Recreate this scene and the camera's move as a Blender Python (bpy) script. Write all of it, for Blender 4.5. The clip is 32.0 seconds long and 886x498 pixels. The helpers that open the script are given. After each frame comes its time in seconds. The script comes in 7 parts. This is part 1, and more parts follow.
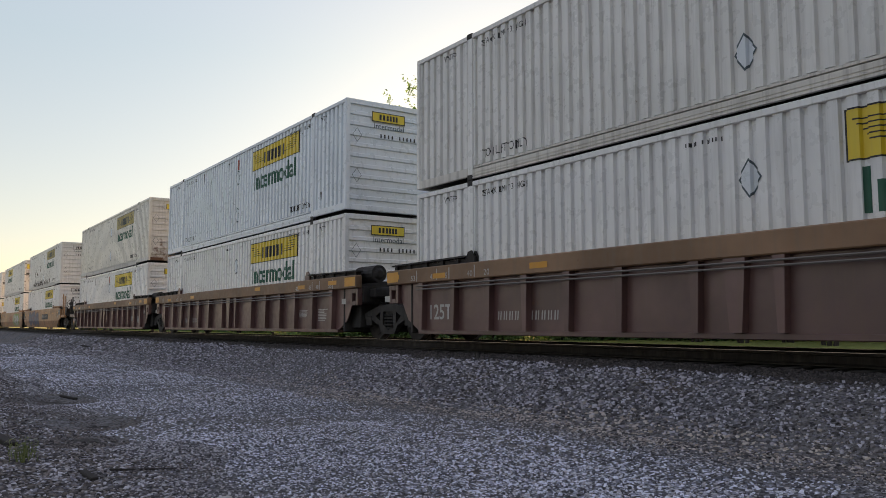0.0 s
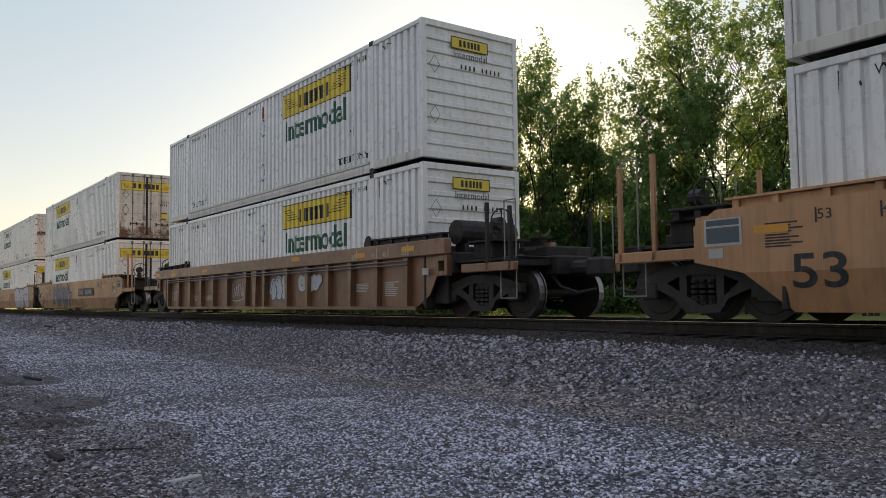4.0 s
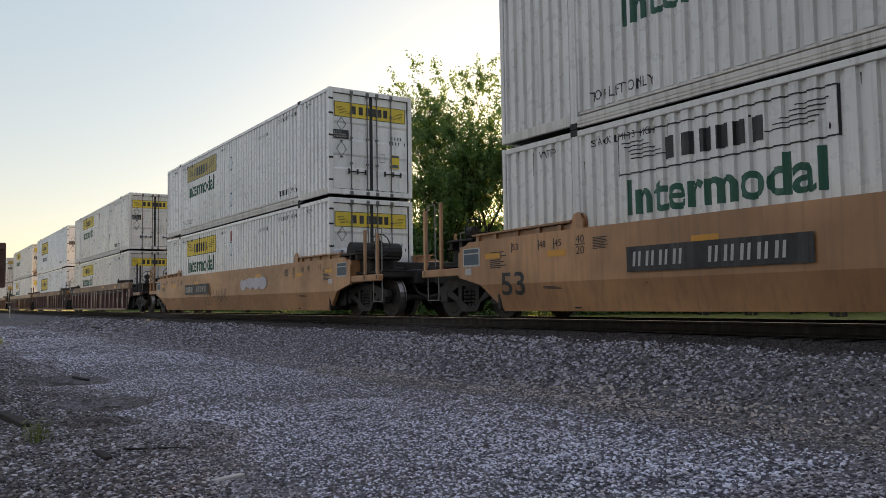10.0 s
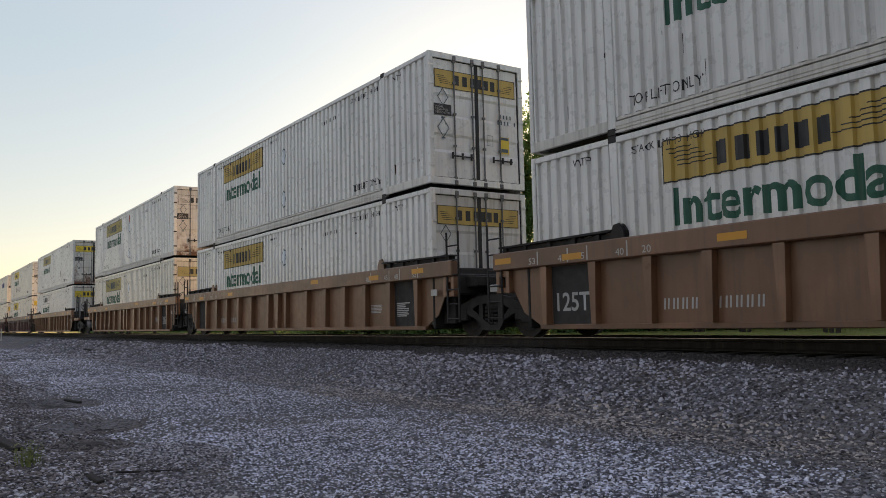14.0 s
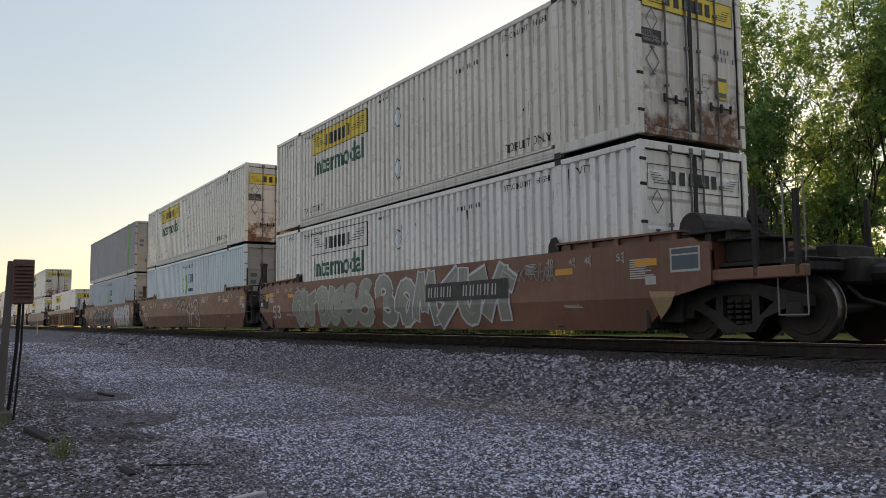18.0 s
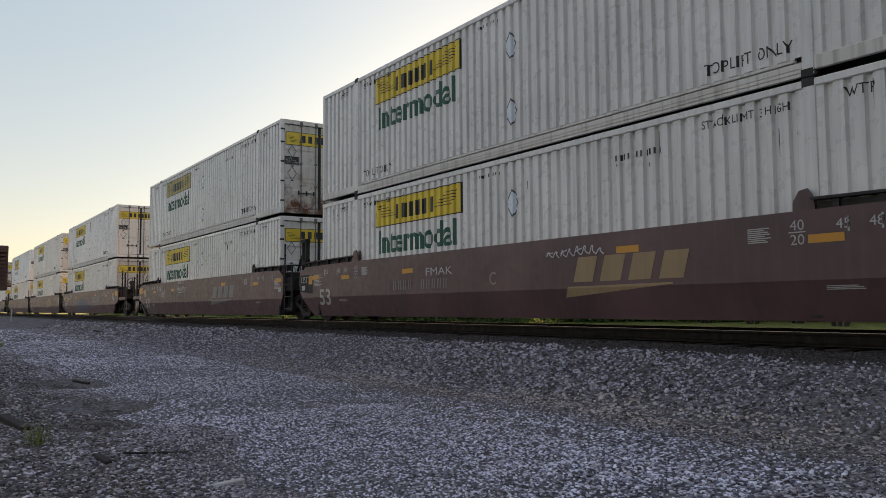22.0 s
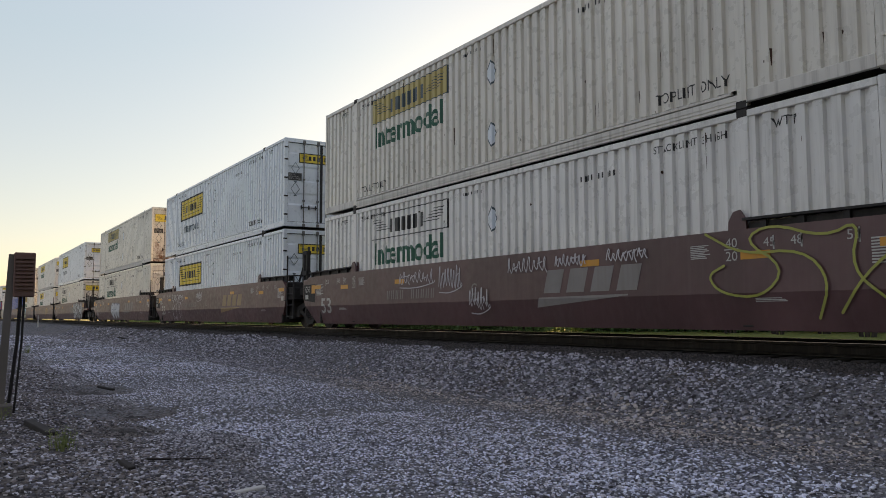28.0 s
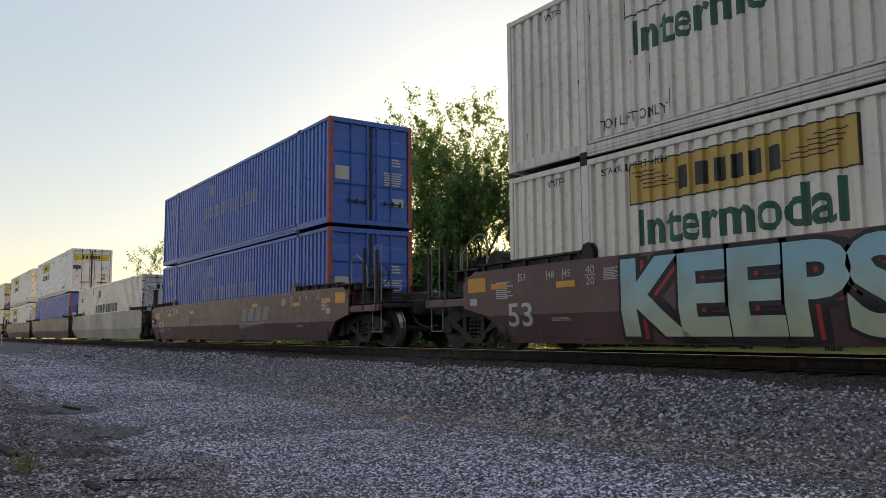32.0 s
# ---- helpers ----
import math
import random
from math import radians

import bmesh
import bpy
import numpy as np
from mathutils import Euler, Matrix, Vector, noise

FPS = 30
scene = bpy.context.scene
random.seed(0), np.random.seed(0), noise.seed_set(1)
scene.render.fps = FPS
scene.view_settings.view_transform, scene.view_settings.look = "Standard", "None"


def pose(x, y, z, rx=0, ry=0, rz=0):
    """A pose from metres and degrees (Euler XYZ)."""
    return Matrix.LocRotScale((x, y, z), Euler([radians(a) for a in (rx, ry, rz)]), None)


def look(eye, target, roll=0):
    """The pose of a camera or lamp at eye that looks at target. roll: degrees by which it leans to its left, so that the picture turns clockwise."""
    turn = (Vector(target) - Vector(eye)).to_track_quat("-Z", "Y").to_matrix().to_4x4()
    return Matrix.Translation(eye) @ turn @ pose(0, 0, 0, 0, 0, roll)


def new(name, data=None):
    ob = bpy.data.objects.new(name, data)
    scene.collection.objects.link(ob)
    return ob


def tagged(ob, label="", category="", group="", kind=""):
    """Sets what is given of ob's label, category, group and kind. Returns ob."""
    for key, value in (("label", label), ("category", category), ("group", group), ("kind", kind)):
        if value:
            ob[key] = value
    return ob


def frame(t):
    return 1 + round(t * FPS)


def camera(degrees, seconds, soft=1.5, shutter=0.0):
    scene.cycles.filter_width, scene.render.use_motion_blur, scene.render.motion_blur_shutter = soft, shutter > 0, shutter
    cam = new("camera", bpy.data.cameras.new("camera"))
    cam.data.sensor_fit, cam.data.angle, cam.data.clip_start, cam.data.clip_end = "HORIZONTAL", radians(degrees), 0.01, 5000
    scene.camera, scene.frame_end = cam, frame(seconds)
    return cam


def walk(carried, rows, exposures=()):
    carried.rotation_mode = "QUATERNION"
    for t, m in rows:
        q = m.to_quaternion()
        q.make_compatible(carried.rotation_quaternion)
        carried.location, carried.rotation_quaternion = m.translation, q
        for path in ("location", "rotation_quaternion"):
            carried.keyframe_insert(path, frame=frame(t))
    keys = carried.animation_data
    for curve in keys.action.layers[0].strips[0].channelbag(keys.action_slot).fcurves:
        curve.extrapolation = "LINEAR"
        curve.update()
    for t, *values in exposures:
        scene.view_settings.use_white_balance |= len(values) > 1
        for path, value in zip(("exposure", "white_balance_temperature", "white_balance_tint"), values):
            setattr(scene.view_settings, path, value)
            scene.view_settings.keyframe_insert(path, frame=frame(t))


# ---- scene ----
cam = camera(57.8, 32.0, soft=0.6)
EYE = 1.2
EXPOSED = [(t, stops, 6680, 10) for t, stops in ((0, 0.0), (19, 0.0), (20.5, -0.1), (21.5, -0.1), (23, 0.0), (32, 0.0))]
TURNS = [(0, 55.92, 5.37, 0.04), (0.5, 55.60, 4.85, 0.00), (1, 54.96, 4.25, -0.08), (1.5, 54.60, 3.93, -0.05), (2, 54.31, 3.87, 0.13), (2.5, 54.15, 3.60, 0.20), (4.5, 53.65, 3.68, 0.75), (5, 53.70, 3.73, 0.76), (5.5, 54.54, 3.81, 0.62), (6, 54.82, 3.87, 0.63), (6.5, 54.94, 3.84, 0.76), (7, 55.16, 3.79, 0.80), (7.5, 55.43, 3.72, 0.80), (8, 55.78, 3.69, 0.76), (8.5, 56.16, 3.79, 0.79), (9, 56.57, 3.75, 0.82), (9.5, 56.66, 3.66, 0.83), (10, 56.47, 3.72, 0.86), (10.5, 56.48, 3.75, 0.91), (11, 56.38, 3.78, 0.95), (11.5, 56.15, 4.04, 1.05), (12, 56.06, 4.32, 1.10), (12.5, 56.18, 4.61, 1.08), (13, 56.20, 4.76, 1.07), (13.5, 56.21, 4.92, 1.24), (14, 56.06, 5.06, 1.31), (14.5, 56.51, 5.28, 1.20), (16.5, 57.59, 5.55, 0.78), (17, 57.99, 5.59, 0.65), (17.5, 58.47, 5.54, 0.62), (18, 58.06, 5.04, 0.57), (18.5, 57.85, 4.42, 0.58), (19, 57.43, 4.18, 0.58), (19.5, 57.00, 3.81, 0.36), (20, 56.73, 3.82, 0.46), (20.5, 56.50, 3.90, 0.47), (21, 56.33, 4.00, 0.32), (21.5, 56.38, 4.04, 0.37), (22, 56.57, 4.17, 0.41), (22.5, 56.80, 4.30, 0.41), (23, 56.89, 4.43, 0.31), (23.5, 56.64, 4.43, 0.39), (24, 56.46, 4.54, 0.43), (24.5, 56.25, 4.66, 0.58), (26.5, 57.15, 4.81, 0.32), (27, 57.41, 4.80, 0.37), (27.5, 57.71, 4.79, 0.22), (28, 58.09, 4.78, 0.12), (28.5, 58.19, 4.85, 0.21), (29, 57.92, 4.89, 0.28), (29.5, 57.58, 4.96, 0.27), (30, 57.33, 5.11, 0.39), (30.5, 57.09, 5.24, 0.49), (31, 56.89, 5.62, 0.54), (31.5, 56.64, 5.89, 0.56), (32, 56.11, 5.92, 0.43)]
walk(cam, [(t, pose(0, 0, EYE, 90 + p, r, y)) for t, y, p, r in TURNS], EXPOSED)

# ---- light: low sun behind the trees across the track, clear evening sky ----
SUN_BEARING, SUN_UP = 49.4, 10.3
world = bpy.data.worlds.new("sky")
scene.world = world
world.use_nodes = True
sky = world.node_tree.nodes.new("ShaderNodeTexSky")
sky.sky_type, sky.sun_disc = "NISHITA", False
sky.sun_elevation, sky.sun_rotation = radians(SUN_UP), radians(-SUN_BEARING)
sky.air_density, sky.dust_density, sky.ozone_density = 1.0, 0.55, 1.0
haze = world.node_tree.nodes.new("ShaderNodeMix")
haze.data_type, haze.blend_type = "RGBA", "ADD"
haze.inputs[0].default_value = 1.0
up = world.node_tree.nodes.new("ShaderNodeTexCoord")
height = world.node_tree.nodes.new("ShaderNodeSeparateXYZ")
veil = world.node_tree.nodes.new("ShaderNodeValToRGB")
veil.color_ramp.elements[0].position, veil.color_ramp.elements[1].position = 0.0, 0.7
veil.color_ramp.elements[0].color, veil.color_ramp.elements[1].color = (0.52, 0.415, 0.37, 1), (0.60, 0.60, 0.76, 1)
veil.color_ramp.elements.new(0.32).color = (0.43, 0.475, 0.495, 1)
thick = world.node_tree.nodes.new("ShaderNodeMix")
thick.data_type, thick.blend_type = "RGBA", "MULTIPLY"
thick.inputs[0].default_value, thick.inputs[7].default_value = 1.0, (10, 10, 10, 1)
world.node_tree.links.new(up.outputs["Generated"], height.inputs[0])
world.node_tree.links.new(height.outputs[2], veil.inputs[0])
world.node_tree.links.new(veil.outputs[0], thick.inputs[6])
world.node_tree.links.new(thick.outputs[2], haze.inputs[7])
world.node_tree.links.new(sky.outputs[0], haze.inputs[6])
world.node_tree.links.new(haze.outputs[2], world.node_tree.nodes["Background"].inputs[0])
world.node_tree.nodes["Background"].inputs[1].default_value = 0.08
sun = new("sun", bpy.data.lights.new("sun", "SUN"))
sun.data.energy, sun.data.angle, sun.data.color = 13.5, radians(0.6), (1.0, 0.60, 0.27)
b, e = radians(SUN_BEARING), radians(SUN_UP)
sun.matrix_world = look((-math.sin(b) * math.cos(e) * 60, math.cos(b) * math.cos(e) * 60, math.sin(e) * 60), (0, 0, 0))
scene.view_settings.exposure = 0.0

# ---- plan ----
RAIL = 0.85            # top of rail
YC = 10.50             # middle of the track
LEN, HALF = 16.154, 1.291
SPEED = 27.639
LOW, UPP = 1.075, 4.06  # where the lower and the upper containers stand
TALL = 2.94


# ---- materials ----
def nodes_of(name):
    m = bpy.data.materials.new(name)
    m.use_nodes = True
    nt = m.node_tree
    return m, nt, nt.nodes["Principled BSDF"]


def add(nt, kind, **kw):
    n = nt.nodes.new(kind)
    for k, v in kw.items():
        n.inputs[k].default_value = v
    return n


def coords(nt, scale=(1, 1, 1), shift=True):
    tc = nt.nodes.new("ShaderNodeTexCoord")
    mp = nt.nodes.new("ShaderNodeMapping")
    mp.inputs["Scale"].default_value = scale
    nt.links.new(tc.outputs["Object"], mp.inputs[0])
    if shift:
        oi = nt.nodes.new("ShaderNodeObjectInfo")
        mu = nt.nodes.new("ShaderNodeMath")
        mu.operation = "MULTIPLY"
        mu.inputs[1].default_value = 91.0
        nt.links.new(oi.outputs["Random"], mu.inputs[0])
        nt.links.new(mu.outputs[0], mp.inputs["Location"])
    return mp


def ramp(nt, src, lo, hi, a=(0, 0, 0, 1), c=(1, 1, 1, 1)):
    r = nt.nodes.new("ShaderNodeValToRGB")
    r.color_ramp.elements[0].position, r.color_ramp.elements[1].position = lo, hi
    r.color_ramp.elements[0].color, r.color_ramp.elements[1].color = a, c
    nt.links.new(src, r.inputs[0])
    return r.outputs[0]


def mix(nt, fac, a, c, mode="MIX"):
    n = nt.nodes.new("ShaderNodeMix")
    n.data_type, n.blend_type = "RGBA", mode
    for sock, val in ((n.inputs[0], fac), (n.inputs[6], a), (n.inputs[7], c)):
        if isinstance(val, (int, float)):
            sock.default_value = val
        elif isinstance(val, tuple):
            sock.default_value = val if len(val) == 4 else (*val, 1)
        else:
            nt.links.new(val, sock)
    return n.outputs[2]


def noise_tex(nt, vec, scale, detail=4.0, rough=0.55):
    n = add(nt, "ShaderNodeTexNoise", Scale=scale, Detail=detail, Roughness=rough)
    nt.links.new(vec.outputs[0], n.inputs["Vector"])
    return n.outputs[0]


def bump(nt, bsdf, height, strength, dist=0.01):
    bp = add(nt, "ShaderNodeBump", Strength=strength, Distance=dist)
    nt.links.new(height, bp.inputs["Height"])
    nt.links.new(bp.outputs[0], bsdf.inputs["Normal"])


def paint(name, color, rough=0.55, dirt=0.25, rust=0.0, metal=0.0, dust=(0.16, 0.13, 0.10), low=0.0, vary=0.82, gloss=0.5):
    """Old painted steel: blotches, downward streaks, and rust where it has broken through."""
    m, nt, bs = nodes_of(name)
    mp = coords(nt)
    st = coords(nt, (6, 6, 0.3))
    big = ramp(nt, noise_tex(nt, mp, 0.7, 3), 0.3, 0.75)
    base = mix(nt, big, color, tuple(c * vary for c in color))
    if vary < 0.75:
        faded = ramp(nt, noise_tex(nt, mp, 0.33, 5, 0.6), 0.48, 0.66)
        base = mix(nt, faded, base, tuple(min(1.0, c * 1.25 + 0.010) for c in color))
    streak = ramp(nt, noise_tex(nt, st, 1.6, 6, 0.65), 0.48, 0.82)
    amount = nt.nodes.new("ShaderNodeMath")
    amount.operation = "MULTIPLY"
    amount.inputs[1].default_value = dirt
    nt.links.new(streak, amount.inputs[0])
    col = mix(nt, amount.outputs[0], base, dust)
    fine = noise_tex(nt, mp, 38, 3)
    if rust > 0:
        eaten = noise_tex(nt, mp, 2.3, 8, 0.7)
        if low:
            place = nt.nodes.new("ShaderNodeTexCoord")
            foot = nt.nodes.new("ShaderNodeSeparateXYZ")
            wet = nt.nodes.new("ShaderNodeMapRange")
            wet.inputs[1].default_value, wet.inputs[2].default_value, wet.inputs[3].default_value, wet.inputs[4].default_value = 0.1, 1.3, low, 0.0
            both = nt.nodes.new("ShaderNodeMath")
            nt.links.new(place.outputs["Object"], foot.inputs[0])
            nt.links.new(foot.outputs[2], wet.inputs[0])
            nt.links.new(wet.outputs[0], both.inputs[0])
            nt.links.new(eaten, both.inputs[1])
            eaten = both.outputs[0]
        spots = ramp(nt, eaten, 0.70 - rust * 0.25, (0.76 if not low else 0.86) - rust * 0.22)
        rs = mix(nt, fine, (0.20, 0.08, 0.032), (0.06, 0.026, 0.014))
        col = mix(nt, spots, col, rs)
    nt.links.new(col, bs.inputs["Base Color"])
    rr = ramp(nt, noise_tex(nt, mp, 6, 3), 0.3, 0.8, (rough - 0.08,) * 3 + (1,), (min(1, rough + 0.18),) * 3 + (1,))
    nt.links.new(rr, bs.inputs["Roughness"])
    bs.inputs["Metallic"].default_value, bs.inputs["Specular IOR Level"].default_value = metal, gloss
    bump(nt, bs, fine, 0.12, 0.004)
    return m


def leafy(name, c0, c1):
    m, nt, bs = nodes_of(name)
    geo = nt.nodes.new("ShaderNodeNewGeometry")
    col = mix(nt, geo.outputs["Random Per Island"], c0, c1)
    nt.links.new(col, bs.inputs["Base Color"])
    bs.inputs["Roughness"].default_value, bs.inputs["Specular IOR Level"].default_value = 0.7, 0.2
    tr = nt.nodes.new("ShaderNodeBsdfTranslucent")
    nt.links.new(mix(nt, 0.5, col, (0.26, 0.42, 0.09)), tr.inputs[0])
    ms = nt.nodes.new("ShaderNodeMixShader")
    ms.inputs[0].default_value = 0.45
    nt.links.new(bs.outputs[0], ms.inputs[1])
    nt.links.new(tr.outputs[0], ms.inputs[2])
    nt.links.new(ms.outputs[0], nt.nodes["Material Output"].inputs[0])
    return m


WHITE = {
    "w": paint("white_paint", (0.79, 0.79, 0.79), rough=0.30, gloss=0.9, dirt=0.34, dust=(0.13, 0.115, 0.10)),
    "n": paint("greyed_white_paint", (0.745, 0.735, 0.71), rough=0.30, gloss=0.9, dirt=0.42, rust=0.05, dust=(0.13, 0.11, 0.095)),
    "c": paint("cream_white_paint", (0.72, 0.685, 0.61), rough=0.30, gloss=0.9, dirt=0.45, rust=0.05),
    "b": paint("bluish_white_paint", (0.72, 0.775, 0.83), rough=0.30, gloss=0.9, dirt=0.15),
    "k": paint("pale_blue_paint", (0.54, 0.66, 0.75), rough=0.35, gloss=0.8, dirt=0.18),
    "g": paint("steel_grey_paint", (0.36, 0.37, 0.385), dirt=0.45, rust=0.05),
    "h": paint("grey_blue_paint", (0.36, 0.45, 0.55), rough=0.4, dirt=0.25),
    "B": paint("deep_blue_paint", (0.020, 0.095, 0.42), rough=0.34, dirt=0.18),
    "r": paint("rusting_white_paint", (0.68, 0.65, 0.60), dirt=0.6, rust=0.46, low=0.24),
}
SILL = paint("grimy_rail_paint", (0.70, 0.675, 0.62), dirt=0.7, rust=0.14, dust=(0.12, 0.10, 0.08))
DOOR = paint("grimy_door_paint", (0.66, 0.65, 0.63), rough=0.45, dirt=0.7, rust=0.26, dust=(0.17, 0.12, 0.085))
GREY_END = paint("grey_door_paint", (0.24, 0.27, 0.29), dirt=0.35, rust=0.05)
SEAL = paint("black_rubber_seal", (0.015, 0.015, 0.017), rough=0.7, dirt=0.1)
YELLOW = paint("yellow_panel", (0.76, 0.57, 0.045), rough=0.4, dirt=0.18)
YELLOW_F = paint("faded_yellow_panel", (0.52, 0.43, 0.17), dirt=0.35)
TAN_Y = paint("tan_yellow_panel", (0.54, 0.38, 0.10), dirt=0.4)
BLACK = paint("black_lettering", (0.022, 0.022, 0.024), dirt=0.25, dust=(0.25, 0.24, 0.22))
GREEN = paint("green_lettering", (0.018, 0.105, 0.065), dirt=0.2, dust=(0.3, 0.3, 0.28))
SLATE = paint("slate_lettering", (0.07, 0.10, 0.12), dirt=0.2)
PLAIN_W = paint("white_lettering", (0.46, 0.45, 0.43), dirt=0.35)
FADED = paint("faded_white_lettering", (0.24, 0.22, 0.21), dirt=0.5)
SCAB = paint("dark_rust_scab", (0.045, 0.024, 0.016), rough=0.85, dirt=0.5, dust=(0.15, 0.06, 0.025))
RED = paint("red_mark", (0.33, 0.06, 0.035), dirt=0.2)
ORANGE = paint("amber_reflective_strip", (0.62, 0.29, 0.03), dirt=0.2, rough=0.4)
GOLD = paint("faded_gold_paint", (0.34, 0.235, 0.12), dirt=0.5)
DIM = paint("dim_blue_lettering", (0.20, 0.24, 0.40), dirt=0.3)
PATCH = paint("dark_blue_patch", (0.016, 0.055, 0.20), dirt=0.3)
LIME = paint("lime_green_paint", (0.20, 0.50, 0.06), dirt=0.15)
CARS = {
    "tan": paint("golden_tan_car_paint", (0.395, 0.200, 0.086), rough=0.45, gloss=0.7, dirt=0.7, rust=0.18, dust=(0.13, 0.085, 0.05), vary=0.62),
    "rust": paint("rusty_brown_car_paint", (0.19, 0.092, 0.046), rough=0.38, gloss=0.7, dirt=0.7, rust=0.3, dust=(0.085, 0.05, 0.038), vary=0.55),
    "purple": paint("weathered_brown_car_paint", (0.120, 0.060, 0.057), rough=0.36, gloss=0.8, dirt=0.65, rust=0.28, dust=(0.11, 0.062, 0.040), vary=0.52),
    "maroon": paint("maroon_car_paint", (0.086, 0.036, 0.039), rough=0.42, gloss=0.7, dirt=0.35, rust=0.05, dust=(0.13, 0.085, 0.08), vary=0.62),
    "red": paint("red_brown_car_paint", (0.175, 0.076, 0.047), rough=0.48, dirt=0.5, rust=0.08, vary=0.62),
    "dark": paint("dark_brown_car_paint", (0.058, 0.027, 0.030), dirt=0.3, rust=0.05, dust=(0.09, 0.07, 0.065), vary=0.62),
    "ochre": paint("ochre_brown_car_paint", (0.215, 0.125, 0.068), dirt=0.5, rust=0.15, vary=0.62),
    "grey": paint("pale_grey_car_paint", (0.40, 0.37, 0.32), dirt=0.4, rust=0.05, vary=0.62),
}
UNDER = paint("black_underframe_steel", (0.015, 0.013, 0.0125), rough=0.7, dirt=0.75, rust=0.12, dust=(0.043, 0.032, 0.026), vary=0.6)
ROD = paint("galvanised_rod", (0.13, 0.13, 0.13), rough=0.5, dirt=0.6, rust=0.1)
IRON = paint("dark_iron", (0.014, 0.012, 0.0115), rough=0.65, dirt=0.75, dust=(0.038, 0.028, 0.023), rust=0.15, vary=0.6)
WHEEL = paint("wheel_steel", (0.020, 0.016, 0.014), rough=0.65, dirt=0.7, metal=0.1, dust=(0.036, 0.026, 0.021))
TREAD = paint("bright_wheel_tread", (0.30, 0.29, 0.28), rough=0.4, dirt=0.3, metal=0.9)
GRAB = paint("pale_grab_rail", (0.24, 0.23, 0.22), dirt=0.5)
PIPE = paint("pale_pipe", (0.15, 0.135, 0.125), dirt=0.4)
RAILM = paint("rail_rust", (0.017, 0.012, 0.010), rough=0.8, dirt=0.3)


def shiny_rail():
    m, nt, bs = nodes_of("polished_rail_head")
    mp = coords(nt, (0.3, 8, 8), False)
    nt.links.new(mix(nt, noise_tex(nt, mp, 6), (0.75, 0.73, 0.70), (0.5, 0.48, 0.46)), bs.inputs["Base Color"])
    bs.inputs["Metallic"].default_value, bs.inputs["Roughness"].default_value = 1.0, 0.16
    return m


def stone_mat(name, tone):
    m, nt, bs = nodes_of(name)
    geo = nt.nodes.new("ShaderNodeNewGeometry")
    r = nt.nodes.new("ShaderNodeValToRGB")
    el = r.color_ramp.elements
    el[0].color, el[1].color = (0.020, 0.020, 0.024, 1), (0.90, 0.90, 0.94, 1)
    for pos, c in ((0.28, (0.115, 0.117, 0.137, 1)), (0.5, (0.41, 0.42, 0.475, 1)), (0.62, (0.49, 0.46, 0.43, 1)), (0.78, (0.74, 0.76, 0.82, 1)), (0.93, (0.86, 0.87, 0.92, 1))):
        k = el.new(pos)
        k.color = c
    nt.links.new(geo.outputs["Random Per Island"], r.inputs[0])
    mp = coords(nt, shift=False)
    n = noise_tex(nt, mp, 40, 4)
    toned = mix(nt, 1.0, r.outputs[0], tone, "MULTIPLY")
    nt.links.new(mix(nt, n, toned, mix(nt, 0.55, toned, (0.08, 0.07, 0.065))), bs.inputs["Base Color"])
    bs.inputs["Roughness"].default_value = 0.85
    bump(nt, bs, n, 0.4, 0.01)
    return m


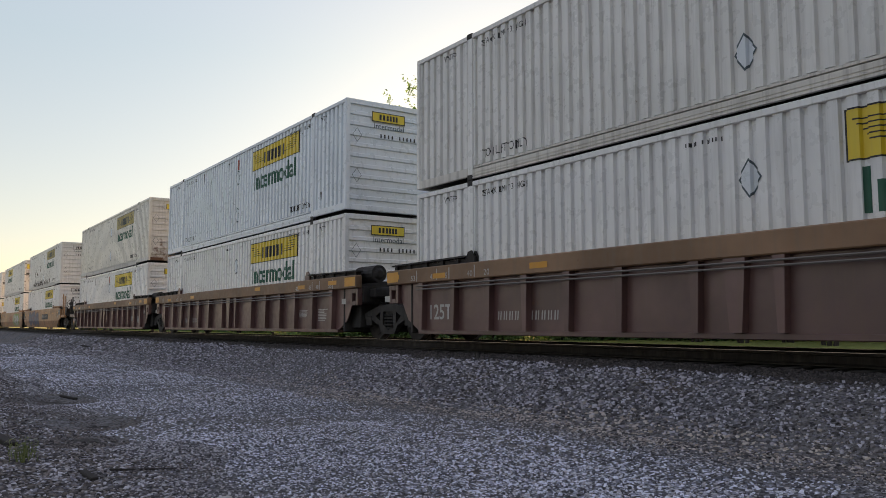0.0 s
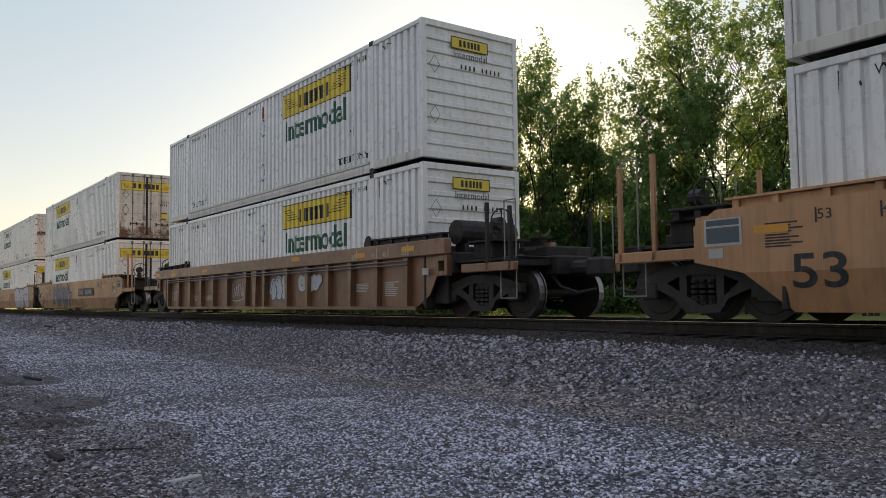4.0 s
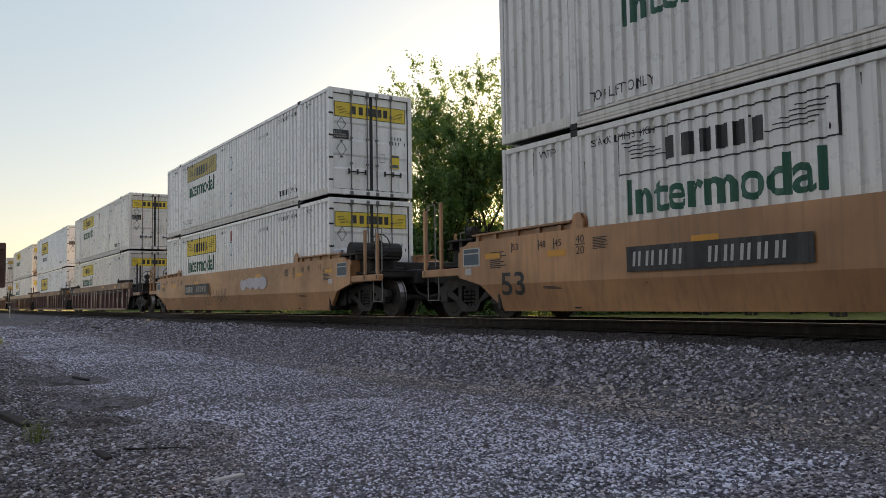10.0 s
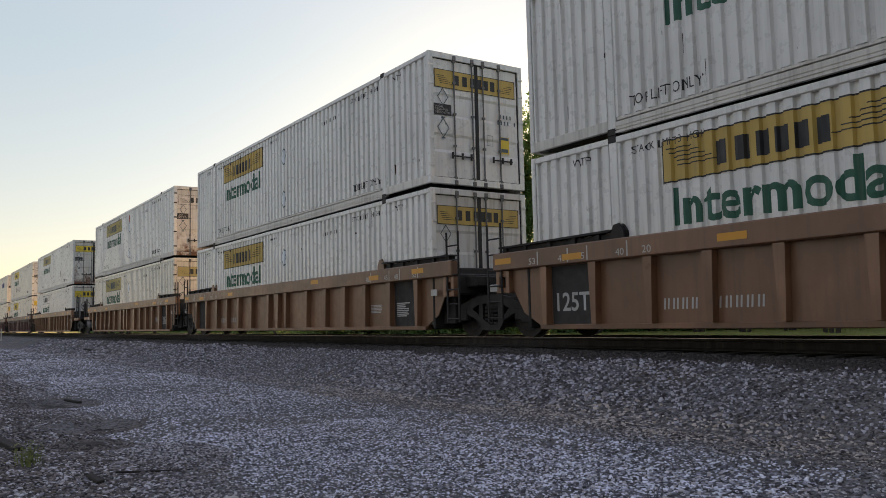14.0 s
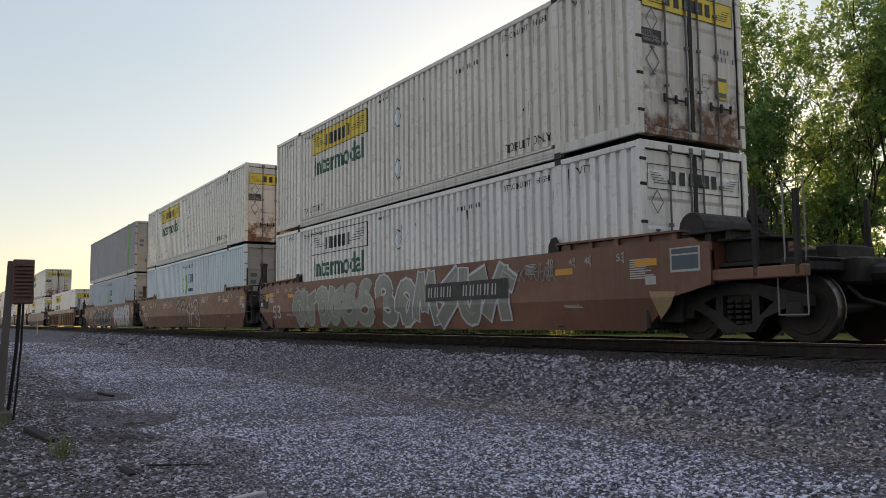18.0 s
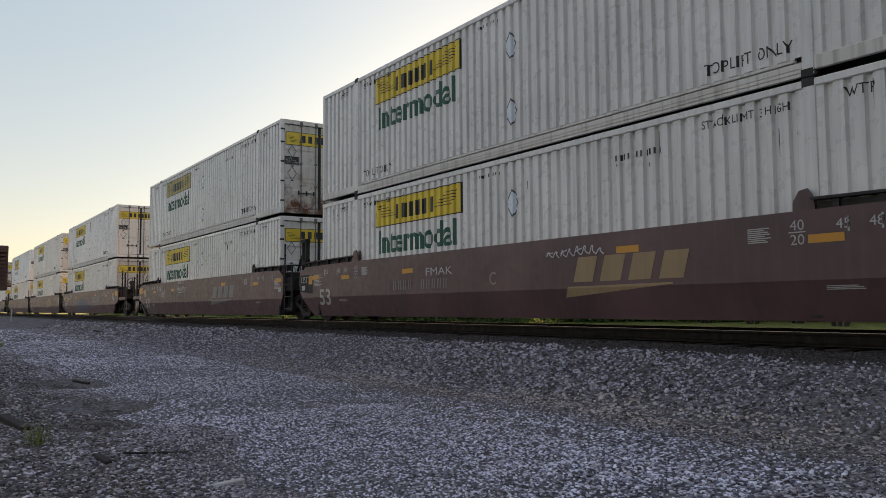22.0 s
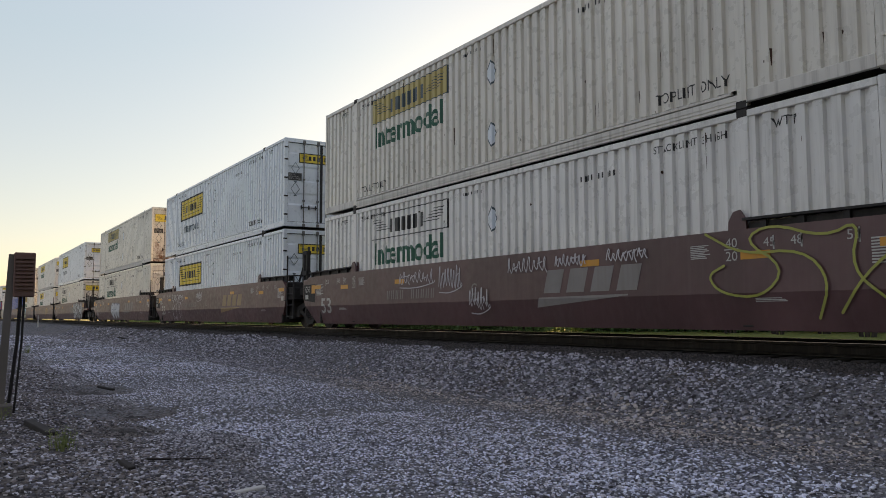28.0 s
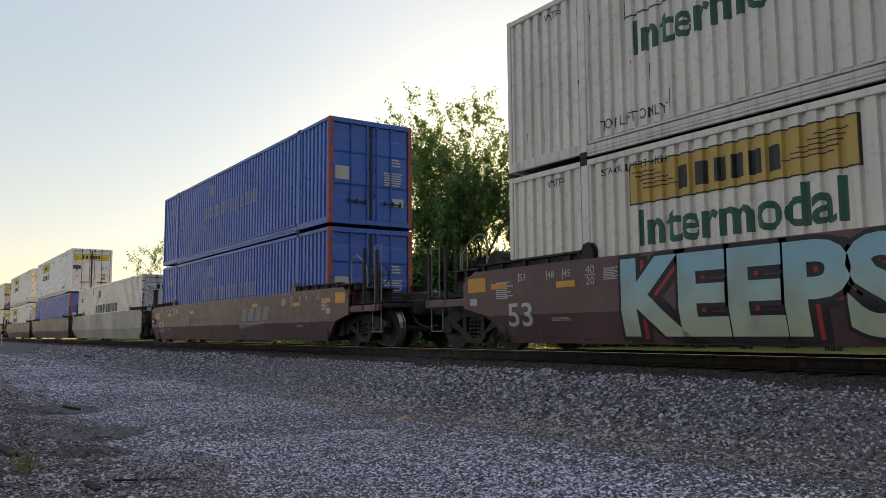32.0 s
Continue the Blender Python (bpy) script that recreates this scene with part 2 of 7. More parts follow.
def ground_mat():
    """Crushed stone on this side, grass and earth across the track, told apart by where it lies."""
    m, nt, bs = nodes_of("crushed_stone_and_grass")
    mp = coords(nt, shift=False)
    cells = add(nt, "ShaderNodeTexVoronoi", Scale=34.0)
    nt.links.new(mp.outputs[0], cells.inputs["Vector"])
    grey = ramp(nt, cells.outputs["Color"], 0.1, 0.95, (0.009, 0.009, 0.011, 1), (0.235, 0.24, 0.262, 1))
    patch = ramp(nt, noise_tex(nt, mp, 0.35, 5), 0.40, 0.72)
    grey = mix(nt, patch, grey, mix(nt, 0.6, grey, (0.185, 0.167, 0.152)))
    soil = ramp(nt, noise_tex(nt, mp, 0.8, 6), 0.58, 0.70)
    grey = mix(nt, soil, grey, (0.085, 0.07, 0.055))
    sx = nt.nodes.new("ShaderNodeSeparateXYZ")
    nt.links.new(mp.outputs[0], sx.inputs[0])
    worn = nt.nodes.new("ShaderNodeMath")
    worn.operation = "MULTIPLY_ADD"
    worn.inputs[1].default_value = 3.4
    nt.links.new(noise_tex(nt, mp, 0.55, 5), worn.inputs[0])
    nt.links.new(sx.outputs[1], worn.inputs[2])
    bare = nt.nodes.new("ShaderNodeMapRange")
    bare.inputs[1].default_value, bare.inputs[2].default_value = 3.2, 2.5
    nt.links.new(worn.outputs[0], bare.inputs[0])
    front = nt.nodes.new("ShaderNodeMapRange")
    front.inputs[1].default_value, front.inputs[2].default_value = -0.6, 0.4
    nt.links.new(worn.outputs[0], front.inputs[0])
    strip = nt.nodes.new("ShaderNodeMath")
    strip.operation = "MULTIPLY"
    nt.links.new(bare.outputs[0], strip.inputs[0])
    nt.links.new(front.outputs[0], strip.inputs[1])
    grey = mix(nt, strip.outputs[0], grey, mix(nt, noise_tex(nt, mp, 9, 4), (0.044, 0.041, 0.039), (0.115, 0.102, 0.093)))
    # near-black band along the track bed, y 8.3 to 11.6
    bed_edges = []
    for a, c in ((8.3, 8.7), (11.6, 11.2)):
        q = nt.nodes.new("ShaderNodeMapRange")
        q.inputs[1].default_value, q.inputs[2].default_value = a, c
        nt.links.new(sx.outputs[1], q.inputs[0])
        bed_edges.append(q.outputs[0])
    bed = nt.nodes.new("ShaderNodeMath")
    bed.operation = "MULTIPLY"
    nt.links.new(bed_edges[0], bed.inputs[0])
    nt.links.new(bed_edges[1], bed.inputs[1])
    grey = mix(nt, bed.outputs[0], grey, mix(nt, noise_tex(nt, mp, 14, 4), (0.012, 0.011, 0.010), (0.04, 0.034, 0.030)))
    grass = mix(nt, noise_tex(nt, mp, 1.5, 6), (0.090, 0.125, 0.020), (0.25, 0.26, 0.050))
    ad = nt.nodes.new("ShaderNodeMath")
    ad.operation = "MULTIPLY_ADD"
    ad.inputs[1].default_value = 1.6
    nt.links.new(noise_tex(nt, mp, 0.9, 3), ad.inputs[0])
    nt.links.new(sx.outputs[1], ad.inputs[2])
    far = nt.nodes.new("ShaderNodeMapRange")
    far.inputs[1].default_value, far.inputs[2].default_value = 14.2, 15.2
    nt.links.new(ad.outputs[0], far.inputs[0])
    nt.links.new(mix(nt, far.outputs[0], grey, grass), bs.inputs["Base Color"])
    bs.inputs["Roughness"].default_value = 0.95
    bump(nt, bs, cells.outputs["Distance"], 0.9, 0.035)
    return m


SOILED = stone_mat("soiled_stone", (0.285, 0.25, 0.225))
STONE, PALE, TAN_STONE, BALLAST, DARK_STONE, GROUND = stone_mat("yard_stone", (0.84, 0.82, 0.85)), stone_mat("pale_gravel", (1.27, 1.29, 1.41)), stone_mat("tan_gravel", (0.90, 0.80, 0.70)), stone_mat("ballast_stone", (0.74, 0.72, 0.78)), stone_mat("near_black_ballast", (0.085, 0.072, 0.066)), ground_mat()
BARK = paint("tree_bark", (0.030, 0.024, 0.019), rough=0.95, dirt=0.3)
LEAF = leafy("summer_leaf", (0.080, 0.160, 0.075), (0.210, 0.320, 0.145))
WEED = leafy("weed_leaf", (0.10, 0.10, 0.05), (0.21, 0.20, 0.10))
TIE = paint("creosoted_timber", (0.020, 0.016, 0.014), rough=0.95, dirt=0.3, dust=(0.035, 0.028, 0.022))
RUSTBOX = paint("rusty_box_paint", (0.15, 0.085, 0.07), rough=0.8, dirt=0.5, rust=0.4)
GREYWOOD = paint("grey_weathered_steel", (0.13, 0.115, 0.105), rough=0.8, dirt=0.4)
SIDING = paint("pale_house_siding", (0.62, 0.65, 0.68), rough=0.8, dirt=0.1)
ROOFING = paint("dark_shingles", (0.09, 0.085, 0.085), rough=0.95, dirt=0.3)


# ---- mesh helpers ----
SMALL = {"name_mark", "lettering", "writing", "mark", "stencil", "reflector", "number_mark", "scrawl", "scuff", "peeled_paint", "spring", "floor_beam", "hinge", "casting", "foliage", "label_plate", "emblem", "placard_face", "crown", "tie_bed", "door_seal", "black_panel"}


def part(name, bm, material, parent=None, label=""):
    """One mesh object out of a bmesh (or of a mesh made before) under a thing or a part."""
    if isinstance(bm, bmesh.types.BMesh):
        me = bpy.data.meshes.new(name)
        bm.to_mesh(me)
        bm.free()
    else:
        me = bm
    if not me.materials:
        me.materials.append(material)
    ob = new(name, me)
    if me.materials[0] != material:
        ob.material_slots[0].link = "OBJECT"
        ob.material_slots[0].material = material
    if parent is not None:
        ob.parent = parent
    if label:
        ob["label"] = label
    if name in SMALL:
        ob["kind"] = "stuff"
    return ob


def box(bm, x0, x1, y0, y1, z0, z1, bev=0.0):
    vs = [bm.verts.new((x, y, z)) for x in (x0, x1) for y in (y0, y1) for z in (z0, z1)]
    fs = [bm.faces.new([vs[i] for i in q]) for q in ((0, 1, 3, 2), (4, 6, 7, 5), (0, 4, 5, 1), (2, 3, 7, 6), (0, 2, 6, 4), (1, 5, 7, 3))]
    if bev:
        bmesh.ops.bevel(bm, geom=list({e for f in fs for e in f.edges}), offset=bev, segments=1, affect="EDGES", clamp_overlap=True)
    return bm


def cyl(bm, a, b, r, n=10, r2=None):
    a, b = Vector(a), Vector(b)
    q = (b - a).to_track_quat("Z", "Y").to_matrix()
    rings = []
    for p, rad in ((a, r), (b, r if r2 is None else r2)):
        rings.append([bm.verts.new(p + q @ Vector((math.cos(t) * rad, math.sin(t) * rad, 0))) for t in (i * 2 * math.pi / n for i in range(n))])
    for i in range(n):
        j = (i + 1) % n
        bm.faces.new((rings[0][i], rings[0][j], rings[1][j], rings[1][i]))
    bm.faces.new(rings[0][::-1])
    bm.faces.new(rings[1])
    return bm


def prism(bm, pts, y0, y1):
    """A plate with the outline pts (x, z), from y0 to y1."""
    a = [bm.verts.new((x, y0, z)) for x, z in pts]
    c = [bm.verts.new((x, y1, z)) for x, z in pts]
    bm.faces.new(a), bm.faces.new(c[::-1])
    for i in range(len(pts)):
        j = (i + 1) % len(pts)
        bm.faces.new((a[j], a[i], c[i], c[j]))
    bmesh.ops.recalc_face_normals(bm, faces=bm.faces)
    return bm


def tube(bm, pts, r, n=6):
    for p, q in zip(pts, pts[1:]):
        cyl(bm, p, q, r, n)
    return bm


MESHES = {}


def kept(key, make):
    """The mesh under that key, made once."""
    if key not in MESHES:
        bm = make()
        me = bpy.data.meshes.new(key)
        bm.to_mesh(me)
        bm.free()
        MESHES[key] = me
    return MESHES[key]


def B():
    return bmesh.new()


def text_bm(words, width, height, slant=0.0, fat=0.0):
    """Flat lettering of that width and height, in the plane x, z, from its lower left corner."""
    cu = bpy.data.curves.new("lettering", "FONT")
    cu.body, cu.resolution_u, cu.shear, cu.offset = words, 4 if height > 0.25 else 3 if height > 0.1 else 1, slant, fat
    ob = bpy.data.objects.new("lettering", cu)
    scene.collection.objects.link(ob)
    me = bpy.data.meshes.new_from_object(ob.evaluated_get(bpy.context.evaluated_depsgraph_get()))
    bpy.data.objects.remove(ob)
    bm = B()
    bm.from_mesh(me)
    bpy.data.meshes.remove(me)
    bmesh.ops.remove_doubles(bm, verts=bm.verts, dist=1e-5)
    xs, ys = [v.co.x for v in bm.verts], [v.co.y for v in bm.verts]
    x0, y0, sx, sy = min(xs), min(ys), max(xs) - min(xs), max(ys) - min(ys)
    for v in bm.verts:
        v.co = Vector(((v.co.x - x0) / sx * width, 0, (v.co.y - y0) / sy * height))
    return bm


def flat(bm, pts):
    f = bm.faces.new([bm.verts.new((x, 0, z)) for x, z in pts])
    return f


def rect(bm, x0, x1, z0, z1):
    return flat(bm, ((x0, z0), (x1, z0), (x1, z1), (x0, z1)))


def shift(bm, dx, dz):
    for v in bm.verts:
        v.co.x += dx
        v.co.z += dz
    return bm


# corrugated wall: outer flats and narrower hollows
PITCH, DEEP = 0.245, 0.052


def hollow(x):
    p = (x - 0.02) % PITCH
    if p < 0.132:
        return 0.0
    if p < 0.152:
        return (p - 0.132) / 0.02 * DEEP
    if p < 0.222:
        return DEEP
    return (PITCH - p) / 0.023 * DEEP


def rib_lines(x0, x1):
    k0, k1 = int(x0 / PITCH) - 1, int(x1 / PITCH) + 1
    xs = [0.02 + k * PITCH + o for k in range(k0, k1 + 1) for o in (0.0, 0.132, 0.152, 0.222)]
    return sorted(x for x in xs if x0 + 1e-4 < x < x1 - 1e-4)


def drape(bm, proud=0.004):
    """Lay flat marks onto the corrugated wall."""
    bmesh.ops.triangulate(bm, faces=bm.faces[:])
    xs = [v.co.x for v in bm.verts]
    for x in rib_lines(min(xs), max(xs)):
        bmesh.ops.bisect_plane(bm, geom=bm.verts[:] + bm.edges[:] + bm.faces[:], plane_co=(x, 0, 0), plane_no=(1, 0, 0))
    for v in bm.verts:
        v.co.y = -(HALF - 0.02) + hollow(v.co.x) - proud
    bmesh.ops.recalc_face_normals(bm, faces=bm.faces)
    for f in bm.faces:
        if f.normal.y > 0:
            f.normal_flip()
    return bm


# ---- ground, track ----
def lift(x, y):
    """Height of the ground: yard, ballast bank, track bed, field beyond."""
    if y < 6.9:
        h = 0.0
    elif y < 8.5:
        s = (y - 6.9) / 1.6
        h = 0.57 * (s * s * (3 - 2 * s) * 0.35 + s * 0.65)
    elif y < 12.5:
        h = 0.57 + 0.06 * min(1.0, (y - 8.5) / 0.6) * (1 if y < 10 else 0)
    elif y < 15:
        h = 0.57 - (y - 12.5) / 2.5 * 0.35
    else:
        h = 0.27
    amp = 0.035 if y < 12 else 0.06
    h += amp * noise.noise((x * 0.45, y * 0.45, 0)) + amp * 0.5 * noise.noise((x * 1.7, y * 1.7, 5))
    for cx, cy, r, d in ((-14.7, 2.15, 1.0, 0.10), (-10.9, 2.15, 0.7, 0.09), (-9.4, 1.9, 0.8, 0.05)):
        q = ((x - cx) ** 2 / 1.4 + (y - cy) ** 2) / (r * r)
        if q < 4:
            h -= d * math.exp(-q * 1.5)
    if 8.5 < y < 12.5:
        h = min(h, 0.64)
    return h


def make_ground():
    def line(a, c, step, far):
        core = list(np.arange(a, c + 1e-6, step))
        out = [a - d for d in far][::-1] + core + [c + d for d in far]
        return out
    xs = line(-44.0, 6.0, 0.28, (0.6, 1.5, 3, 6, 11, 20, 35, 60, 110, 200, 400, 900, 2500))
    ys = line(0.0, 16.0, 0.2, (0.5, 1.2, 2.5, 5, 9, 16, 30, 60, 110, 200, 400, 900, 2500))
    verts = [(x, y, lift(x, y)) for y in ys for x in xs]
    w = len(xs)
    faces = [(j * w + i, j * w + i + 1, (j + 1) * w + i + 1, (j + 1) * w + i) for j in range(len(ys) - 1) for i in range(w - 1)]
    me = bpy.data.meshes.new("ground")
    me.from_pydata(verts, [], faces)
    me.materials.append(GROUND)
    me.shade_smooth()
    tagged(new("ground", me), "grey crushed-stone yard rising to a ballast bank, grass beyond the track", "ground", kind="structure")


def make_stones():
    """Loose crushed stone, thick near the camera and thinner with distance, in one mesh."""
    rng = np.random.default_rng(4)
    pts = []
    for x0, x1, y0, y1, per in ((-9, -1.2, 0.6, 5.0, 1550), (-9, -1.2, 5.0, 9.35, 760), (-9, -4, -0.4, 1.9, 700), (-16, -9, -0.6, 2.2, 520), (-15, -9, 0.6, 9.3, 640), (-22, -15, 0.1, 9.2, 380), (-34, -22, 0.1, 8.8, 190), (-60, -34, 0.3, 8.7, 40), (-1.2, 2.5, 0.6, 9.2, 260), (-4, 2.5, -2.5, 0.6, 180), (-9, -4, -2.5, -0.4, 180), (-1.8, -1.2, 0.6, 9.2, 200)):
        n = int((x1 - x0) * (y1 - y0) * per)
        pts.append(np.stack([rng.uniform(x0, x1, n), rng.uniform(y0, y1, n)], 1))
    pts = np.concatenate(pts)
    keep = np.array([p[1] > 6.6 or noise.noise((p[0] * 0.35, p[1] * 0.35, 9)) + 0.5 * noise.noise((p[0] * 1.3, p[1] * 1.3, 3)) > (-0.45 if p[1] < 1.9 and p[0] < -5 else -0.95) + rng.uniform(-0.3, 0.3) for p in pts])
    pts = pts[keep]
    pit = np.array([[-14.7, 2.15, 0.85], [-10.9, 2.15, 0.6], [-9.3, 1.75, 0.5]])
    far = ((pts[:, None, 0] - pit[None, :, 0]) ** 2 / 1.6 + (pts[:, None, 1] - pit[None, :, 1]) ** 2) / pit[None, :, 2] ** 2
    pts = pts[(far.min(1) + rng.normal(0, 0.25, len(pts)) > 1.0) | (rng.random(len(pts)) < 0.7)]
    pts = pts[(pts[:, 1] < 6.9) | (rng.random(len(pts)) < 0.75)]
    n = len(pts)
    z = np.array([lift(x, y) for x, y in pts])
    size = 0.0068 + 0.0150 * rng.beta(1.5, 3.2, n)
    coarse = np.array([noise.noise((a * 0.22, c * 0.3, 2)) for a, c in pts])
    size *= np.clip(np.where(pts[:, 1] < 1.8, 1.15, 0.80) + 0.45 * coarse, 0.7, 1.5)
    size *= np.where(pts[:, 0] < -15, 1.25, 1.0) * np.where(pts[:, 0] < -22, 1.25, 1.0) * np.where(pts[:, 0] < -34, 1.6, 1.0) * np.where(pts[:, 1] > 6.9, np.where(pts[:, 0] > -15, 1.8, 1.4), np.where(pts[:, 1] > 6.4, 1.4, 1.0))
    corner = np.array([[x, y, w] for x in (-1, 1) for y in (-1, 1) for w in (-1, 1)], float)
    v = corner[None] * rng.uniform(0.45, 1.0, (n, 8, 3)) * size[:, None, None] * np.stack([rng.uniform(0.8, 1.5, n), rng.uniform(0.7, 1.1, n), rng.uniform(0.30, 0.56, n) * np.where(pts[:, 1] > 6.9, 1.45, 1.0)], 1)[:, None]
    a, t = rng.uniform(0, 2 * math.pi, n), rng.normal(0, 0.28, n)
    ct, st = np.cos(t)[:, None], np.sin(t)[:, None]
    x, y, w = v[..., 0] * ct + v[..., 2] * st, v[..., 1], -v[..., 0] * st + v[..., 2] * ct
    ca, sa = np.cos(a)[:, None], np.sin(a)[:, None]
    tone = pts[:, 1] + 0.9 * np.array([noise.noise((a * 0.5, 1.5, 4)) for a in pts[:, 0]]) > 6.7
    v = np.stack([x * ca - y * sa + pts[:, :1], x * sa + y * ca + pts[:, 1:], w + z[:, None] + (size * 0.35)[:, None]], 2)
    quad = np.array(((0, 1, 3, 2), (4, 6, 7, 5), (0, 4, 5, 1), (2, 3, 7, 6), (1, 5, 7, 3)))
    middle = ~tone & (pts[:, 1] + 0.8 * np.array([noise.noise((q * 0.4, 7.5, 4)) for q in pts[:, 0]]) > 2.3) & (pts[:, 1] < 5.9) & (pts[:, 0] < -3.2)
    # bank stones past about y 8.5 take the darkest tone
    near_ties = tone & (pts[:, 1] + 0.25 * np.array([noise.noise((q * 0.8, 3.5, 6)) for q in pts[:, 0]]) + rng.normal(0, 0.06, n) > 8.5)
    along = pts[:, 1] + 0.55 * np.array([noise.noise((q * 0.35, 2.5, 8)) for q in pts[:, 0]]) + rng.normal(0, 0.16, n)
    dusty = (along > 6.0) & (along < 7.05) & (rng.random(n) < 0.8 * np.clip((pts[:, 0] + 20) / 9, 0.0, 1.0))
    middle, near_ties, tone = middle & ~dusty, near_ties & ~dusty, tone | dusty
    soft = np.array([noise.noise((q[0] * 0.5, q[1] * 0.9, 12)) for q in pts]) + rng.normal(0, 0.25, n)
    corner = pts[:, 1] + 0.7 * soft < 1.7 + 0.05 * np.clip(-pts[:, 0] - 6, 0, 8)
    heap = (((pts[:, None, 0] - pit[None, :, 0]) ** 2 / 2.2 + (pts[:, None, 1] - pit[None, :, 1]) ** 2) / (pit[None, :, 2] * 0.85) ** 2).min(1) + 0.35 * soft < 1.0
    soiled = (corner & (pts[:, 0] < -4.3) & (rng.random(n) < 0.62)) | (heap & (rng.random(n) < 0.93))
    middle, dusty = middle & ~soiled, dusty & ~soiled
    for name, sel, mat, label in (("soiled_stone", soiled, SOILED, "dark earth-stained stones in the corner of the yard"), ("tan_gravel", dusty, TAN_STONE, "dusty tan gravel along the foot of the ballast bank"), ("fine_gravel", middle, PALE, "fine pale grey gravel in the middle of the yard"), ("crushed_stone", ~tone & ~middle & ~soiled, STONE, "loose grey and tan crushed stone spread over the yard"), ("track_ballast", tone & ~near_ties & ~dusty, BALLAST, "coarse dark grey ballast on the bank beside the track"), ("stained_ballast", near_ties, DARK_STONE, "near-black ballast round the ends of the ties")):
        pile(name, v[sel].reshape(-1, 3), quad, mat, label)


def pile(name, v, quad, mat, label):
    f = (quad[None] + (np.arange(len(v) // 8) * 8)[:, None, None]).reshape(-1, 4)
    me = bpy.data.meshes.new(name)
    me.vertices.add(len(v))
    me.vertices.foreach_set("co", v.ravel())
    me.loops.add(f.size)
    me.loops.foreach_set("vertex_index", f.ravel().astype(np.int32))
    me.polygons.add(len(f))
    me.polygons.foreach_set("loop_start", np.arange(0, f.size, 4, dtype=np.int32))
    me.update(calc_edges=True)
    me.materials.append(mat)
    tagged(new(name, me), label, "gravel", kind="stuff")


def make_track():
    track = tagged(new("railway_track"), "rusty railway track with polished rail heads on dark timber ties", "track")
    for s in (-1, 1):
        y = YC + s * 0.7525
        bm = B()
        half = [(0.07, 0.67), (0.07, 0.685), (0.012, 0.71), (0.012, 0.80), (0.036, 0.81), (0.036, 0.843)]
        ring = [(y + a, z) for a, z in half] + [(y - a, z) for a, z in half[::-1]]
        ends = [[bm.verts.new((x, a, z)) for a, z in ring] for x in (-900, 1000)]
        for i in range(len(ring)):
            j = (i + 1) % len(ring)
            bm.faces.new((ends[0][i], ends[0][j], ends[1][j], ends[1][i]))
        rail = part("rail", bm, RAILM, track)
        bm = B()
        box(bm, -900, 1000, y - 0.035, y + 0.035, 0.844, RAIL, 0.0)
        part("rail_head", bm, POLISHED, rail, "bright polished rail head")
    tie = kept("tie", lambda: box(B(), -0.115, 0.115, -1.3, 1.3, 0.48, 0.662, 0.012))
    rest = B()
    for k in range(-320, 20):
        x = k * 0.5 + 0.03 * math.sin(k * 7.1)
        if -100 <= k <= 8:
            ob = part("tie", tie, TIE, track)
            ob.location = (x, YC + 0.02 * math.sin(k * 3.3), 0)
        else:
            box(rest, x - 0.115, x + 0.115, YC - 1.3, YC + 1.3, 0.48, 0.662)
    part("tie_bed", rest, TIE, track)["kind"] = "stuff"


# ---- containers ----
POSTS = (1.90, LEN - 2.06)
POST_W = 0.16


def wall_bm():
    """The corrugated near side between the posts."""
    bm = B()
    for a, c in ((0.11, POSTS[0]), (POSTS[0] + POST_W, POSTS[1]), (POSTS[1] + POST_W, LEN - 0.11)):
        xs = [a] + rib_lines(a, c) + [c]
        lo = [bm.verts.new((x, -(HALF - 0.02) + hollow(x), 0.252 if POSTS[0] < a + 0.1 and c < POSTS[1] + 0.1 else 0.22)) for x in xs]
        hi = [bm.verts.new((x, -(HALF - 0.02) + hollow(x), TALL - 0.10)) for x in xs]
        for i in range(len(xs) - 1):
            bm.faces.new((lo[i], lo[i + 1], hi[i + 1], hi[i]))
    return bm


def turned(bm):
    """The same on the far side."""
    for v in bm.verts:
        v.co.x, v.co.y = LEN - v.co.x, -v.co.y
    return bm


def sill_bm(s):
    """Bottom rail between the posts, a rolled section with two grooves."""
    bm = B()
    y = HALF
    ring = [(y, -0.004), (y, 0.03), (y - 0.014, 0.034), (y - 0.014, 0.044), (y, 0.048), (y, 0.085), (y - 0.01, 0.088), (y - 0.01, 0.096), (y, 0.10), (y, 0.175), (y - 0.07, 0.175), (y - 0.07, -0.004)]
    x0, x1 = (POSTS[0], POSTS[1] + POST_W) if s < 0 else (0.1, LEN - 0.1)
    ends = [[bm.verts.new((x, s * q, z)) for q, z in ring] for x in (x0, x1)]
    for i in range(len(ring)):
        j = (i + 1) % len(ring)
        bm.faces.new((ends[0][i], ends[0][j], ends[1][j], ends[1][i]))
    bm.faces.new(ends[0]), bm.faces.new(ends[1][::-1])
    bmesh.ops.recalc_face_normals(bm, faces=bm.faces)
    return bm


RAIL_PIECES = {"rail_strip": (POSTS[0] + 0.2, POSTS[1] - 0.1, -HALF - 0.006, -HALF + 0.07, 0.19, 0.235, 0.006),
               "end_rail": (0.1, POSTS[0] - 0.004, -HALF, -HALF + 0.07, 0.05, 0.225, 0.008),
               "front_rail": (POSTS[1] + POST_W + 0.004, LEN - 0.1, -HALF, -HALF + 0.07, 0.05, 0.225, 0.008)}


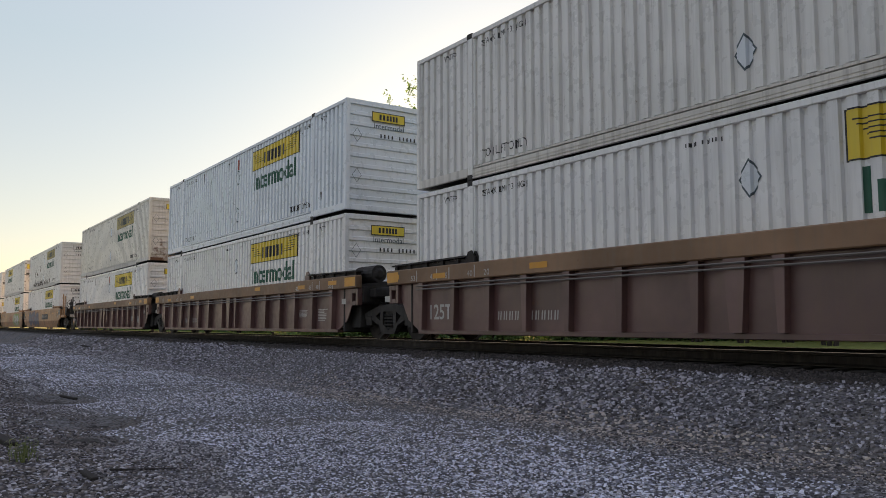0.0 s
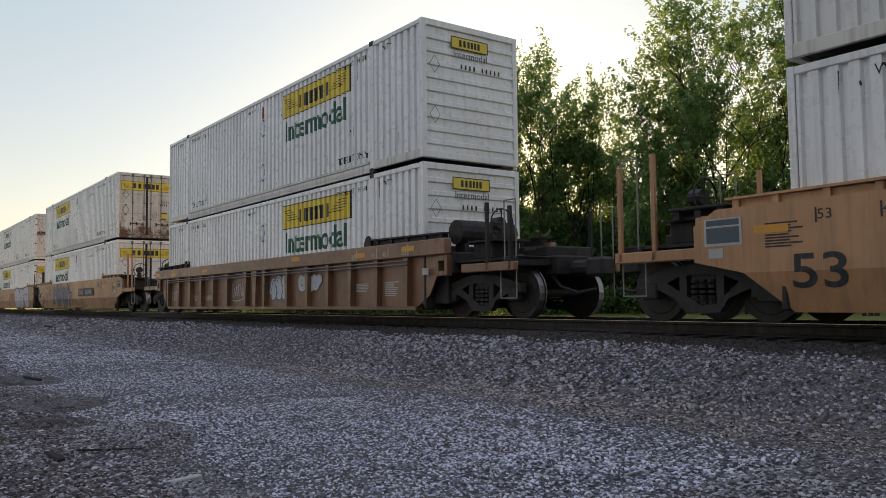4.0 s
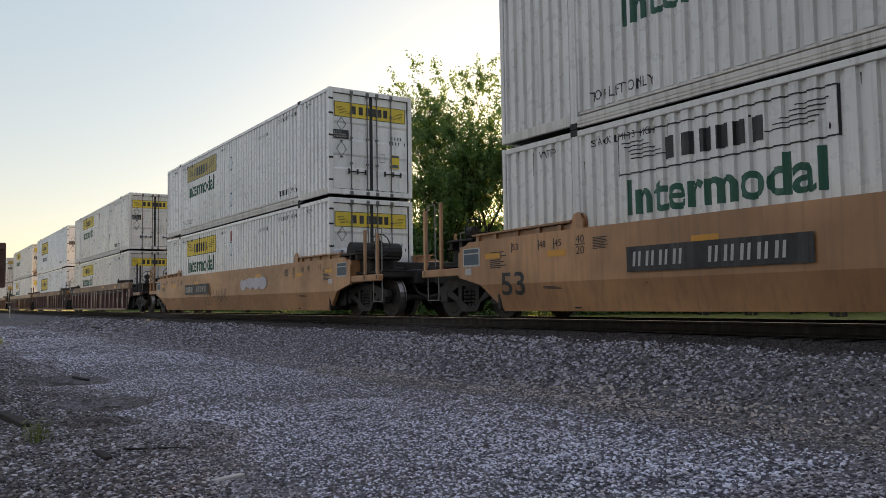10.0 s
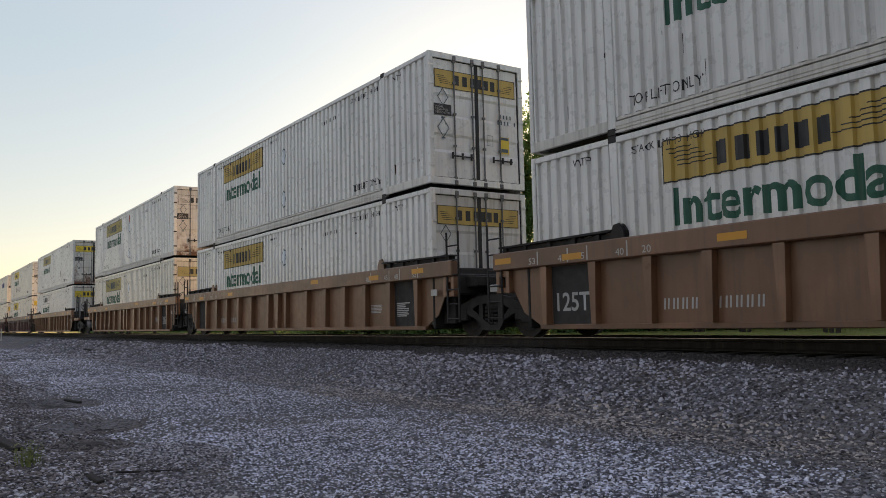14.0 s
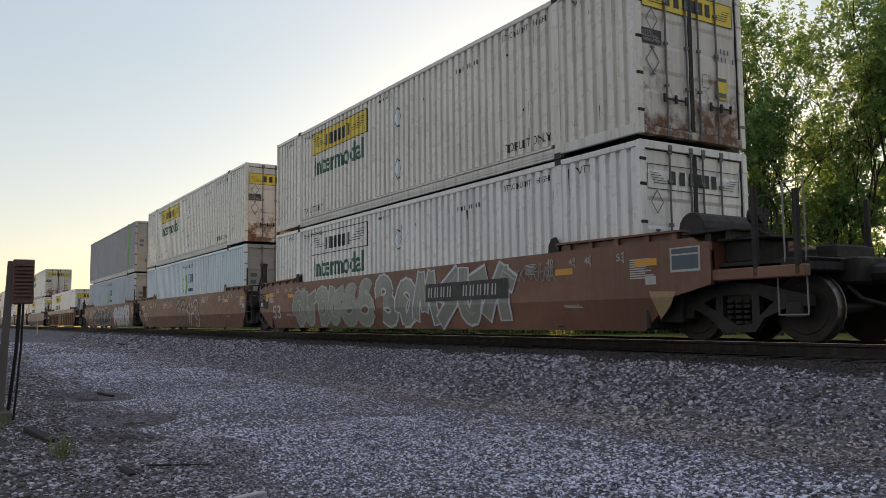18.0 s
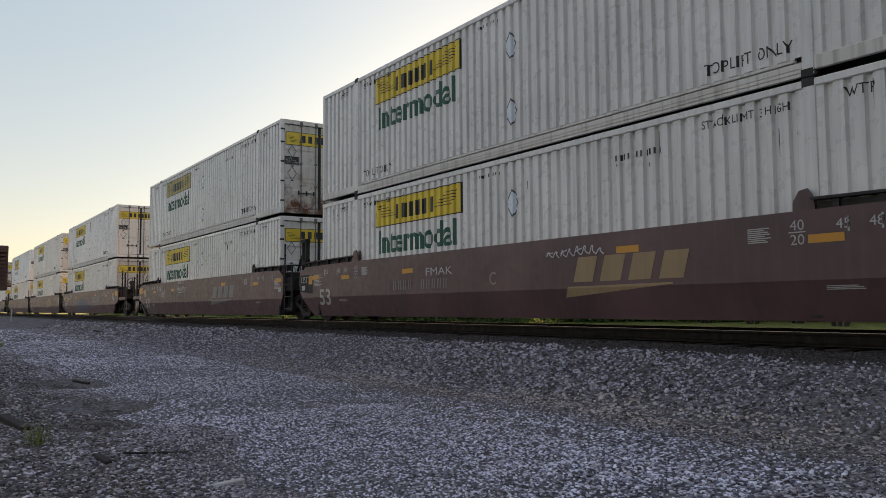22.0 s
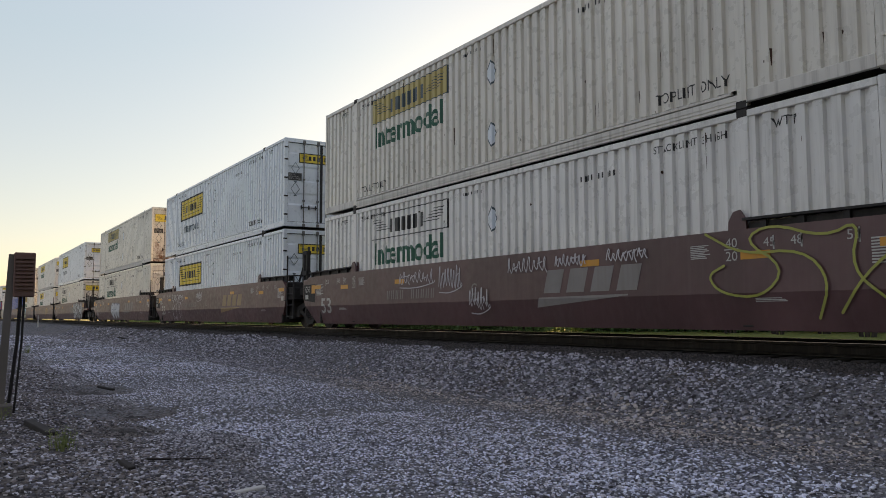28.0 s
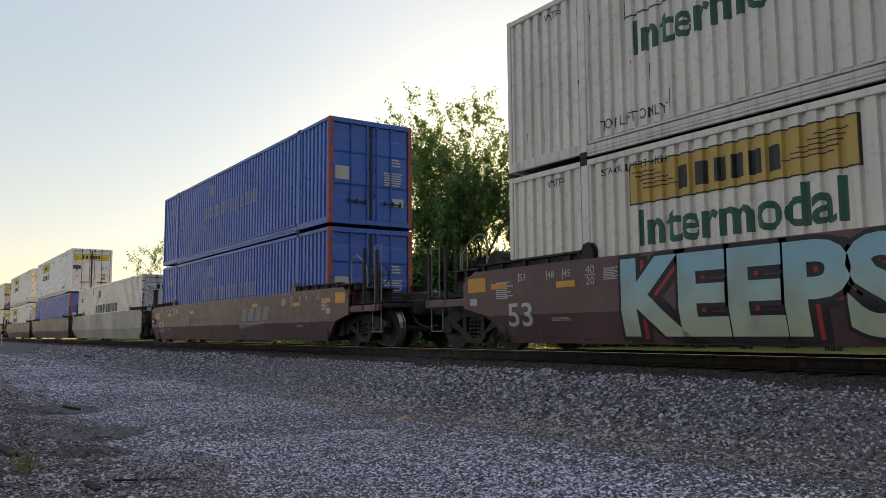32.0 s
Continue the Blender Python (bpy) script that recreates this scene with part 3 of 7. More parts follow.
def end_marks(bm, lift_by=0.0):
    """Turn marks drawn in x, z so that they lie on the near end."""
    for v in bm.verts:
        v.co = Vector((LEN + lift_by, v.co.x - HALF, v.co.z))
    bmesh.ops.recalc_face_normals(bm, faces=bm.faces)
    for f in bm.faces:
        if f.normal.x < 0:
            f.normal_flip()
    return bm


def scroll(bm, x0, z0, w, h, flip):
    """The fanned lines at the ends of the name panel."""
    for i in range(5):
        a, c = x0 + w * 0.06 * i, z0 + h * (0.9 - 0.17 * i)
        pts = ((a, c), (a + w * (0.55 + 0.08 * i), c - h * 0.02), (a + w * (0.58 + 0.08 * i), c - h * 0.06), (a, c - h * 0.05))
        if flip:
            pts = tuple((2 * x0 + w - x, z) for x, z in pts)
        flat(bm, pts)


def blocks(bm, x0, x1, z0, z1):
    """The name on the panel as plain dark blocks, one to a character."""
    w = (x1 - x0) / 6.4
    for i in range(6):
        a = x0 + i * w + (0.0, 0.2, 0.4)[min(i, 2)] * w
        rect(bm, a, a + w * 0.70, z0, z1)


def border(bm, x0, x1, z0, z1, t):
    rect(bm, x0, x1, z0, z0 + t), rect(bm, x0, x1, z1 - t, z1)
    rect(bm, x0, x0 + t, z0 + t, z1 - t), rect(bm, x1 - t, x1, z0 + t, z1 - t)


def logo_meshes(big):
    x0, x1 = (2.82, 6.5) if big else (2.90, 6.55)
    z0, z1 = (1.50, 2.46) if big else (2.04, 2.68)
    def yellow():
        bm = B()
        rect(bm, x0, x1, z0, z1)
        return drape(bm, 0.003)
    def dark():
        bm = B()
        h = z1 - z0
        border(bm, x0, x1, z0, z1, 0.07 if big else 0.022)
        if big:
            border(bm, x0 + 0.42, x1 - 0.42, z0 + 0.2, z1 - 0.2, 0.02)
        blocks(bm, x0 + 0.95, x1 - 0.95, z0 + h * (0.34 if big else 0.2), z1 - h * (0.34 if big else 0.28))
        scroll(bm, x0 + 0.12, z0 + h * 0.25, 0.8, h * 0.6, False), scroll(bm, x1 - 0.92, z0 + h * 0.25, 0.8, h * 0.6, True)
        return drape(bm, 0.006)
    def word():
        if big:
            return drape(shift(text_bm("Intermodal", 2.55, 0.42, fat=0.012), 3.35, 0.92))
        return drape(shift(text_bm("Intermodal", 3.25, 0.56, fat=0.022), 3.10, 1.40))
    t = "big" if big else "small"
    return kept("yellow_" + t, yellow), kept("dark_" + t, dark), kept("word_" + t, word)


def moved(key, me, dx):
    """A copy of a mark, moved along the wall by whole ribs."""
    def make():
        bm = B()
        bm.from_mesh(me)
        return shift(bm, dx, 0)
    return kept(key, make)


def diamond(bm, x, z, r, t=0.022):
    o = ((x, z - r), (x + r * 0.72, z), (x, z + r), (x - r * 0.72, z))
    i = tuple((x + (a - x) * (1 - t / r * 1.4), z + (c - z) * (1 - t / r * 1.4)) for a, c in o)
    for k in range(4):
        j = (k + 1) % 4
        flat(bm, (o[k], o[j], i[j], i[k]))


def bars(bm, x0, x1, z0, z1, n, seed=1):
    """Writing too small to read: plain bars."""
    rng = random.Random(seed)
    h = (z1 - z0) / n
    for k in range(n):
        rect(bm, x0, x0 + (x1 - x0) * rng.uniform(0.6, 1.0), z0 + k * h, z0 + k * h + h * 0.55)


def id_bars(bm, x0, z0, n, w, h):
    for k in range(n):
        if k != 4:
            rect(bm, x0 + k * w * 1.9, x0 + k * w * 1.9 + w * 0.7, z0, z0 + h)


def side_writing():
    bm = B()
    tops = (("STACK LIMIT 3 HIGH", 1.35, 0.115, 2.35), ("STACK LIMIT 3 HIGH", 1.35, 0.115, LEN - 3.62), ("WTP", 0.38, 0.13, LEN - 1.55), ("WTP", 0.38, 0.13, 1.05))
    for words, w, h, x in tops:
        t = shift(text_bm(words, w, h), x, 2.60)
        me = bpy.data.meshes.new("t")
        t.to_mesh(me)
        t.free()
        bm.from_mesh(me)
        bpy.data.meshes.remove(me)
    for x in (2.35, LEN - 3.55):
        t = shift(text_bm("TOP LIFT ONLY", 1.34, 0.165), x, 0.36)
        me = bpy.data.meshes.new("t")
        t.to_mesh(me)
        t.free()
        bm.from_mesh(me)
        bpy.data.meshes.remove(me)
    id_bars(bm, LEN - 5.3, 2.41, 11, 0.046, 0.095)
    id_bars(bm, 7.2, 2.64, 11, 0.03, 0.06)
    return drape(bm)


def door_bm(k):
    """One door leaf: frame, shallow horizontal hollows, set in the end frame."""
    bm = B()
    y0, y1 = (-HALF + 0.10, -0.012) if k == 0 else (0.012, HALF - 0.10)
    x = LEN - 0.045
    zs = [0.20, 0.34, 0.74, 0.80, 1.10, 1.16, 1.52, 1.58, 1.98, 2.04, 2.42, 2.48, TALL - 0.15]
    dep = [0, 0, 0, 0.02, 0.02, 0, 0, 0.02, 0.02, 0, 0, 0.02, 0]
    prev = None
    for z, d in zip(zs, dep):
        row = [bm.verts.new((x - (d if 0 < i < 3 else 0), y, z)) for i, y in enumerate((y0, y0 + 0.09, y1 - 0.09, y1))]
        if prev:
            for i in range(3):
                bm.faces.new((prev[i], prev[i + 1], row[i + 1], row[i]))
        prev = row
    return bm


def frame_end_bm(near, high):
    """Head and threshold of an end."""
    bm = B()
    a, c = (LEN - 0.12, LEN) if near else (0, 0.12)
    z0, z1 = (TALL - 0.14, TALL - 0.005) if high else (0.05, 0.19)
    return box(bm, a, c, -HALF + 0.1, HALF - 0.1, z0, z1, 0.008)


def ribbed_end_bm(near):
    bm = B()
    n = 9
    x0 = LEN - 0.05 if near else 0.05
    d = 0.035 if near else -0.035
    zs, off = [0.19], [0]
    for k in range(n):
        z = 0.32 + k * 0.275
        zs += [z, z + 0.02, z + 0.10, z + 0.12]
        off += [0, d, d, 0]
    zs.append(TALL - 0.14)
    off.append(0)
    prev = None
    for z, o in zip(zs, off):
        row = [bm.verts.new((x0 + o, y, z)) for y in (-HALF + 0.1, HALF - 0.1)]
        if prev:
            bm.faces.new((prev[0], prev[1], row[1], row[0]) if near else (prev[0], row[0], row[1], prev[1]))
        prev = row
    return bm


def post_bm(x, s):
    bm = B()
    y0, y1 = sorted((s * HALF, s * (HALF - 0.12)))
    box(bm, x, x + 0.10, y0, y1, 0.05, TALL - 0.005, 0.01)
    return bm


def load_post_bm(x, s):
    bm = B()
    y0, y1 = sorted((s * (HALF + 0.001), s * (HALF - 0.1)))
    box(bm, x, x + POST_W, y0, y1, 0.0, TALL, 0.008)
    return bm


def casting_bm(x, s):
    bm = B()
    y0, y1 = sorted((s * (HALF + 0.006), s * (HALF - 0.16)))
    for z in (-0.035, TALL - 0.11):
        box(bm, x - 0.02, x + 0.16, y0, y1, z, z + 0.12, 0.012)
    return bm


def rod_bm(y):
    bm = B()
    cyl(bm, (LEN - 0.015, y, 0.12), (LEN - 0.015, y, TALL - 0.07), 0.017, 8)
    for z in (0.2, 0.9, 1.6, 2.3, TALL - 0.17):
        box(bm, LEN - 0.04, LEN + 0.008, y - 0.035, y + 0.035, z - 0.025, z + 0.025)
    for z in (0.10, TALL - 0.09):
        box(bm, LEN - 0.03, LEN + 0.012, y - 0.05, y + 0.05, z - 0.05, z + 0.05, 0.01)
    return bm


def latch_bm(y):
    bm = B()
    box(bm, LEN + 0.004, LEN + 0.02, y - 0.28, y + 0.28, 0.66, 0.69)
    for d in (-0.26, 0, 0.24):
        box(bm, LEN + 0.0, LEN + 0.03, y + d - 0.02, y + d + 0.02, 0.61, 0.75)
    return bm


def hinges_bm(s):
    bm = B()
    for z in (0.4, 1.0, 1.6, 2.2, 2.6):
        y0, y1 = sorted((s * (HALF + 0.004), s * (HALF - 0.12)))
        box(bm, LEN - 0.03, LEN + 0.012, y0, y1, z, z + 0.05, 0.006)
    return bm




def peel_bm(seed):
    """Patches where the paint has come away in ragged strips, along the foot of the wall."""
    rng = random.Random(seed)
    bm = B()
    x0, wide, low = {3: (3.2, 8.2, 0.26), 8: (9.0, 2.4, 0.30)}.get(seed, (4.4, 3.4, 0.80))
    for k in range(150 if seed == 3 else 16 if seed == 8 else 30):
        x = x0 + rng.random() ** 1.15 * wide
        z = low + abs(rng.gauss(0, 0.12)) + (rng.uniform(0, 1.5) if k % 3 == 0 and seed == 3 else 0)
        w, h = rng.uniform(0.015, 0.06), rng.uniform(0.06, 0.40)
        n = 7
        flat(bm, [(x + w * math.cos(i * 2 * math.pi / n) * rng.uniform(0.5, 1), z + h * math.sin(i * 2 * math.pi / n) * rng.uniform(0.5, 1)) for i in range(n)])
    return drape(bm, 0.0045)


def scuff_bm(seed):
    rng = random.Random(seed)
    bm = B()
    for k in range(22):
        x, top, h = rng.uniform(0.5, LEN - 0.5), rng.choice((2.75, 2.4, 1.2, 0.7)), rng.uniform(0.08, 0.45)
        w = rng.uniform(0.003, 0.009)
        flat(bm, ((x - w, top), (x - w * 0.3, top - h), (x + w * 0.3, top - h), (x + w, top)))
    for k in range(26):
        x, z = rng.uniform(0.5, LEN - 0.5), rng.choice((0.3, 0.45, 1.2, 2.3)) + rng.uniform(-0.15, 0.25)
        w, h = rng.uniform(0.005, 0.018), rng.uniform(0.015, 0.065)
        flat(bm, [(x + w * math.cos(i * 1.2566) * rng.uniform(0.5, 1), z + h * math.sin(i * 1.2566) * rng.uniform(0.5, 1)) for i in range(5)])
    return drape(bm, 0.0045)


COLOUR_WORD = {"w": "white", "n": "grimy white", "c": "cream-white", "b": "bluish-white", "k": "pale blue", "g": "steel grey", "h": "grey-blue", "B": "deep blue"}


def container(spec, level, k):
    """A 53-foot corrugated container. spec: colour, way round (D doors to the front of the train's view, F closed end), side panel, end panel, and r rust, p peeling."""
    col, way, panel, end = spec[:4]
    extra = spec[4] if len(spec) > 4 else ""
    rng = random.Random(k * 2 + level)
    wall = WHITE[col]
    box_ob = new("shipping_container")
    word = {"Y": "yellow name panel", "F": "faded yellow name panel", "T": "tan name panel", "O": "outlined name panel", "B": "black-framed yellow panel", "M": "patched name panel", "C": "round green emblem", "-": "plain sides", "X": "dark painted name"}[panel]
    tagged(box_ob, f"{COLOUR_WORD[col]} container, {word}, " + ("stacked on another" if level else "in a well car"), "container", "containers on the train")
    P = lambda n, key, make, mat, parent=box_ob, label="": part(n, kept(key, make), mat, parent, label)
    P("side_wall", "wall_near", wall_bm, wall)
    P("side_wall", "wall_far", lambda: turned(wall_bm()), wall)
    for s in (-1, 1):
        P("bottom_rail", f"sill{s}", lambda: sill_bm(s), SILL if col in "wnc" or (col == "g" and level) else wall)
        if s < 0:
            for piece, size in RAIL_PIECES.items():
                P(piece, piece, lambda: box(B(), *size), SILL if col in "wnc" or (col == "g" and level) else wall)
        y0, y1 = sorted((s * HALF, s * (HALF - 0.08)))
        P("top_rail", f"top{s}", lambda: box(B(), 0.1, LEN - 0.1, y0, y1, TALL - 0.115, TALL - 0.012, 0.012), wall)
        for x in (0.0, LEN - 0.10):
            P("corner_post", f"post{s}{x:.1f}", lambda: post_bm(x, s), wall if col != "B" or x < 1 else RED)
        for x in POSTS if s < 0 else ():
            P("load_post", f"load{s}{x:.1f}", lambda: load_post_bm(x, s), LIME if col == "g" and s < 0 and x > 8 and level else wall)
            if s < 0:
                P("casting", f"cast{s}{x:.1f}", lambda: casting_bm(x, s), IRON)
    P("roof", "roof", lambda: box(B(), 0.1, LEN - 0.1, -HALF + 0.08, HALF - 0.08, TALL - 0.06, TALL - 0.03), wall)
    P("floor", "floor", lambda: box(B(), 0.1, LEN - 0.1, -HALF + 0.07, HALF - 0.07, 0.10, 0.16), IRON)
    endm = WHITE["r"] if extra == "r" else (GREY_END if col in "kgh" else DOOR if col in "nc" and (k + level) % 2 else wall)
    for near in (True, False):
        for high in (True, False):
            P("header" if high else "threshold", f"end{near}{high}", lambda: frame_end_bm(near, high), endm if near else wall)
    P("end_wall", "rib_far", lambda: ribbed_end_bm(False), wall)
    if way == "D":
        for d in (0, 1):
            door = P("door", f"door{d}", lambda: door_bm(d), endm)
            for y in ((-0.62, -0.13), (0.17, 0.62))[d]:
                P("lock_rod", f"rod{y}", lambda: rod_bm(y), ROD if col != "B" else wall, door)
            P("latch", f"latch{d}", lambda: latch_bm((-0.45, 0.66)[d]), IRON, door)
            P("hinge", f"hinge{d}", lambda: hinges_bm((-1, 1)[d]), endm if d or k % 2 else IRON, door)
        P("door_seal", "seal", lambda: box(box(box(B(), LEN - 0.05, LEN - 0.034, -0.045, 0.045, 0.2, TALL - 0.15), LEN - 0.05, LEN - 0.03, -HALF + 0.10, HALF - 0.10, TALL - 0.155, TALL - 0.13), LEN - 0.05, LEN - 0.03, -HALF + 0.10, HALF - 0.10, 0.185, 0.205), SEAL)
        P("door_seal", "seal2", lambda: box(box(B(), LEN - 0.06, LEN - 0.028, HALF - 0.14, HALF - 0.098, 0.2, TALL - 0.15), LEN - 0.06, LEN - 0.028, -HALF + 0.098, -HALF + 0.13, 0.2, TALL - 0.15), SEAL)
        if end != "-":
            mat = {"Y": YELLOW, "T": TAN_Y, "F": YELLOW_F, "B": YELLOW, "O": None}[end]
            w0, w1 = (0.50, 1.98) if end == "B" else (0.17, 2.38)
            z0, z1 = (2.15, 2.48) if end == "B" else (2.16, 2.57)
            if mat:
                P("name_panel", f"endyel{end == 'B'}", lambda: end_marks((lambda bm: (rect(bm, w0, w1, z0, z1), bm)[1])(B()), -0.036), mat)
            def dark_end():
                bm = B()
                border(bm, w0, w1, z0, z1, 0.03 if end == "B" else 0.014)
                blocks(bm, w0 + (0.34 if end == "B" else 0.52), w1 - (0.34 if end == "B" else 0.52), z0 + 0.10, z1 - 0.09)
                scroll(bm, w0 + 0.06, z0 + 0.06, 0.36, 0.24, False), scroll(bm, w1 - 0.42, z0 + 0.06, 0.36, 0.24, True)
                return end_marks(bm, -0.032)
            P("name_mark", f"enddark{end == 'B'}", dark_end, BLACK)
        if col not in "kghB":
            def plate():
                bm = B()
                rect(bm, 0.14, 0.60, 1.56, 1.80)
                return end_marks(bm, -0.034)
            def thin():
                bm = B()
                diamond(bm, 0.38, 1.96, 0.20, 0.022), diamond(bm, 0.38, 1.28, 0.22, 0.022)
                rect(bm, 0.33, 0.43, 1.04, 1.075), rect(bm, 0.33, 0.43, 1.49, 1.525)
                id_bars(bm, 1.93, 1.66, 4, 0.05, 0.09), id_bars(bm, 1.86, 1.52, 6, 0.05, 0.09)
                border(bm, 1.55, 1.72, 1.0, 1.24, 0.01)
                rect(bm, 1.93, 2.17, 1.17, 1.23), rect(bm, 1.95, 2.15, 0.89, 0.97)
                return end_marks(bm, -0.031)
            def sticker():
                bm = B()
                rect(bm, 1.92, 2.18, 0.86, 1.24)
                return end_marks(bm, -0.034)
            def words():
                bm = B()
                for i, line in enumerate(("LOCAL", "REGIONAL", "DEDICATED")):
                    t = shift(text_bm(line, 0.07 * len(line) * 0.62, 0.05), 0.17, 1.72 - i * 0.066)
                    me = bpy.data.meshes.new("t")
                    t.to_mesh(me)
                    t.free()
                    bm.from_mesh(me)
                    bpy.data.meshes.remove(me)
                return end_marks(bm, -0.030)
            P("mark", "end_thin", thin, SLATE)
            if level and rng.random() < 0.9:
                P("plate", "end_plate", plate, BLACK)
                P("writing", "plate_words", words, PLAIN_W)
            P("sticker", "end_sticker", sticker, YELLOW)
        elif col in "kgh":
            def round_end():
                bm = B()
                bars(bm, 0.25, 0.55, 1.5, 2.0, 2, 3), bars(bm, 1.6, 2.1, 1.4, 2.3, 5, 4)
                return end_marks(bm, -0.034)
            P("mark", "end_round", round_end, SLATE)
        else:
            def blue_end():
                bm = B()
                rect(bm, 0.2, 0.62, 1.25, 1.62), rect(bm, 1.95, 2.32, 0.62, 0.85)
                bars(bm, 1.7, 2.3, 1.2, 1.6, 6, 5), bars(bm, 1.9, 2.25, 1.75, 2.0, 3, 6)
                return end_marks(bm, -0.034)
            P("label_plate", "end_blue", blue_end, PLAIN_W)
    else:
        P("front_wall", "rib_near", lambda: ribbed_end_bm(True), endm)
        if end != "-":
            if end == "Y":
                P("name_panel", "front_yel", lambda: end_marks((lambda bm: (rect(bm, 0.75, 1.75, 2.42, 2.68), bm)[1])(B()), -0.008), YELLOW)
            def front_dark():
                bm = B()
                border(bm, 0.75, 1.75, 2.42, 2.68, 0.02)
                blocks(bm, 0.97, 1.55, 2.48, 2.62)
                id_bars(bm, 1.0, 2.0, 10, 0.06, 0.1)
                return end_marks(bm, -0.004)
            P("name_mark", "front_dark", front_dark, BLACK)
            P("lettering", "front_word", lambda: end_marks(shift(text_bm("Intermodal", 0.9, 0.14), 0.82, 2.24), -0.006), SLATE)
        def front_dia():
            bm = B()
            diamond(bm, 0.32, 2.0, 0.19, 0.014), diamond(bm, 0.32, 0.95, 0.19, 0.014)
            return end_marks(bm, -0.004)
        P("mark", "front_dia", front_dia, SLATE)
    # near side
    ribs = round((LEN - 2 * 4.72) / PITCH) * PITCH
    if panel in "YFTOBM":
        big = panel == "B"
        yel, dark, wrd = logo_meshes(big)
        t = "big" if big else "small"
        if way == "F":
            yel, dark, wrd = (moved(n + t + "_f", me, ribs) for n, me in (("yf", yel), ("df", dark), ("wf", wrd)))
        if panel in "YFTB":
            part("name_panel", yel, {"Y": YELLOW, "B": YELLOW, "F": YELLOW_F, "T": TAN_Y}[panel], box_ob)
        if panel == "M":
            P("name_panel", "patch_yel", lambda: drape((lambda bm: (rect(bm, 2.90, 4.52, 2.04, 2.68), bm)[1])(B()), 0.003), YELLOW)
        part("name_mark", dark, BLACK if panel != "F" else SLATE, box_ob)
        part("lettering", wrd, SLATE if big else GREEN, box_ob)
        if panel == "M":
            P("repair_patch", "patch_blank", lambda: drape((lambda bm: (rect(bm, 4.52, 5.18, 1.99, 2.78), bm)[1])(B()), 0.009), WHITE["n"], label="bare patch over the middle of the name")
        P("writing", "side_writing", side_writing, BLACK)
        for z in (2.05, 0.78):
            def dia():
                bm = B()
                flat(bm, ((8.22, z - 0.235), (8.22 + 0.17, z), (8.22, z + 0.235), (8.22 - 0.17, z)))
                drape(bm, 0.006)
                for f in bm.faces:
                    f.material_index = 1
                rim = B()
                diamond(rim, 8.22, z, 0.27, 0.03)
                drape(rim, 0.007)
                me = bpy.data.meshes.new("t")
                rim.to_mesh(me)
                bm.from_mesh(me)
                return bm
            P("placard_holder", f"side_dia{z}", dia, SLATE)
            if len(MESHES[f"side_dia{z}"].materials) == 1:
                MESHES[f"side_dia{z}"].materials.append(WHITE["b"])
        if rng.random() < 0.3:
            P("mark", "side_red", lambda: drape((lambda bm: (rect(bm, 8.19, 8.25, 2.32, 2.66), bm)[1])(B())), RED)
    elif panel == "C":
        def emblem():
            bm = B()
            cx, cz = 7.72, 1.80
            for q in range(7):
                a0, a1 = -1.45 + q * 0.41, -1.45 + (q + 1) * 0.41
                flat(bm, [(cx + r * math.cos(a), cz + r * math.sin(a)) for r, a in ((0.26, a0), (0.5, a0), (0.5, a1), (0.26, a1))])
            for q in range(7):
                a = math.pi / 2 + 0.35 + q * 0.42
                flat(bm, [(cx + r * math.cos(a + d), cz + r * math.sin(a + d)) for r, d in ((0.30, -0.1), (0.46, -0.08), (0.46, 0.08), (0.30, 0.1))])
            return drape(bm)
        def name():
            bm = B()
            for q in range(4):
                border(bm, 8.28 + q * 0.22, 8.45 + q * 0.22, 1.86, 2.24, 0.05)
            bars(bm, 8.28, 9.15, 1.48, 1.72, 1, 2)
            return drape(bm)
        P("emblem", "emblem", emblem, LIME)
        P("name_mark", "round_name", name, PATCH)
        P("corner_stripe", "green_corner", lambda: drape((lambda bm: (rect(bm, 0.02, 0.13, 0.22, 2.70), bm)[1])(B()), 0.004), LIME, label="lime green painted corner")
        P("lettering", "cube_warning", lambda: drape(shift(text_bm("WARNING HIGH CUBE", 1.6, 0.15), 7.4, 2.52)), BLACK)
    elif panel in "-X":
        def names():
            bm = B()
            rng2 = random.Random(5)
            x = 5.4
            while x < 11.0:
                w = rng2.uniform(0.30, 0.55)
                rect(bm, x, x + w, 1.35, 1.80)
                x += w + 0.16
            rect(bm, 1.0, 1.5, 2.1, 2.35), rect(bm, 6.1, 6.6, 2.2, 2.6)
            return drape(bm)
        if col == "B":
            P("name_mark", "blue_name", names, DIM)
        elif panel == "X":
            P("name_mark", "dark_name", names, SLATE)
    if extra == "p":
        P("peeled_paint", f"peel{k}", lambda: peel_bm(k), SCAB, label="ragged black patches of peeled paint")
    elif extra == "s":
        P("patch", "blue_patch", lambda: drape((lambda bm: (rect(bm, 11.0, 12.9, 1.75, 2.25), bm)[1])(B()), 0.003), PATCH, label="dark blue painted-over patch")
    if rng.random() < 0.7 and col not in "B":
        P("scuff", f"scuff{(k + level) % 6}", lambda: scuff_bm((k + level) % 6), SCAB)
    return box_ob


# ---- well cars ----
TOP, FOLD, FOOT = 2.36, 1.50, 1.00   # side of a smooth car: top, fold, bottom
CAR_Y = HALF + 0.10


def smooth_y(z):
    return -CAR_Y if z >= FOLD else -CAR_Y + 0.11 * (FOLD - z) / (FOLD - FOOT)


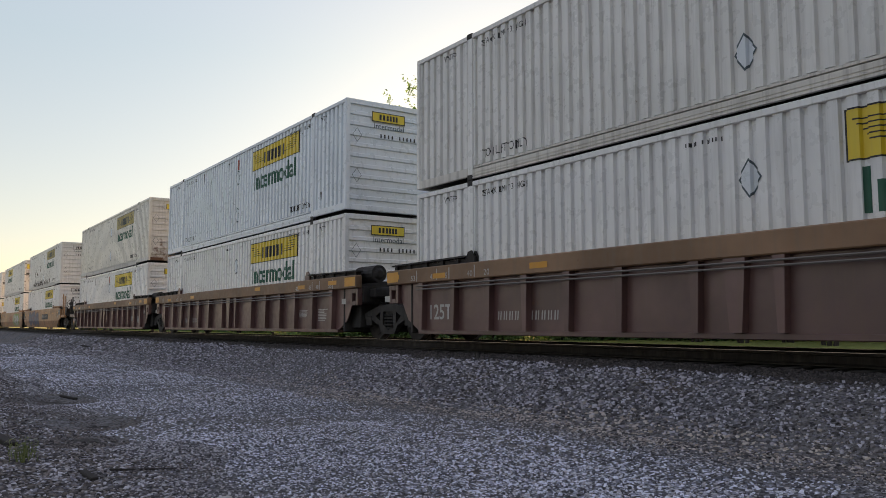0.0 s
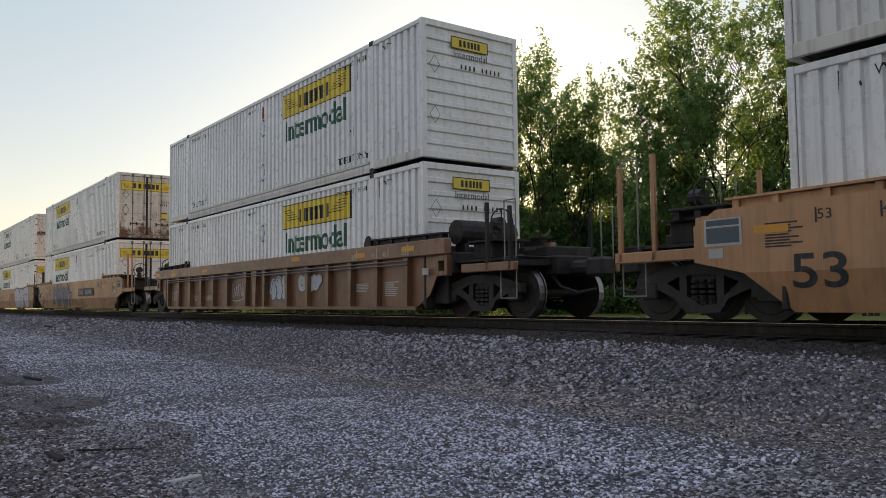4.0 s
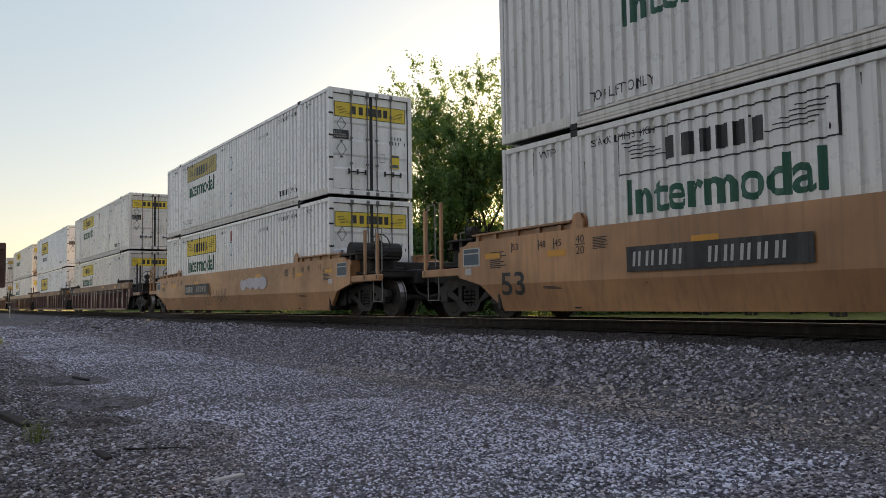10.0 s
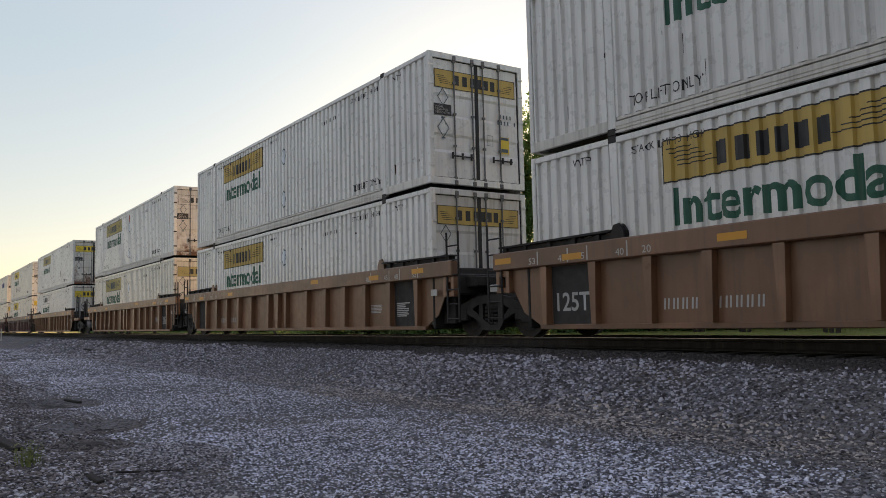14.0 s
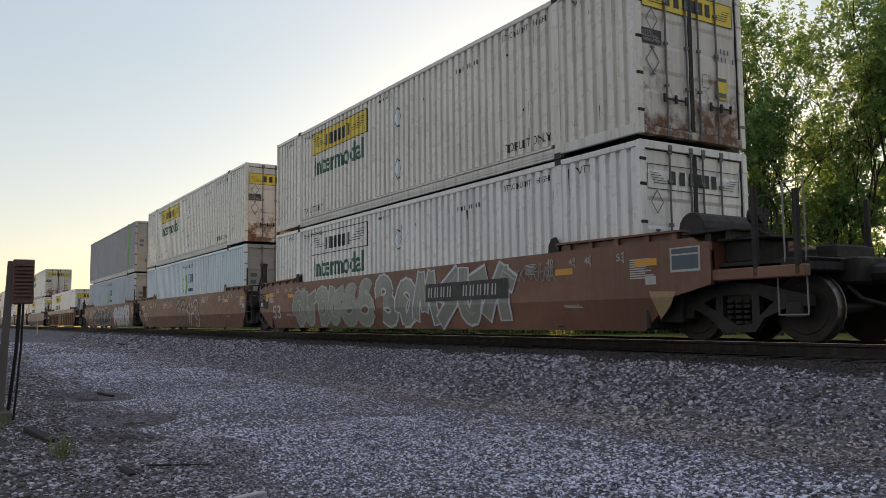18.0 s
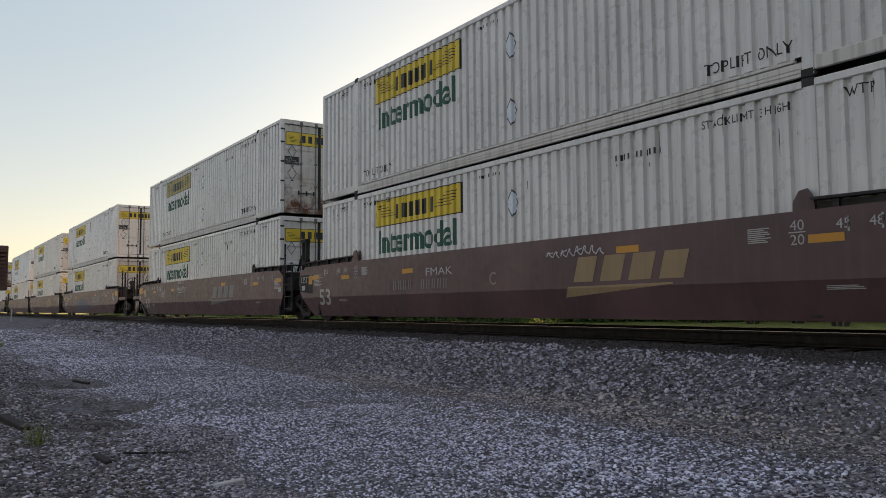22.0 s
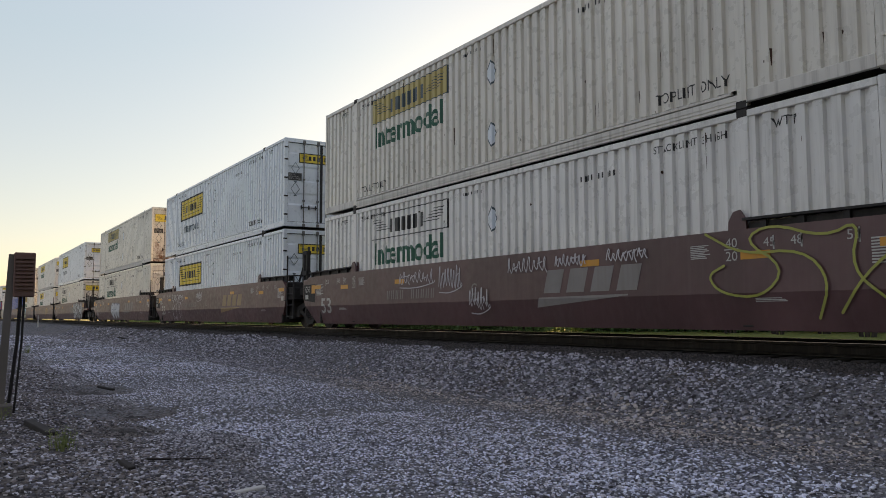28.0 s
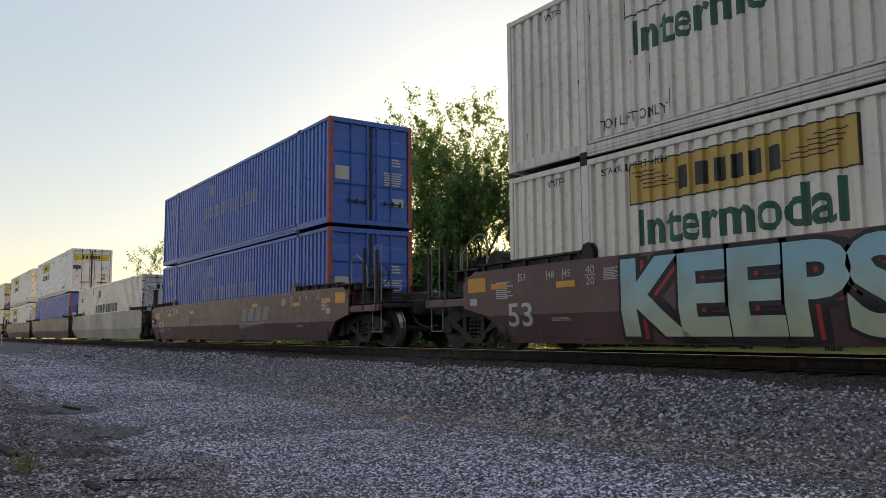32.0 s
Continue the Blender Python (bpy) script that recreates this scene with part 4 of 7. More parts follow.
def smooth_side_bm(s, n0, n1):
    """Side of a smooth car; n0, n1: how far it reaches past the load at either end."""
    bm = B()
    c0, c1 = (0.0 if n0 > 1.3 else 0.5), (0.0 if n1 > 1.3 else -0.12)
    e1 = LEN + c1 + (0.62 if n1 > 1.3 else 0.55)
    prism(bm, [(-n0, 1.66), (-c0 - 0.62, FOLD), (e1, FOLD), (LEN + n1, 1.66), (LEN + n1, TOP - 0.22), (LEN + n1 - 0.3, TOP - 0.02), (LEN - 1.2, TOP), (1.2, TOP), (-n0 + 0.35, TOP - 0.02), (-n0, TOP - 0.22)], -CAR_Y, -CAR_Y + 0.09)
    low = B()
    prism(low, [(-c0 - 0.62, FOLD), (-c0, FOOT), (LEN + c1, FOOT), (e1, FOLD)], -CAR_Y, -CAR_Y + 0.09)
    for v in low.verts:
        v.co.y += 0.11 * (FOLD - v.co.z) / (FOLD - FOOT)
    me = bpy.data.meshes.new("t")
    low.to_mesh(me)
    low.free()
    bm.from_mesh(me)
    bpy.data.meshes.remove(me)
    if s > 0:
        for v in bm.verts:
            v.co.y = -v.co.y
        bmesh.ops.reverse_faces(bm, faces=bm.faces)
    return bm


def ledge_bm(s, near):
    """Dark guide plate on brackets above the side, at an end."""
    bm = B()
    X = (lambda x: LEN - x) if near else (lambda x: x)
    y0, y1 = sorted((s * (CAR_Y + 0.02), s * (CAR_Y - 0.17)))
    pts = [(-0.85, TOP + 0.085), (1.95, TOP + 0.115), (1.95, TOP + 0.15), (-0.85, TOP + 0.115)]
    prism(bm, [(X(x), z) for x, z in pts], y0, y1)
    y0, y1 = sorted((s * (CAR_Y - 0.01), s * (CAR_Y - 0.16)))
    for x in (-0.75, -0.2, 0.45, 1.05, 1.6):
        q0, q1 = sorted((X(x), X(x + 0.09)))
        box(bm, q0, q1, y0, y1, TOP - 0.05, TOP + 0.1)
    q0, q1 = sorted((X(-0.7), X(1.9)))
    box(bm, q0, q1, y0 + 0.05, y1 - 0.05, TOP - 0.05, TOP + 0.09)
    return bm


def lug_bm(s, near):
    """Upright catch at the inner end of the guide plate."""
    bm = B()
    c = LEN - 2.06 if near else 2.06
    pts = [(c - 0.15, TOP - 0.02), (c + 0.15, TOP - 0.02), (c + 0.14, TOP + 0.14), (c + 0.05, TOP + 0.27), (c - 0.06, TOP + 0.25), (c - 0.14, TOP + 0.12)]
    for q in (0.02, 0.12):
        y0, y1 = sorted((s * (CAR_Y - q), s * (CAR_Y - q - 0.03)))
        prism(bm, pts, y0, y1)
    y0, y1 = sorted((s * (CAR_Y - 0.05), s * (CAR_Y - 0.12)))
    box(bm, c - 0.1, c + 0.1, y0, y1, TOP - 0.02, TOP + 0.16)
    return bm


def on_smooth(bm, proud=0.005):
    """Lay flat marks onto the side of a smooth car."""
    bmesh.ops.bisect_plane(bm, geom=bm.verts[:] + bm.edges[:] + bm.faces[:], plane_co=(0, 0, FOLD), plane_no=(0, 0, 1))
    for v in bm.verts:
        v.co.y = smooth_y(v.co.z) - proud + v.co.y
    bmesh.ops.recalc_face_normals(bm, faces=bm.faces)
    for f in bm.faces:
        if f.normal.y > 0:
            f.normal_flip()
    return bm


def on_plane(bm, y):
    for v in bm.verts:
        v.co.y += y
    bmesh.ops.recalc_face_normals(bm, faces=bm.faces)
    for f in bm.faces:
        if f.normal.y > 0:
            f.normal_flip()
    return bm


RIBS = (0.42, 1.58, 2.72, 3.78, 4.86, 6.02, 7.42, 8.07, 8.72, 10.13, 11.29, 12.37, 13.43, 14.57, 15.73)


def ribbed_sheet_bm(s, high=False):
    """Side sheet; a high one is cut up over the truck at its far end."""
    bm = B()
    y0, y1 = sorted((s * (CAR_Y - 0.055), s * (CAR_Y - 0.085)))
    prism(bm, ([(-0.55, 1.66), (0.36, 1.62), (0.52, 1.06)] if high else [(-0.55, 1.75), (-0.25, 1.30), (0.2, 1.06)]) + [(LEN - 0.2, 1.06), (LEN + 0.25, 1.30), (LEN + 0.55, 1.75), (LEN + 0.55, 2.08), (-0.55, 2.08)], y0, y1)
    return bm


def rib_bm(s, wide=0.10):
    bm = B()
    y0, y1 = sorted((s * (CAR_Y + 0.07), s * (CAR_Y - 0.054)))
    prism(bm, [(-wide, 2.065), (-wide * 0.55, 1.09), (wide * 0.55, 1.09), (wide, 2.065)], y0, y1)
    return bm


def chord_bm(s):
    bm = B()
    y0, y1 = sorted((s * (CAR_Y + 0.09), s * (CAR_Y - 0.085)))
    box(bm, -0.95, LEN + 0.95, y0, y1, 2.07, 2.385, 0.018)
    return bm


def foot_bm(s):
    bm = B()
    y0, y1 = sorted((s * (CAR_Y - 0.02), s * (CAR_Y - 0.2)))
    box(bm, 0.2, LEN - 0.2, y0, y1, 1.0, 1.085, 0.01)
    return bm


def cross_bm():
    bm = B()
    for x in (1.0, 4.0, 6.5, LEN - 6.5, LEN - 4.0, LEN - 1.0):
        box(bm, x - 0.15, x + 0.15, -HALF + 0.05, HALF - 0.05, 1.0, 1.06)
    return bm


def wheel_bm(s):
    bm = B()
    y = s * 0.75
    cyl(bm, (0, y - 0.065, 0), (0, y + 0.065, 0), 0.455, 22)
    cyl(bm, (0, y - s * 0.09, 0), (0, y - s * 0.065, 0), 0.485, 22)
    bm.normal_update()
    for f in bm.faces:
        f.material_index = 1 if abs(f.normal.y) < 0.1 else 0
    cyl(bm, (0, y + s * 0.064, 0), (0, y + s * 0.075, 0), 0.36, 20, 0.34)
    cyl(bm, (0, y, 0), (0, y + s * 0.14, 0), 0.11, 12)
    return bm


def side_frame_bm(s):
    """Cast truck side: arched top, window for the springs, ends over the axle boxes."""
    bm = B()
    y0, y1 = sorted((s * 0.93, s * 1.05))
    for q in (-1, 1):
        prism(bm, [(q * x, z) for x, z in ((1.12, 1.38), (1.12, 1.52), (0.80, 1.60), (0.36, 1.70), (0.0, 1.72), (0.0, 1.56), (0.34, 1.55), (0.70, 1.40))], y0, y1)
        prism(bm, [(q * x, z) for x, z in ((0.92, 1.42), (0.60, 1.46), (0.28, 1.04), (0.0, 1.03), (0.0, 1.13), (0.22, 1.15))], y0, y1)
        prism(bm, [(q * x, z) for x, z in ((0.24, 1.10), (0.36, 1.12), (0.36, 1.62), (0.24, 1.62))], y0, y1)
        box(bm, q * 0.89 - 0.13, q * 0.89 + 0.13, y0 - 0.02, y1 + 0.02, 1.22, 1.46, 0.02)
    return bm


def springs_bm(s):
    bm = B()
    for x in (-0.14, 0.0, 0.14):
        for k in range(5):
            cyl(bm, (x, s * 0.99, 1.15 + k * 0.075), (x, s * 0.99, 1.195 + k * 0.075), 0.062, 10)
    return bm


def truck_bm():
    bm = B()
    box(bm, -0.22, 0.22, -1.0, 1.0, 1.42, 1.62, 0.03)
    for x in (-0.89, 0.89):
        cyl(bm, (x, -0.95, 1.355), (x, 0.95, 1.355), 0.08, 10)
    return bm


def truck(car, x):
    t = part("truck", kept("truck", truck_bm), UNDER, car)
    t.location = (x, 0, RAIL - 0.90)
    for s in (-1, 1):
        part("side_frame", kept(f"sideframe{s}", lambda: side_frame_bm(s)), IRON, t)
        part("spring", kept(f"springs{s}", lambda: springs_bm(s)), UNDER, t)
        for q in (-0.89, 0.89):
            w = part("wheel", kept(f"wheel{s}", lambda: wheel_bm(s)), WHEEL, t)
            w.location = (q, 0, 1.355)
            if len(w.data.materials) < 2:
                w.data.materials.append(TREAD)
            


def end_deck_bm(d, long):
    """Platform past the load: d is -1 at the far end, 1 at the near end."""
    bm = B()
    X = lambda a: -a if d < 0 else LEN + a
    def bx(a, c, *r):
        x0, x1 = sorted((X(a), X(c)))
        box(bm, x0, x1, *r)
    bx(0.25, 0.95, -HALF, HALF, 1.70, 2.12, 0.03)
    bx(0.6, 2.9 if long else 1.62, -0.42, 0.42, 1.62, 1.98, 0.03)
    if long:
        bx(2.35, 2.75, -1.25, 1.25, 1.78, 1.96, 0.02)
        bx(0.95, 2.75, 0.55, 1.22, 1.90, 1.95)
        bx(2.3, 2.6, -0.4, 0.4, 1.97, 2.16, 0.02)
    else:
        bx(0.9, 1.25, -1.1, 1.1, 1.85, 2.06, 0.02)
    return bm


def long_end_bm(d, a, c, *r):
    """One plate or box on the platform of a long end."""
    x0, x1 = sorted((-a if d < 0 else LEN + a, -c if d < 0 else LEN + c))
    bm = box(B(), x0, x1, *r)
    if r[3] > 2.25:
        m = (x0 + x1) / 2
        box(bm, m - 0.3, m + 0.55, r[0] - 0.12, r[1] + 0.02, r[3] - 0.004, r[3] + 0.033)
    return bm


LONG_END = (("foot_plate", 0.95, 2.75, -1.22, -0.55, 1.90, 1.95, 0.0), ("brake_valve_box", 1.38, 1.95, -1.12, -0.46, 1.952, 2.26, 0.02),
            ("air_reservoir_box", 1.0, 2.25, 0.46, 1.15, 1.952, 2.20, 0.02))


def bulkhead_bm(d):
    """Plate across the end of the well, and the bolster out over the truck."""
    bm = B()
    for a, c, w, z0, z1 in ((0.06, 0.14, HALF + 0.06, 1.02, 2.3), (0.14, 0.6, 1.15, 1.12, 1.75), (0.6, 1.9, 0.6, 1.45, 1.8)):
        x0, x1 = sorted((-a if d < 0 else LEN + a, -c if d < 0 else LEN + c))
        box(bm, x0, x1, -w, w, z0, z1, 0.02)
    return bm


def end_box_bm(d, s):
    """Gear housing at the corner of the car, above the truck."""
    bm = B()
    x0, x1 = sorted((-0.35 if d < 0 else LEN + 0.35, -1.35 if d < 0 else LEN + 1.35))
    y0, y1 = sorted((s * (CAR_Y - 0.015), s * (CAR_Y - 0.42)))
    box(bm, x0, x1, y0, y1, 1.68, 2.28, 0.03)
    return bm


def bracket_bm(d, s):
    """Post under the end of the top chord, with a hole through it."""
    bm = B()
    y0, y1 = sorted((s * (CAR_Y + 0.03), s * (CAR_Y - 0.10)))
    for a, c, z0, z1 in ((0.56, 0.66, 1.66, 2.065), (0.84, 0.94, 1.66, 2.065), (0.662, 0.838, 1.95, 2.065), (0.662, 0.838, 1.66, 1.76)):
        x0, x1 = sorted((-a if d < 0 else LEN + a, -c if d < 0 else LEN + c))
        box(bm, x0, x1, y0, y1, z0, z1, 0.008)
    return bm


def end_sill_bm(d, s):
    """Side sill of the end platform."""
    bm = B()
    x0, x1 = sorted((-1.3 if d < 0 else LEN + 1.3, -2.78 if d < 0 else LEN + 2.78))
    y0, y1 = sorted((s * (CAR_Y - 0.03), s * (CAR_Y - 0.15)))
    return box(bm, x0, x1, y0, y1, 1.70, 1.86, 0.015)


def walkway_bm(d):
    """Dark tread plate over the gear housings."""
    bm = B()
    x0, x1 = sorted((0.35 if d < 0 else LEN - 0.35, -1.75 if d < 0 else LEN + 1.75))
    for s in (-1,):
        y0, y1 = -CAR_Y - 0.01, -0.95
        a, c = (x0, min(x1, -0.86)) if d < 0 else (max(x0, LEN + 0.86), x1)
        box(bm, a, c, y0, y1, 2.38, 2.42, 0.008)
        for q in (0.95, 1.3, 1.65):
            x = -q if d < 0 else LEN + q
            box(bm, x - 0.05, x + 0.05, y0 + 0.04, y1 - 0.04, 2.26, 2.382)
    return bm


def placard_bm(d, inner, amber=False):
    bm = B()
    x0, x1 = sorted((-0.62 if d < 0 else LEN + 0.62, -1.18 if d < 0 else LEN + 1.18))
    if inner:
        rect(bm, x0 + 0.035, x1 - 0.035, 1.895, 2.10), rect(bm, x0 + 0.035, x1 - 0.035, 2.125, 2.20)
    else:
        rect(bm, x0, x1, 1.95 if amber else 1.86, 2.22)
    return on_plane(bm, -CAR_Y - (0.009 if inner else 0.006))


def coupler_bm(d):
    bm = B()
    X = lambda a: -a if d < 0 else LEN + a
    cyl(bm, (X(2.4), 0, 1.75), (X(3.45), 0, 1.75), 0.14, 10)
    x0, x1 = sorted((X(3.3), X(3.72)))
    box(bm, x0, x1, -0.17, 0.17, 1.58, 1.92, 0.05)
    return bm


def hose_bm(d):
    bm = B()
    X = lambda a: -a if d < 0 else LEN + a
    pts = [(X(2.6), -0.35, 1.7), (X(2.9), -0.36, 1.42), (X(3.3), -0.33, 1.30), (X(3.68), -0.3, 1.36)]
    return tube(bm, pts, 0.028, 6)


def rail_loop_bm(d, s, tall):
    """Bent-pipe grab at a corner of the platform, and the stirrup under it."""
    bm = B()
    X = lambda a: -a if d < 0 else LEN + a
    y = s * 1.24
    tube(bm, [(X(2.72), y, 1.9), (X(2.72), y, tall), (X(2.42), y, tall), (X(2.42), y, 1.9)], 0.013, 6)
    tube(bm, [(X(2.72), y, 1.8), (X(2.72), y, 1.22), (X(2.30), y, 1.22), (X(2.30), y, 1.8)], 0.012, 6)
    return bm


def upright_bm(d, s, tall):
    bm = B()
    x = -2.05 if d < 0 else LEN + 2.05
    y = s * (CAR_Y - 0.06)
    for v in [x, x + (0.62 if d > 0 else -0.62)][: 2 if s < 0 else 1]:
        box(bm, v - 0.04, v + 0.04, y - 0.03, y + 0.03, 1.72, tall - (0.0 if v == x else 0.12), 0.01)
    return bm


def ladder_bm(d, s):
    bm = B()
    x = -0.95 if d < 0 else LEN + 0.95
    y = s * (CAR_Y + 0.045)
    for q in (-0.2, 0.2):
        tube(bm, [(x + q, y, 1.15), (x + q, y, 2.95)], 0.022, 6)
    for k in range(6):
        tube(bm, [(x - 0.2, y, 1.22 + k * 0.29), (x + 0.2, y, 1.22 + k * 0.29)], 0.016, 6)
    return bm


def step_frame_bm():
    """Wide open ladder past the end of the side."""
    bm = B()
    y = -CAR_Y + 0.02
    tube(bm, [(LEN + 0.58, y, 1.12), (LEN + 0.58, y, 3.1)], 0.024, 6)
    tube(bm, [(LEN + 1.12, y, 1.12), (LEN + 1.12, y, 2.45), (LEN + 1.12, y + 0.3, 2.45)], 0.024, 6)
    for z in (1.2, 1.55, 1.9, 2.25):
        tube(bm, [(LEN + 0.58, y, z), (LEN + 1.12, y, z)], 0.018, 6)
    for z in (1.7, 2.3):
        tube(bm, [(LEN + 0.4, y, z), (LEN + 0.58, y, z)], 0.03, 6)
    return bm


def end_post_bm():
    """Tall stand with a brace on the deck between two cars."""
    bm = B()
    for x in (LEN + 0.98, LEN + 1.2):
        box(bm, x - 0.05, x + 0.05, -1.0, -0.88, 2.0, 3.2, 0.01)
    box(bm, LEN + 0.93, LEN + 1.25, -1.02, -0.86, 3.1, 3.22, 0.01)
    box(bm, LEN + 0.93, LEN + 1.25, -1.02, -0.86, 2.45, 2.6, 0.01)
    tube(bm, [(LEN + 1.0, -0.94, 2.95), (LEN + 0.5, -0.94, 2.3)], 0.035, 6)
    return bm


def bent_pipe_bm(d):
    """Tall stand with a pale bent grab pipe, at the inner end of the platform."""
    bm = B()
    X = lambda a: -a if d < 0 else LEN + a
    return tube(bm, [(X(0.95), -1.1, 2.1), (X(0.95), -1.1, 2.95), (X(1.05), -1.1, 3.10), (X(1.25), -1.1, 3.12), (X(1.6), -1.1, 2.96), (X(1.78), -1.1, 2.75), (X(1.8), -1.1, 2.0)], 0.02, 6)


def brake_bm(d):
    bm = B()
    x = -1.7 if d < 0 else LEN + 1.7
    box(bm, x - 0.07, x + 0.07, -0.86, -0.70, 1.95, 2.5, 0.02)
    n = 16
    ring = [(x + 0.12, -0.78 + 0.27 * math.cos(i * 2 * math.pi / n), 2.62 + 0.27 * math.sin(i * 2 * math.pi / n)) for i in range(n + 1)]
    tube(bm, ring, 0.016, 5)
    for i in range(0, n, 4):
        tube(bm, [(x + 0.09, -0.78, 2.62), ring[i]], 0.013, 5)
    cyl(bm, (x - 0.1, -0.78, 2.62), (x + 0.1, -0.78, 2.62), 0.12, 12)
    return bm


def tank_bm(d):
    bm = B()
    x = -0.75 if d < 0 else LEN + 0.75
    cyl(bm, (x, -1.05, 2.52), (x, 0.35, 2.52), 0.24, 14)
    box(bm, x - 0.15, x + 0.15, -0.95, -0.85, 2.1, 2.3)
    box(bm, x - 0.15, x + 0.15, 0.15, 0.25, 2.1, 2.3)
    return bm


def small_marks_bm():
    """Load lines and stencils by both ends of the side."""
    bm = B()
    def put(words, w, h, x, z):
        t = shift(text_bm(words, w, h), x, z)
        me = bpy.data.meshes.new("t")
        t.to_mesh(me)
        t.free()
        bm.from_mesh(me)
        bpy.data.meshes.remove(me)
    for a, q in ((0.0, 1), (LEN, -1)):
        for words, dx in (("53", 0.35), ("48", 1.1), ("45", 1.5)):
            put(words, 0.17, 0.12, a + q * dx - (0.17 if q < 0 else 0) + 0.03, 2.10)
            rect(bm, a + q * dx, a + q * dx + 0.025, 2.06, 2.24)
        put("40", 0.19, 0.13, a + q * 2.15 - 0.09, 2.12), put("20", 0.19, 0.13, a + q * 2.15 - 0.09, 1.94)
        rect(bm, a + q * 2.15 - 0.11, a + q * 2.15 + 0.12, 2.09, 2.105)
        bars(bm, a + q * 2.45 - (0 if q > 0 else 0.4), a + q * 2.45 + (0.4 if q > 0 else 0), 2.0, 2.2, 8, 7)
        bars(bm, a - q * 0.30 - (0 if q > 0 else 0.5), a - q * 0.30 + (0.5 if q > 0 else 0), 1.80, 2.12, 9, 8)
        bars(bm, a + q * 1.2 - (0 if q > 0 else 0.6), a + q * 1.2 + (0.6 if q > 0 else 0), 1.38, 1.44, 3, 9)
    return bm


def chord_marks_bm():
    """Load lines with their numbers on the top chord, by both ends."""
    bm = B()
    for a, q in ((0.0, 1), (LEN, -1)):
        for words, dx in (("53", 0.3), ("48", 1.05), ("45", 1.5), ("40", 2.35), ("20", 2.6)):
            t = shift(text_bm(words, 0.17, 0.11), a + q * dx - (0.22 if words != "20" else -0.06), 2.12)
            me = bpy.data.meshes.new("t")
            t.to_mesh(me)
            t.free()
            bm.from_mesh(me)
            bpy.data.meshes.remove(me)
            if words != "20":
                rect(bm, a + q * dx, a + q * dx + 0.03, 2.10, 2.33)
    return bm


def strips_bm():
    bm = B()
    for x, z in ((-0.45, 1.98), (1.35, 1.93), (4.4, 1.96), (10.95, 2.02), (LEN - 2.0, 1.95), (LEN - 0.1, 1.99)):
        rect(bm, x, x + 0.46, z, z + 0.105)
    return bm


PLATES = {3: 9.3, 7: 9.6, 9: 3.2, 11: 9.4, 13: 3.2, 14: 3.2, 24: 9.75}


def plate_bm(x, w=3.05):
    bm = B()
    rect(bm, x, x + w, 1.60, 1.98)
    return bm


def number_bm(x, w, z, h):
    """A reporting mark and a number as plain bars."""
    bm = B()
    n = 10
    s = w / (n + 1)
    for k in range(n):
        if k != 4:
            a = x + k * s + (s * 0.4 if k > 4 else 0)
            flat(bm, ((a, z), (a + s * 0.2, z), (a + s * 0.28, z + h), (a + s * 0.08, z + h)))
            flat(bm, ((a + s * 0.42, z), (a + s * 0.6, z), (a + s * 0.68, z + h), (a + s * 0.50, z + h)))
    return bm


def emblem_bm(x, w, z):
    """Slanted blocks over a tapering stroke."""
    bm = B()
    h = w * 0.15
    for k in range(4):
        a, c = x + 0.08 * w + k * w * 0.225, w * 0.165
        flat(bm, ((a, z), (a + c, z), (a + c + h * 0.3, z + h), (a + h * 0.3, z + h)))
    flat(bm, ((x, z - h * 0.62), (x + w * 0.85, z - h * 0.20), (x + w * 0.85, z - h * 0.14), (x + w * 0.03, z - h * 0.18)))
    return bm


def triple_bm(x, w, z, h):
    """Three broad red slanted blocks, each cut by a gap."""
    bm = B()
    for k in range(3):
        a, c = x + k * w * 0.35, w * 0.27
        flat(bm, ((a, z), (a + c * 0.42, z), (a + c * 0.58, z + h), (a + c * 0.16, z + h)))
        flat(bm, ((a + c * 0.52, z), (a + c * 0.84, z), (a + c, z + h), (a + c * 0.68, z + h)))
    return bm


# painted scrawls
def faded_spray():
    """Spray paint blended from pale green below to light blue above."""
    m, nt, bs = nodes_of("blended_spray")
    mp = coords(nt, shift=False)
    sx = nt.nodes.new("ShaderNodeSeparateXYZ")
    nt.links.new(mp.outputs[0], sx.inputs[0])
    up = nt.nodes.new("ShaderNodeMapRange")
    up.inputs[1].default_value, up.inputs[2].default_value = 1.2, 2.1
    nt.links.new(sx.outputs[2], up.inputs[0])
    col = mix(nt, up.outputs[0], (0.46, 0.50, 0.33), (0.25, 0.47, 0.55))
    nt.links.new(mix(nt, ramp(nt, noise_tex(nt, mp, 2.5, 5), 0.45, 0.8), col, (0.30, 0.34, 0.30)), bs.inputs["Base Color"])
    bs.inputs["Roughness"].default_value = 0.5
    return m


